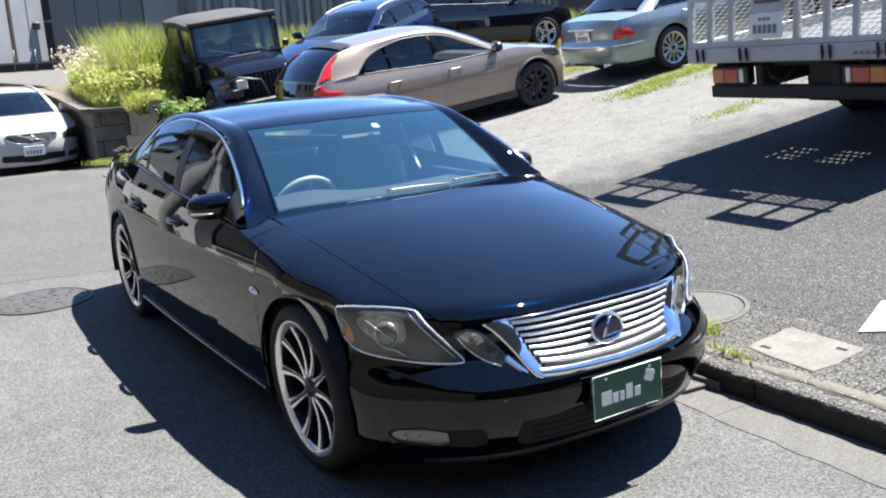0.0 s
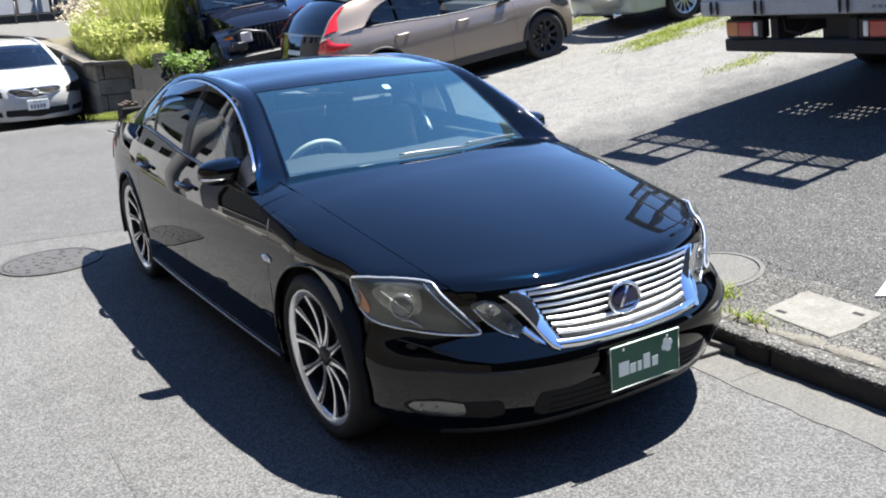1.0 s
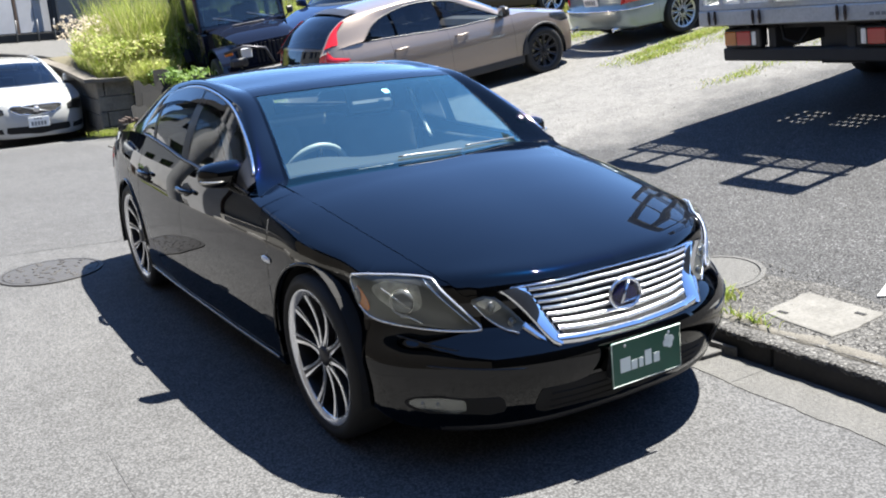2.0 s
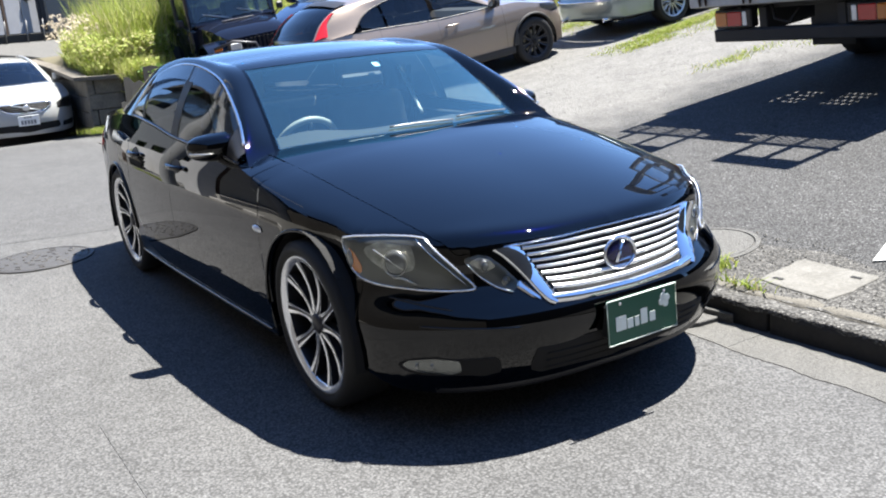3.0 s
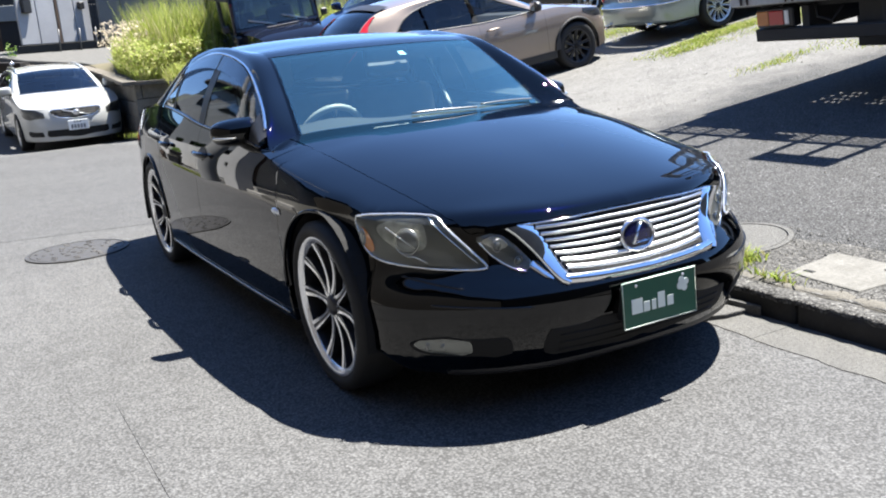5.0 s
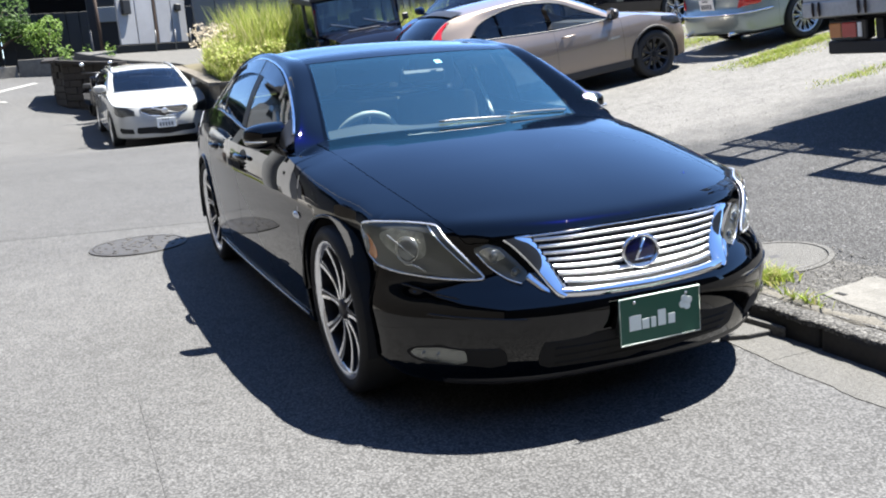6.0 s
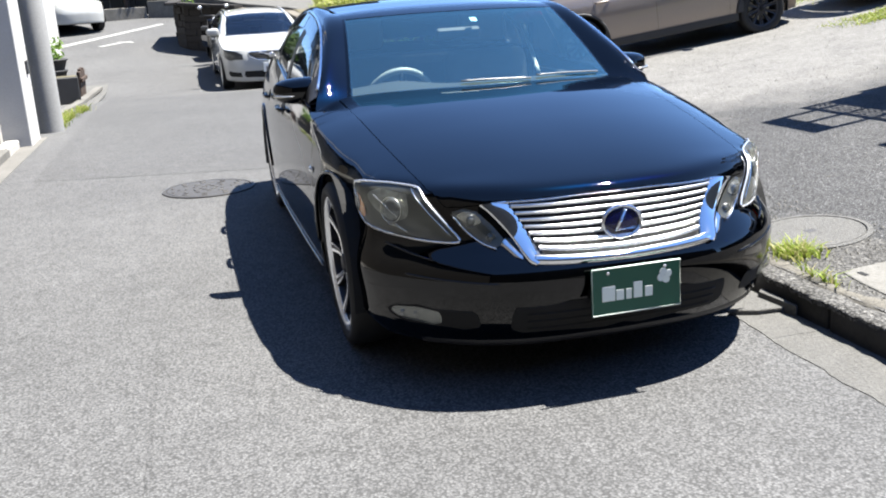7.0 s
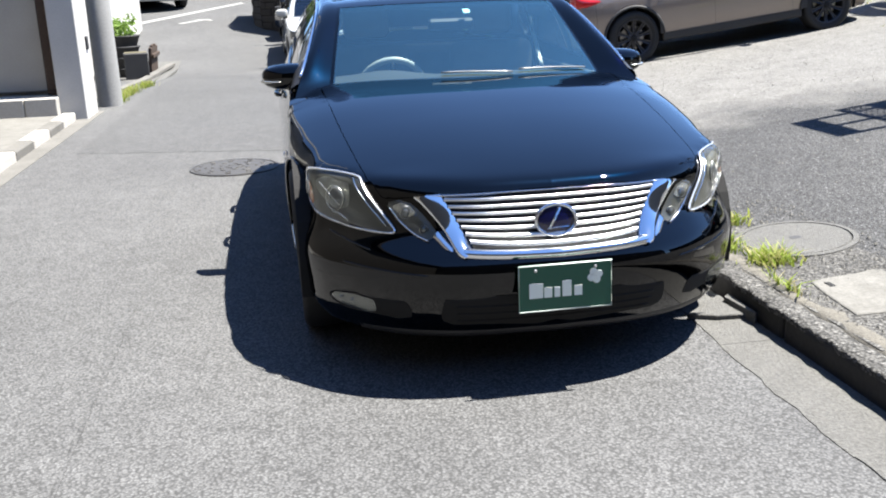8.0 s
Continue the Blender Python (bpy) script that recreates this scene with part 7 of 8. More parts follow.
# ---------------------------------------------------------------- walls, bank and houses behind
def wall_run(name, line, thick, mat, cap, label, course=0.24, length=0.5, seed=2, skew=0.0, cap_label="concrete coping", category="wall"):
    """A wall of separate blocks along a line of (x, y, foot, top), with a coping."""
    rng = random.Random(seed)
    wall = tagged(new(name), label, category, kind="structure")
    pts = [Vector(p[:2]) for p in line]
    for i in range(len(line) - 1):
        a, b = pts[i], pts[i + 1]
        d = (b - a).normalized()
        n = Vector((d.y, -d.x))
        ln = (b - a).length
        z0, z1 = min(line[i][2], line[i + 1][2]), max(line[i][2], line[i + 1][2])
        t0, t1 = line[i][3], line[i + 1][3]
        ang = math.degrees(math.atan2(d.y, d.x))
        z, rowi = z0 - 0.05, 0
        while z < max(t0, t1) - 0.02:
            k = -0.5 * length * (rowi % 2)
            while k < ln:
                u0, u1 = max(0, k + 0.006), min(ln, k + length - 0.006)
                top = min(z + course - 0.008, t0 + (t1 - t0) * ((u0 + u1) / 2 / ln))
                if u1 - u0 > 0.05 and top - z > 0.03:
                    out = rng.uniform(-skew, skew)
                    boxed("block", (u0, -thick, z), (u1, out, top), mat, wall, bevel=0.012, m=pose(a.x, a.y, 0, 0, 0, ang))
                k += length
            z += course
            rowi += 1
        boxed("backing", (0, -thick - 0.06, z0 - 0.1), (ln, -0.03, min(t0, t1) - 0.02), M["inner"], wall, bevel=0.0, m=pose(a.x, a.y, 0, 0, 0, ang))
        if cap:
            bm = bmesh.new()
            h = 0.06
            q = [(a.x, a.y, t0), (b.x, b.y, t1)]
            vs = []
            for (x, y, z) in q:
                for o, dz in ((0.05, 0), (0.05, h), (-thick - 0.02, h), (-thick - 0.02, 0)):
                    vs.append(bm.verts.new((x + n.x * o, y + n.y * o, z + dz)))
            for k in range(4):
                bm.faces.new((vs[k], vs[(k + 1) % 4], vs[4 + (k + 1) % 4], vs[4 + k]))
            bm.faces.new(vs[:4][::-1])
            bm.faces.new(vs[4:])
            bmesh.ops.recalc_face_normals(bm, faces=bm.faces)
            part("coping", bm, cap, wall, cap_label)
    return wall


wall_run("wall_retaining", [(2.35, 11.55, 0.1, 0.80), (1.66, 11.68, 0.05, 0.81), (1.10, 11.80, -0.15, 0.82), (1.20, 14.4, -0.2, 0.95), (1.17, 16.9, 0.0, 1.10), (0.10, 17.6, 0.1, 1.22)], 0.16, M["block"], M["capstone"], "stained concrete block retaining wall with a brownish coping", 0.26, 0.9, 2, 0.008)
wall_run("wall_stone", [(0.10, 17.6, 0.1, 1.28), (-0.55, 18.4, 0.25, 1.34), (-1.20, 19.2, 0.46, 1.42), (-1.42, 20.0, 0.5, 1.42), (-1.25, 22.0, 0.6, 1.5)], 0.2, M["stone"], M["stone"], "dark rough stone retaining wall at the bend", 0.16, 0.42, 5, 0.02, "dark stone coping")


def bank_z(x, y):
    """The planted bank behind the retaining wall."""
    x, y = np.asarray(x, float), np.asarray(y, float)
    t = np.clip((y - 11.7) / 6.5, 0, 1)
    return 0.78 + 0.50 * t**0.9 + 0.16 * np.exp(-(((x - 2.0) / 0.9) ** 2) - ((y - 12.2) / 1.3) ** 2) + 0.03 * np.sin(3 * x) * np.cos(2.1 * y)


# bank: a sheet between the wall's line and the yard
rows = []
for y in np.linspace(11.66, 18.6, 34):
    left = float(np.interp(y, [11.6, 11.78, 11.85, 14.4, 16.9, 17.6, 18.7], [1.9, 1.3, 1.15, 1.25, 1.2, 0.2, -0.7]))
    right = float(np.interp(y, [11.5, 13, 14, 19], [2.45, 2.6, 3.2, 3.2]))
    rows.append([(x, y, float(bank_z(x, y)) - 0.02) for x in np.linspace(left, right, 20)])
tagged(link_mesh("bank", np.array(rows).reshape(-1, 3), grid_faces(34, 20, flip=True), M["earth"]), "dry earth bank behind the wall", "bank", kind="structure")
r0 = [(x, y, z) for row in rows for x, y, z in row[-1:]]
tagged(link_mesh("bank_side", [p for x, y, z in r0 for p in ((x, y, z), (x + 0.12, y, 0.2))], grid_faces(34, 2, flip=True), M["earth"]), "earth side of the bank", "bank", kind="structure")
slab("terrace", [(1.1, 16.98), (1.9, 15.9), (2.4, 18.9), (-0.9, 18.9), (0.05, 17.72)], 0.85, 1.235, M["gutterstone"], "sloping grey concrete terrace in front of the doors", "terrace", zf=lambda x, y: 0.205 * (y - 17.0), bevel=0.02)

def bank_left(y):
    return np.interp(y, [11.6, 11.8, 11.95, 14.0, 16.4], [1.9, 1.3, 1.18, 1.28, 1.7])


def bank_right(y):
    return np.interp(y, [11.5, 13, 14, 19], [2.4, 2.6, 3.15, 3.15])


pts = scatter(34000, 0.5, 3.15, 11.7, 16.5, bank_z, 11, lambda x, y, r: (x > bank_left(y)) & (x < bank_right(y)) & (r.uniform(0, 1, len(x)) < 0.55 + 0.45 * np.clip((y - 11.8) / 1.2, 0, 1)))
blades("low_weeds", pts, 0.30, 0.008, M["weed"], "sunlit yellow-green weeds covering the bank", 5, 0.7, "weeds")
pts = scatter(9000, 0.6, 3.15, 11.9, 16.0, bank_z, 18, lambda x, y, r: (x > bank_left(y) + 0.1) & (x < bank_right(y)) & (r.uniform(0, 1, len(x)) < 0.25 + 0.75 * np.clip((x - 1.3) / 1.0, 0, 1)))
blades("tall_weeds", pts, 0.72, 0.011, M["weed"], "tall leaning weeds on the bank", 19, 0.5, "weeds")
pts = scatter(900, 0.7, 3.0, 12.2, 15.4, bank_z, 12, lambda x, y, r: x > bank_left(y))
blades("weed_stalks", pts, 0.85, 0.007, M["weed"], "thin upright weed stalks", 6, 0.2, "weeds")
rng = np.random.RandomState(8)
v, f = [], []
for x, y, z in scatter(150, 1.2, 2.0, 12.8, 15.4, bank_z, 13):
    leaf_cloud(v, f, (x, y, z + rng.uniform(0.5, 0.92)), (0.05, 0.05, 0.05), 6, 0.028, rng)
tagged(link_mesh("seed_heads", v, f, M["weedflower"], smooth=False), "pale pinkish seed heads over the weeds", "weeds", kind="stuff")
v, f = [], []
for x, y, z in scatter(90, 1.80, 2.6, 9.8, 11.0, lambda x, y: 0.55 + 0 * x, 14):
    leaf_cloud(v, f, (x, y, z + rng.uniform(0, 0.35)), (0.13, 0.13, 0.12), 26, 0.045, rng)
tagged(link_mesh("ivy_bush", v, f, M["leafbright"], smooth=False), "bright leafy bush beside the jeep", "bush", kind="stuff")
pts = scatter(9000, 3.2, 14.5, 13.6, 17.0, lot_z, 15, lambda x, y, r: r.uniform(0, 1, len(x)) < 0.9)
blades("back_weeds", pts, 0.95, 0.012, M["weed"], "tall weeds along the back fence", 7, 0.4, "weeds")

rng = np.random.RandomState(28)
v, f = [], []
for x, y, z in scatter(1700, 0.7, 3.2, 11.7, 15.8, bank_z, 23, lambda x, y, r: (x > bank_left(y) + 0.05) & (x < bank_right(y) + 0.1)):
    leaf_cloud(v, f, (x, y, z + rng.uniform(0.05, 0.55)), (0.13, 0.13, 0.10), 26, 0.032, rng)
tagged(link_mesh("leafy_weeds", v, f, M["weed"], smooth=False), "leafy yellow-green weeds crowding the bank", "weeds", kind="stuff")
def fore_z(x, y):
    return np.maximum(lot_z(x, y), 0.45)


pts = scatter(4200, 1.7, 2.16, 10.7, 11.6, fore_z, 61, lambda x, y, r: (y > 11.2 - 0.75 * (x - 1.7)) & (r.uniform(0, 1, len(x)) < 0.8))
blades("fore_weeds", pts, 0.70, 0.009, M["weed"], "tall sunlit weeds beside the jeep", 62, 0.4, "weeds")
rng = np.random.RandomState(63)
v, f = [], []
for x, y, z in pts[::24]:
    leaf_cloud(v, f, (x, y, z + rng.uniform(0.1, 0.6)), (0.12, 0.12, 0.10), 22, 0.034, rng)
tagged(link_mesh("fore_leaves", v, f, M["weed"], smooth=False), "leafy weeds beside the jeep", "weeds", kind="stuff")
pts = scatter(3600, 1.8, 3.1, 12.0, 15.2, bank_z, 64, lambda x, y, r: x > bank_left(y) + 0.2)
blades("high_weeds", pts, 1.30, 0.010, M["weed"], "tallest seeding weeds on the bank", 65, 0.35, "weeds")

# dark boards leaning at the corner of the yard
boards = thing("board_stack", "dark weathered boards leaning at the corner of the yard", "boards")
brd = random.Random(12)
for i, (x, y, a, w, h) in enumerate(((1.95, 9.78, 20, 0.85, 1.02), (1.52, 9.74, 24, 0.62, 0.90), (1.72, 9.58, 24, 0.95, 0.70), (1.30, 9.50, 27, 0.42, 0.58), (1.52, 9.44, 30, 0.50, 0.40))):
    # each board has a broken upper edge and a slight twist
    n = 9
    ridge = [h * (1 + 0.09 * brd.uniform(-1, 1) - 0.10 * k / n) for k in range(n)]
    bm = bmesh.new()
    rows = []
    for d in (-0.014, 0.014):
        rows.append(([bm.verts.new((-w / 2 + w * k / (n - 1), d, 0)) for k in range(n)], [bm.verts.new((-w / 2 + w * k / (n - 1), d + 0.03 * math.sin(2.2 * k / n), ridge[k])) for k in range(n)]))
    (l0, t0), (l1, t1) = rows
    for k in range(n - 1):
        bm.faces.new((l0[k], l0[k + 1], t0[k + 1], t0[k]))
        bm.faces.new((l1[k + 1], l1[k], t1[k], t1[k + 1]))
        bm.faces.new((t0[k], t0[k + 1], t1[k + 1], t1[k]))
        bm.faces.new((l0[k + 1], l0[k], l1[k], l1[k + 1]))
    for k in (0, n - 1):
        bm.faces.new((l0[k], t0[k], t1[k], l1[k]))
    bmesh.ops.recalc_face_normals(bm, faces=bm.faces)
    bm.transform(pose(x, y, 0.02, -a, brd.uniform(-9, 9), -14 + 5 * i))
    part("board", bm, M["tarboard"], boards)
pile = thing("scrap_crate", "dark low crate of scrap beside the wall", "crate")
boxed("crate", (0.92, 9.5, 0.0), (1.22, 9.85, 0.30), M["tarboard"], pile, bevel=0.02)
for i in range(5):
    boxed("scrap", (0.93 + 0.05 * i, 9.53, 0.30), (0.97 + 0.05 * i, 9.81, 0.34 + 0.02 * (i % 3)), M["rust"], pile, bevel=0.006)

# wall of the house at the back: grey boards, white doors, a fence of slats
facade = tagged(new("wall_house"), "grey boarded house wall behind the bank", "wall", kind="structure")
for i in range(4):
    boxed("board_panel", (1.98 + 0.52 * i, 19.0, 1.2), (2.485 + 0.52 * i, 19.12, 3.24), M["siding"], facade, bevel=0.004)
boxed("board_panel", (4.08, 18.98, 1.0), (4.9, 19.1, 3.24), M["palesiding"], facade, bevel=0.004)
boxed("backing", (1.99, 19.14, 0.8), (16, 19.3, 3.25), M["siding"], facade, bevel=0.0)
fence = tagged(new("slat_fence"), "tall grey-green slatted fence behind the yard", "fence", kind="structure")
for i in range(52):
    x = 4.95 + 0.22 * i
    boxed("slat", (x, 18.2 + 0.02 * (i % 2), 0.4), (x + 0.17 - 0.04 * (i % 3), 18.25 + 0.02 * (i % 2), 3.3), M["palesiding"] if i % 3 else M["siding"], fence, bevel=0.004)
doors = tagged(new("door_pair"), "white panelled doors in the house wall", "door", kind="structure")
# the leaves are turned 30 degrees so that they catch the sun
doors.matrix_world = pose(1.0, 18.9, 0, 0, 0, 30) @ pose(-1.0, -18.95, 0)
for x0, x1 in ((0.02, 0.50), (0.52, 1.0), (1.10, 1.52), (1.54, 1.96)):
    boxed("door_leaf", (x0, 18.96, 1.72), (x1, 19.02, 3.22), M["doorwhite"], doors, bevel=0.008)
boxed("door_post", (1.01, 18.95, 1.5), (1.09, 19.06, 3.24), M["brown"], doors, bevel=0.01)
boxed("wall_vent", (0.12, 18.85, 2.40), (0.34, 18.96, 2.75), M["plastic"], doors, bevel=0.02)
for x in (1.62,):
    boxed("wall_lamp", (x, 18.86, 2.45), (x + 0.16, 18.96, 2.62), M["plastic"], doors, bevel=0.02)
step = tagged(new("house_step"), "dark step under the doors", "step", kind="structure")
boxed("step_block", (0.02, 18.4, 1.30), (2.0, 18.94, 1.70), M["board"], step)
for x in (0.9, 1.35, 1.7):
    tubed("rail_post", [(x, 18.35, 1.40), (x + 0.03, 18.35, 2.0)], 0.018, M["steel"], step)
left = tagged(new("wall_house_left"), "shaded house front with a window and posts", "wall", kind="structure")
boxed("plinth", (-0.35, 21.0, 1.0), (0.6, 21.15, 1.9), M["board"], left)
boxed("wall_sheet", (-0.12, 20.94, 2.35), (0.5, 20.99, 2.72), M["palesiding"], left)
boxed("wall_panel", (-0.35, 21.0, 1.9), (0.6, 21.1, 3.1), M["board"], left)
tubed("post", [(-0.25, 18.9, 1.3), (-0.28, 18.9, 3.2)], 0.04, M["brown"], left)
tubed("post", [(-0.45, 18.95, 1.3), (-0.47, 18.95, 2.1)], 0.025, M["steel"], left)

# scooter between wagon and wall
sc = thing("scooter", "small dark scooter with pale mirrors parked by the stone wall", "scooter", pose(-0.62, 17.3, float(road_z(17.3)), 0, 0, 10))
for y in (-0.55, 0.55):
    part("tyre", lathe([(-0.04, 0.15), (-0.05, 0.2), (0.0, 0.225), (0.05, 0.2), (0.04, 0.15)], 24), M["rubber"], sc, smooth=True).location = (0, y, 0.225)
boxed("body", (-0.15, -0.1, 0.3), (0.15, 0.7, 0.68), M["blackcar"], sc, bevel=0.1, seg=3)
boxed("leg_shield", (-0.2, -0.5, 0.3), (0.2, -0.38, 0.95), M["blackcar"], sc, bevel=0.05, seg=2)
boxed("seat", (-0.14, 0.0, 0.68), (0.14, 0.65, 0.78), M["matt"], sc, bevel=0.04, seg=2)
tubed("handlebar", [(-0.32, -0.3, 1.02), (0, -0.42, 1.0), (0.32, -0.3, 1.02)], 0.02, M["plastic"], sc)
for sd in (1, -1):
    part("mirror", ellipsoid(bmesh.new(), (sd * 0.3, -0.33, 1.2), (0.05, 0.02, 0.04)), M["satin"], sc, smooth=True)
    tubed("mirror_arm", [(sd * 0.25, -0.33, 1.02), (sd * 0.29, -0.33, 1.18)], 0.008, M["plastic"], sc)
part("headlamp", ellipsoid(bmesh.new(), (0, -0.5, 0.9), (0.1, 0.06, 0.09)), M["clear"], sc, smooth=True)

# ---------------------------------------------------------------- the road's far end
zf = lambda y: float(road_z(y))  # noqa: E731
slab("road_line", [(-4.6, 20.6), (-1.75, 24.9), (-1.85, 25.15), (-4.75, 20.9)], 0.004, 0.010, M["fadedpaint"], "faded white painted line across the side road", "marking", zf=lambda x, y: road_z(y))
slab("road_arrow", [(-3.3, 20.7), (-2.75, 21.3), (-2.5, 21.1), (-2.6, 21.45), (-3.0, 21.55), (-2.9, 21.4), (-3.4, 20.85)], 0.004, 0.010, M["fadedpaint"], "worn white mark on the road", "marking", zf=lambda x, y: road_z(y))
far = tagged(new("wall_far"), "low concrete wall across the side road", "wall", kind="structure")
for x0, y0, x1, y1, mt in ((-9.0, 25.2, -2.25, 27.0, "block"), (-2.22, 27.0, 0.3, 25.9, "paleconcrete"), (0.3, 25.9, 4.0, 25.5, "block")):
    ln, an = math.hypot(x1 - x0, y1 - y0), math.degrees(math.atan2(y1 - y0, x1 - x0))
    boxed("wall_piece", (0, 0, 0), (ln, 0.2, 0.62), M[mt], far, bevel=0.015, m=pose(x0, y0, zf(y0) - 0.1, 0, 0, an))
back = tagged(new("wall_shaded"), "dark shaded fence behind the low wall", "fence", kind="structure")
for i in range(34):
    boxed("slat", (-9.0 + 0.4 * i, 28.2, 1.0), (-8.62 + 0.4 * i, 28.26, 3.0), M["board"], back, bevel=0.01)
house = thing("far_house", "house with a faded green roof behind the bend", "house")
boxed("wall", (-12, 30, 1.0), (-3.2, 36, 4.0), M["siding"], house, bevel=0.0)
boxed("roof", (-12.4, 29.4, 3.55), (-2.9, 36.4, 3.8), M["roofgreen"], house, bevel=0.03)
boxed("wall", (-2.6, 31, 1.0), (6, 37, 6.5), M["stone"], house, bevel=0.0)
boxed("window", (-1.6, 30.96, 2.6), (0.2, 31.02, 3.8), M["privacy"], house, bevel=0.01)
tree("garden_tree", -2.9, 27.6, 1.0, 1.0, [((0, 0, 1.6), (0.9, 0.6, 0.6)), ((-0.9, 0.1, 1.5), (0.7, 0.5, 0.5)), ((0.5, -0.2, 2.1), (0.8, 0.6, 0.6)), ((-0.4, 0.2, 2.3), (0.8, 0.6, 0.6)), ((1.1, 0, 1.4), (0.5, 0.4, 0.4))], M["leaf"], "leafy green garden tree over the far wall", 0.075, 420, 4)
tree("garden_shrub", -1.35, 27.3, 1.2, 0.4, [((0, 0, 0.8), (0.5, 0.4, 0.4)), ((0.2, 0, 1.3), (0.4, 0.35, 0.4)), ((-0.3, 0, 1.2), (0.35, 0.3, 0.3))], M["leafbright"], "bright sunlit shrub behind the far wall", 0.06, 300, 6)
v, f = [], []
for a in (0.02, 0.05, 0.08, 0.11, 0.14, 0.42, 0.46, 0.74, 0.78):
    leaf_cloud(v, f, (-1.15 + 1.3 * a, 19.7 - 2.4 * a + 0.3, 1.55 + 0.12 * rng.uniform(0, 1)), (0.12, 0.12, 0.20), 26, 0.04, rng)
tagged(link_mesh("wall_top_plants", v, f, M["leafbright"], smooth=False), "green plants growing over the stone wall", "plants", kind="stuff")

# ---------------------------------------------------------------- the house beside the road
gate_wall = tagged(new("wall_gate_pillar"), "white rendered gate pillar", "wall", kind="structure")
boxed("pillar", (-3.37, 5.9, -0.05), (-3.07, 6.55, 4.5), M["whitewall"], gate_wall, bevel=0.01)
boxed("letter_box", (-3.075, 6.3, 0.75), (-3.05, 6.40, 0.90), M["plastic"], gate_wall, bevel=0.006)
gate = tagged(new("door_gate"), "grey metal house door with a bright handle", "door", kind="structure")
boxed("door_leaf", (-4.38, 6.30, 0.30), (-3.51, 6.35, 3.2), M["gatepanel"], gate, bevel=0.006)
boxed("door_leaf", (-5.21, 6.30, 0.30), (-4.40, 6.35, 3.2), M["gatepanel"], gate, bevel=0.006)
boxed("door_post", (-3.50, 6.05, 0.28), (-3.375, 6.36, 3.4), M["brown"], gate, bevel=0.008)
h = boxed("door_handle", (-4.36, 6.22, 1.02), (-4.18, 6.25, 1.05), M["satin"], gate, bevel=0.01)
boxed("handle_plate", (-4.36, 6.26, 0.92), (-4.31, 6.30, 1.12), M["satin"], h, bevel=0.006)
boxed("door_hinge", (-3.41, 6.02, 0.40), (-3.378, 6.05, 0.50), M["plastic"], gate, bevel=0.004)
boxed("wall_behind", (-9, 6.4, 0), (-3.49, 6.6, 4.5), M["whitewall"], gate, bevel=0.0)
porch = tagged(new("porch_step"), "cream tiled porch step", "step", kind="structure")
for i in range(5):
    boxed("tile_block", (-5.10 + 0.35 * i + 0.004, 5.75, 0.06), (-4.75 + 0.35 * i - 0.004, 6.24, 0.27), M["tile"], porch, bevel=0.008)
slab("house_apron", [(-9, 0.0), (-3.32, 0.0), (-3.34, 5.95), (-9, 6.3)], -0.02, 0.075, M["paleconcrete"], "pale concrete forecourt beside the road", "forecourt")
side_kerb = tagged(new("kerb_house"), "low kerb stones along the forecourt", "kerb", kind="structure")
for i in range(9):
    boxed("kerb_stone", (-3.335, 0.0 + 0.65 * i + 0.006, -0.05), (-3.19, 0.65 + 0.65 * i - 0.006, 0.092), M["tile"] if i % 2 == 0 else M["concrete"], side_kerb, bevel=0.015)
slab("gutter_house", [(-3.19, -1.0), (-3.06, -1.0), (-3.0, 6.6), (-3.19, 6.6)], -0.01, 0.006, M["concrete"], "pale concrete gutter along the forecourt", "gutter")
pole = thing("utility_pole", "grey concrete utility pole at the roadside", "pole", Matrix.Translation((-3.02, 7.15, 0)))
part("shaft", lathe([(-0.1, 0.150), (0.0, 0.150), (9, 0.11), (9, 0.0)], 28, "Z"), M["pole"], pole, smooth=True)
part("step_bolt", lathe([(0, 0.01), (0.12, 0.01), (0.12, 0.0)], 8, "Z"), M["steel"], pole).matrix_local = pose(0, -0.14, 1.9, 90)
planter = thing("planter_box", "black square planter box at the roadside", "planter", pose(-3.30, 11.8, zf(11.8) + 0.004, 0, 0, 8))
boxed("box", (-0.2, -0.2, 0), (0.2, 0.2, 0.46), M["matt"], planter, bevel=0.015)
boxed("soil", (-0.185, -0.185, 0.44), (0.185, 0.185, 0.465), M["earth"], planter, bevel=0.0)
pots = thing("pot_stack", "stack of black plastic plant pots", "pots", Matrix.Translation((-3.62, 12.7, zf(12.7) + 0.004)))
for i in range(4):
    part("pot", lathe([(0, 0.22), (0.17, 0.28), (0.175, 0.30), (0.20, 0.30), (0.2, 0.27), (0.05, 0.2)], 24, "Z"), M["matt"], pots, smooth=True).location = (0.02 * (i % 2), 0, 0.19 * i)
v, f = [], []
rngp = np.random.RandomState(77)
for i in range(12):
    leaf_cloud(v, f, (rngp.uniform(-0.2, 0.2), rngp.uniform(-0.2, 0.2), 0.80 + rngp.uniform(0, 0.32)), (0.13, 0.13, 0.11), 26, 0.05, rngp)
link_mesh("plant", v, f, M["leafbright"], pots, "green leafy plant in the top pot", smooth=False)
screen = thing("wood_screen", "brown weathered wooden screen beside the pots", "screen", pose(-3.22, 13.3, zf(13.3) + 0.0, 0, 4, 0))
for i in range(5):
    boxed("plank", (-0.03, -0.45 + 0.19 * i, 0), (0.03, -0.28 + 0.19 * i, 0.55 + 0.04 * (i % 2)), M["brown"], screen, bevel=0.01)
boxed("rail", (0.03, -0.45, 0.36), (0.07, 0.5, 0.44), M["brown"], screen, bevel=0.01)
verge_y = np.linspace(7.4, 15.5, 18)
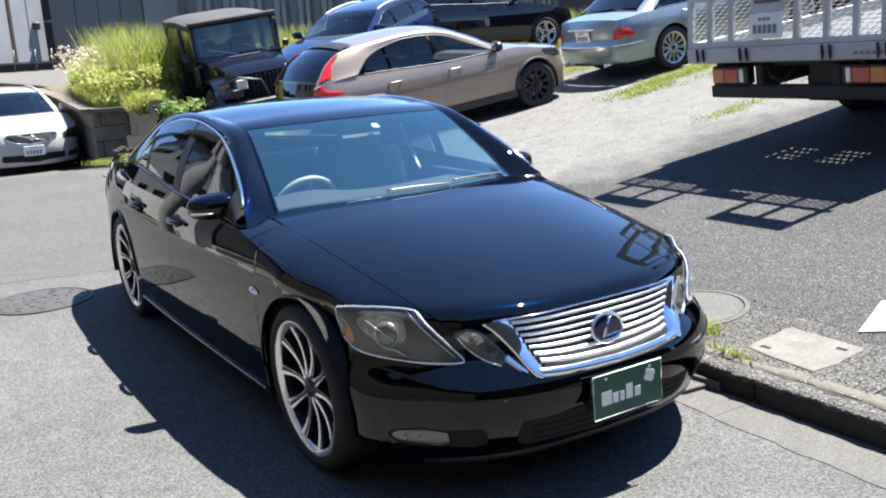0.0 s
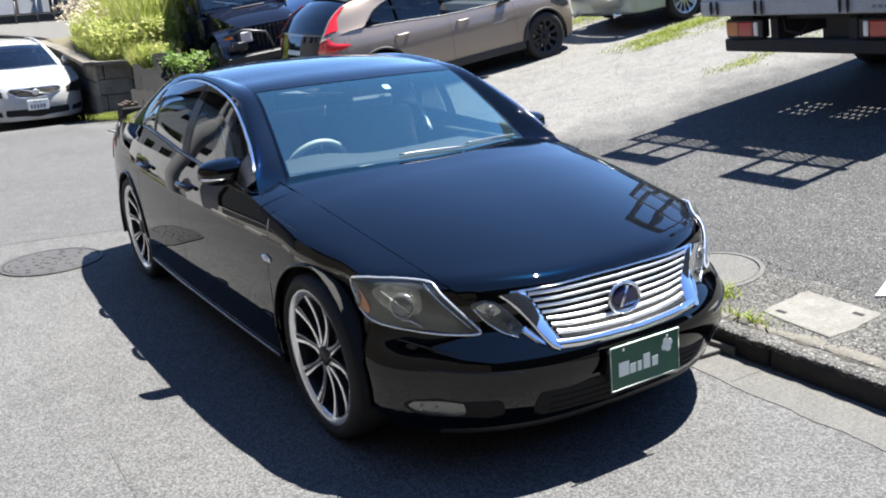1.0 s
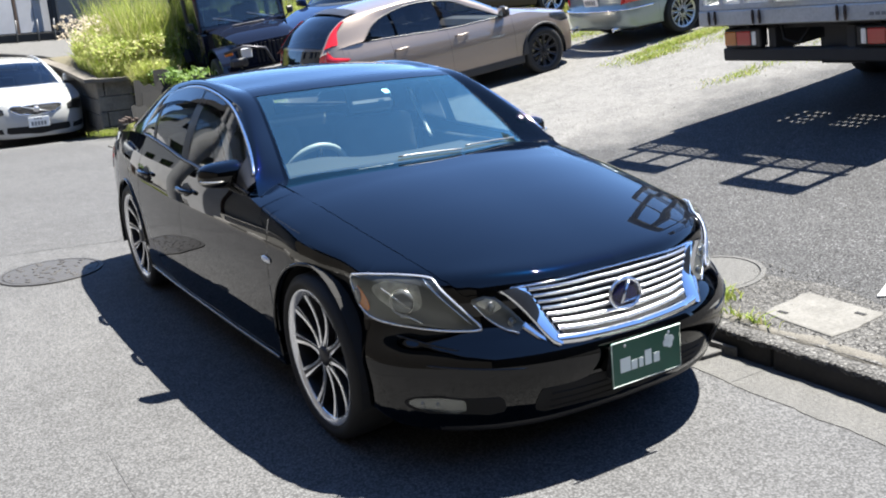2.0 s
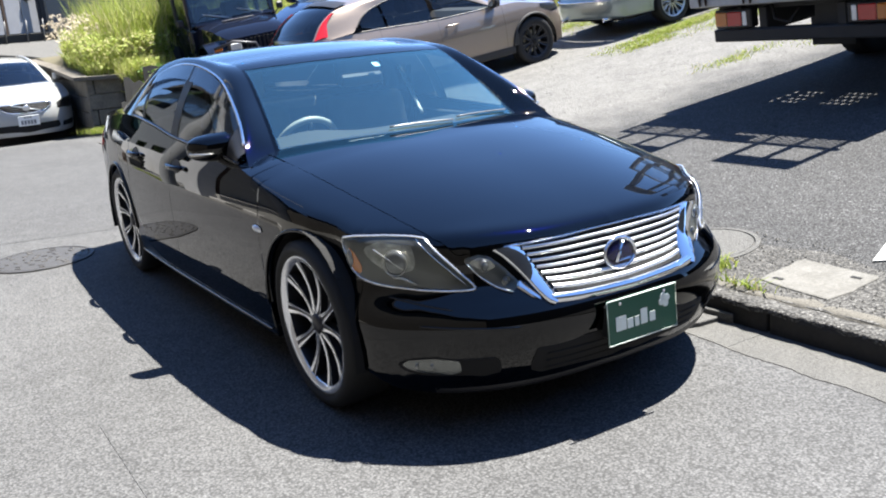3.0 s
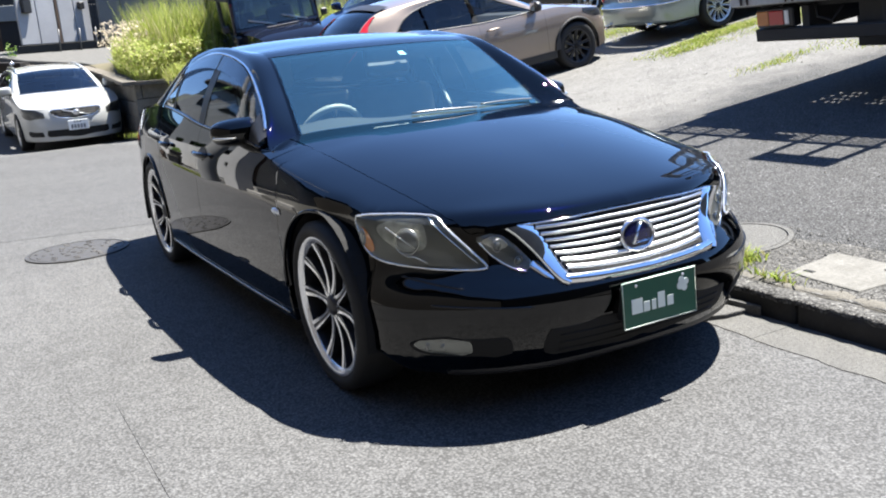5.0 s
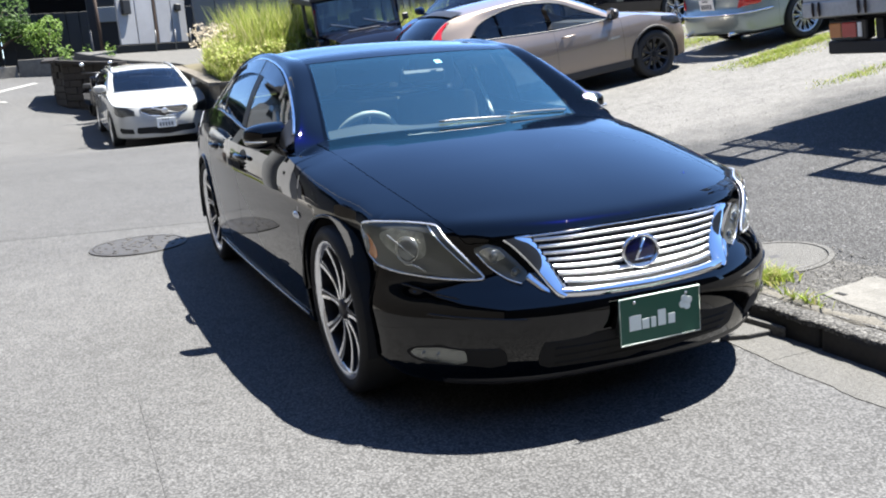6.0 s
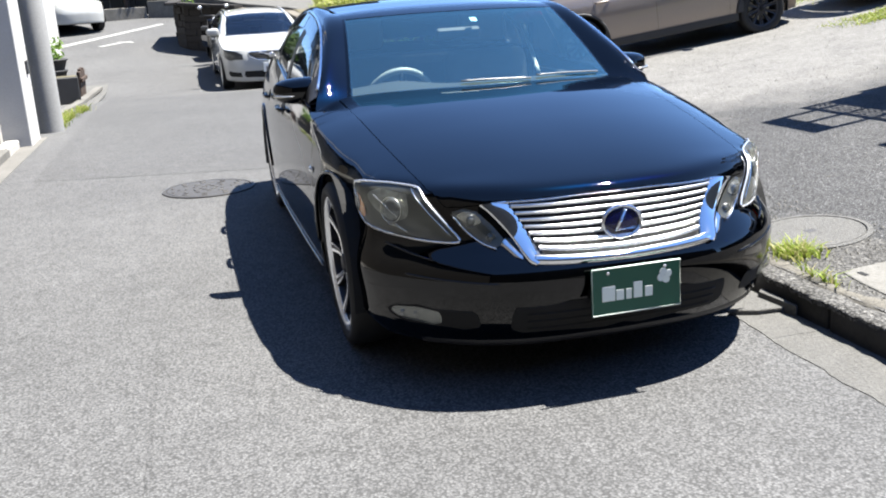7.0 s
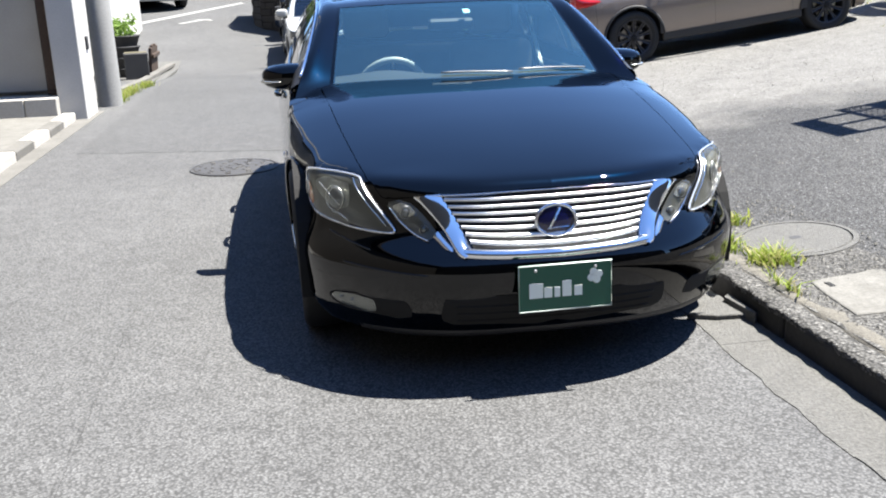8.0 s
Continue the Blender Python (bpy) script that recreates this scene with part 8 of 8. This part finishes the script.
slab("verge", [(-4.2, float(y)) for y in verge_y[::-1]] + [(float(np.interp(y, [7.4, 10.5, 15.5], [-3.0, -2.8, -2.9])), float(y)) for y in verge_y], -0.03, 0.006, M["gutterstone"], "dusty concrete verge", "verge", zf=lambda x, y: road_z(y))
slab("verge_kerb", [(-3.35, 7.6), (-3.22, 7.6), (-3.0, 11.0), (-2.98, 15), (-3.12, 15), (-3.14, 11.0)], 0.0, 0.05, M["concrete"], "low broken kerb along the verge", "kerb", zf=lambda x, y: road_z(y))
wall_n = tagged(new("wall_neighbour"), "white garden wall and unseen house blocks beside the road", "wall", kind="structure")
boxed("garden_wall", (-4.6, 7.3, -0.1), (-4.2, 20, 1.6), M["whitewall"], wall_n, bevel=0.01)
# houses out of view, sized and placed to block sky and fill reflections
boxed("unseen_house_block", (-14, -16, -0.1), (-6.6, 5.5, 6.4), M["brownwall"], wall_n, bevel=0.02)
boxed("unseen_house_block", (-13, 7.6, -0.1), (-5.4, 24.0, 6.2), M["siding"], wall_n, bevel=0.02)
boxed("roof_edge", (-13.4, 7.2, 6.2), (-4.8, 24.4, 6.55), M["stone"], wall_n, bevel=0.02)
for y in (9.0, 12.6, 16.2, 19.8):
    for z in (0.9, 3.7):
        boxed("window", (-5.42, y, z), (-5.36, y + 2.0, z + 1.4), M["privacy"], wall_n, bevel=0.01)
boxed("eaves", (-14.5, -16.5, 6.4), (-6.0, 6.0, 6.65), M["stone"], wall_n, bevel=0.02)

# unseen blocks behind the camera and beyond the yard, added to cut sky light
wall_s = tagged(new("wall_unseen"), "unseen brown blocks added to cut sky light and darken reflections", "wall", kind="structure")
boxed("unseen_house_block", (-6.5, -19, -0.1), (16.0, -11.5, 6.6), M["brownwall"], wall_s, bevel=0.02)
boxed("unseen_house_block", (19.5, -12, 0.5), (26.0, 27.0, 5.4), M["brownwall"], wall_s, bevel=0.02)
for y in (-10, -6, -2, 2, 6, 10, 14, 18, 22):
    boxed("window", (19.44, y, 3.0), (19.52, y + 1.8, 4.4), M["privacy"], wall_s, bevel=0.01)

# ---------------------------------------------------------------- small growth and grit
near = np.vstack([tuft(1.22, -1.50, 0.09, 0.10, 420, 21, lot_z), tuft(1.14, -1.2, 0.05, 0.12, 160, 22, lot_z), tuft(1.32, -0.85, 0.10, 0.08, 160, 23, lot_z), tuft(1.10, -1.85, 0.02, 0.12, 50, 24, lot_z)])
blades("kerb_weeds", near, 0.070, 0.005, M["grass"], "small green weeds growing behind the kerb", 9, 1.4, "weeds")
yard = np.vstack([tuft(8.3, 5.25, 1.4, 0.22, 900, 31, lot_z), tuft(7.1, 4.9, 0.5, 0.16, 160, 32, lot_z), tuft(9.0, 4.6, 1.2, 0.4, 400, 33, lot_z), tuft(8.5, 7.9, 1.6, 0.5, 500, 34, lot_z), tuft(7.2, 9.0, 2.5, 0.4, 500, 35, lot_z), tuft(3.9, 9.2, 1.2, 0.4, 300, 36, lot_z), tuft(7.8, 2.0, 1.0, 0.8, 300, 37, lot_z), tuft(6.2, 2.6, 0.5, 0.15, 60, 38, lot_z)])
blades("yard_grass", np.vstack([yard + (dx, dy, 0.0) for dx, dy in ((0, 0), (0.07, 0.04), (-0.06, 0.05), (0.03, -0.07), (0.11, 0.08), (-0.1, -0.05))]), 0.05, 0.005, M["grass"], "patchy yellow-green grass on the gravel yard", 10, 1.6, "grass")
vg = np.vstack([tuft(-2.98, 8.6, 0.10, 0.7, 500, 41, lambda x, y: road_z(y)), tuft(-2.88, 9.6, 0.10, 0.4, 350, 42, lambda x, y: road_z(y)), tuft(-2.95, 7.5, 0.08, 0.25, 100, 43, lambda x, y: road_z(y)), tuft(1.15, 11.2, 0.3, 0.35, 900, 44, lambda x, y: 0 * x)])
blades("verge_grass", vg, 0.09, 0.005, M["grass"], "thin grass along the verge", 12, 0.8, "grass")
rp = np.random.RandomState(17)
v, f = [], []
for x, y, z in np.vstack([scatter(2600, 1.2, 8.5, 1.6, 6.2, lot_z, 51), scatter(500, 1.1, 5.0, -2.6, 1.8, lot_z, 52), scatter(1500, 1.1, 1.75, -2.7, -0.5, lambda x, y: lot_z(x, y) + 0.006, 53)]):
    s = 0.003 + 0.010 * rp.uniform(0, 1) ** 3
    k = len(v)
    for d in ((1, 0, 0), (-0.5, 0.8, 0), (-0.5, -0.8, 0), (0, 0, 0.8)):
        v.append((x + s * d[0] * rp.uniform(0.7, 1.3), y + s * d[1] * rp.uniform(0.7, 1.3), z + s * d[2]))
    f += [(k, k + 1, k + 3), (k + 1, k + 2, k + 3), (k + 2, k, k + 3)]
tagged(link_mesh("loose_gravel", v, f, M["paleconcrete"], smooth=False), "loose pale gravel stones on the yard", "gravel", kind="stuff")
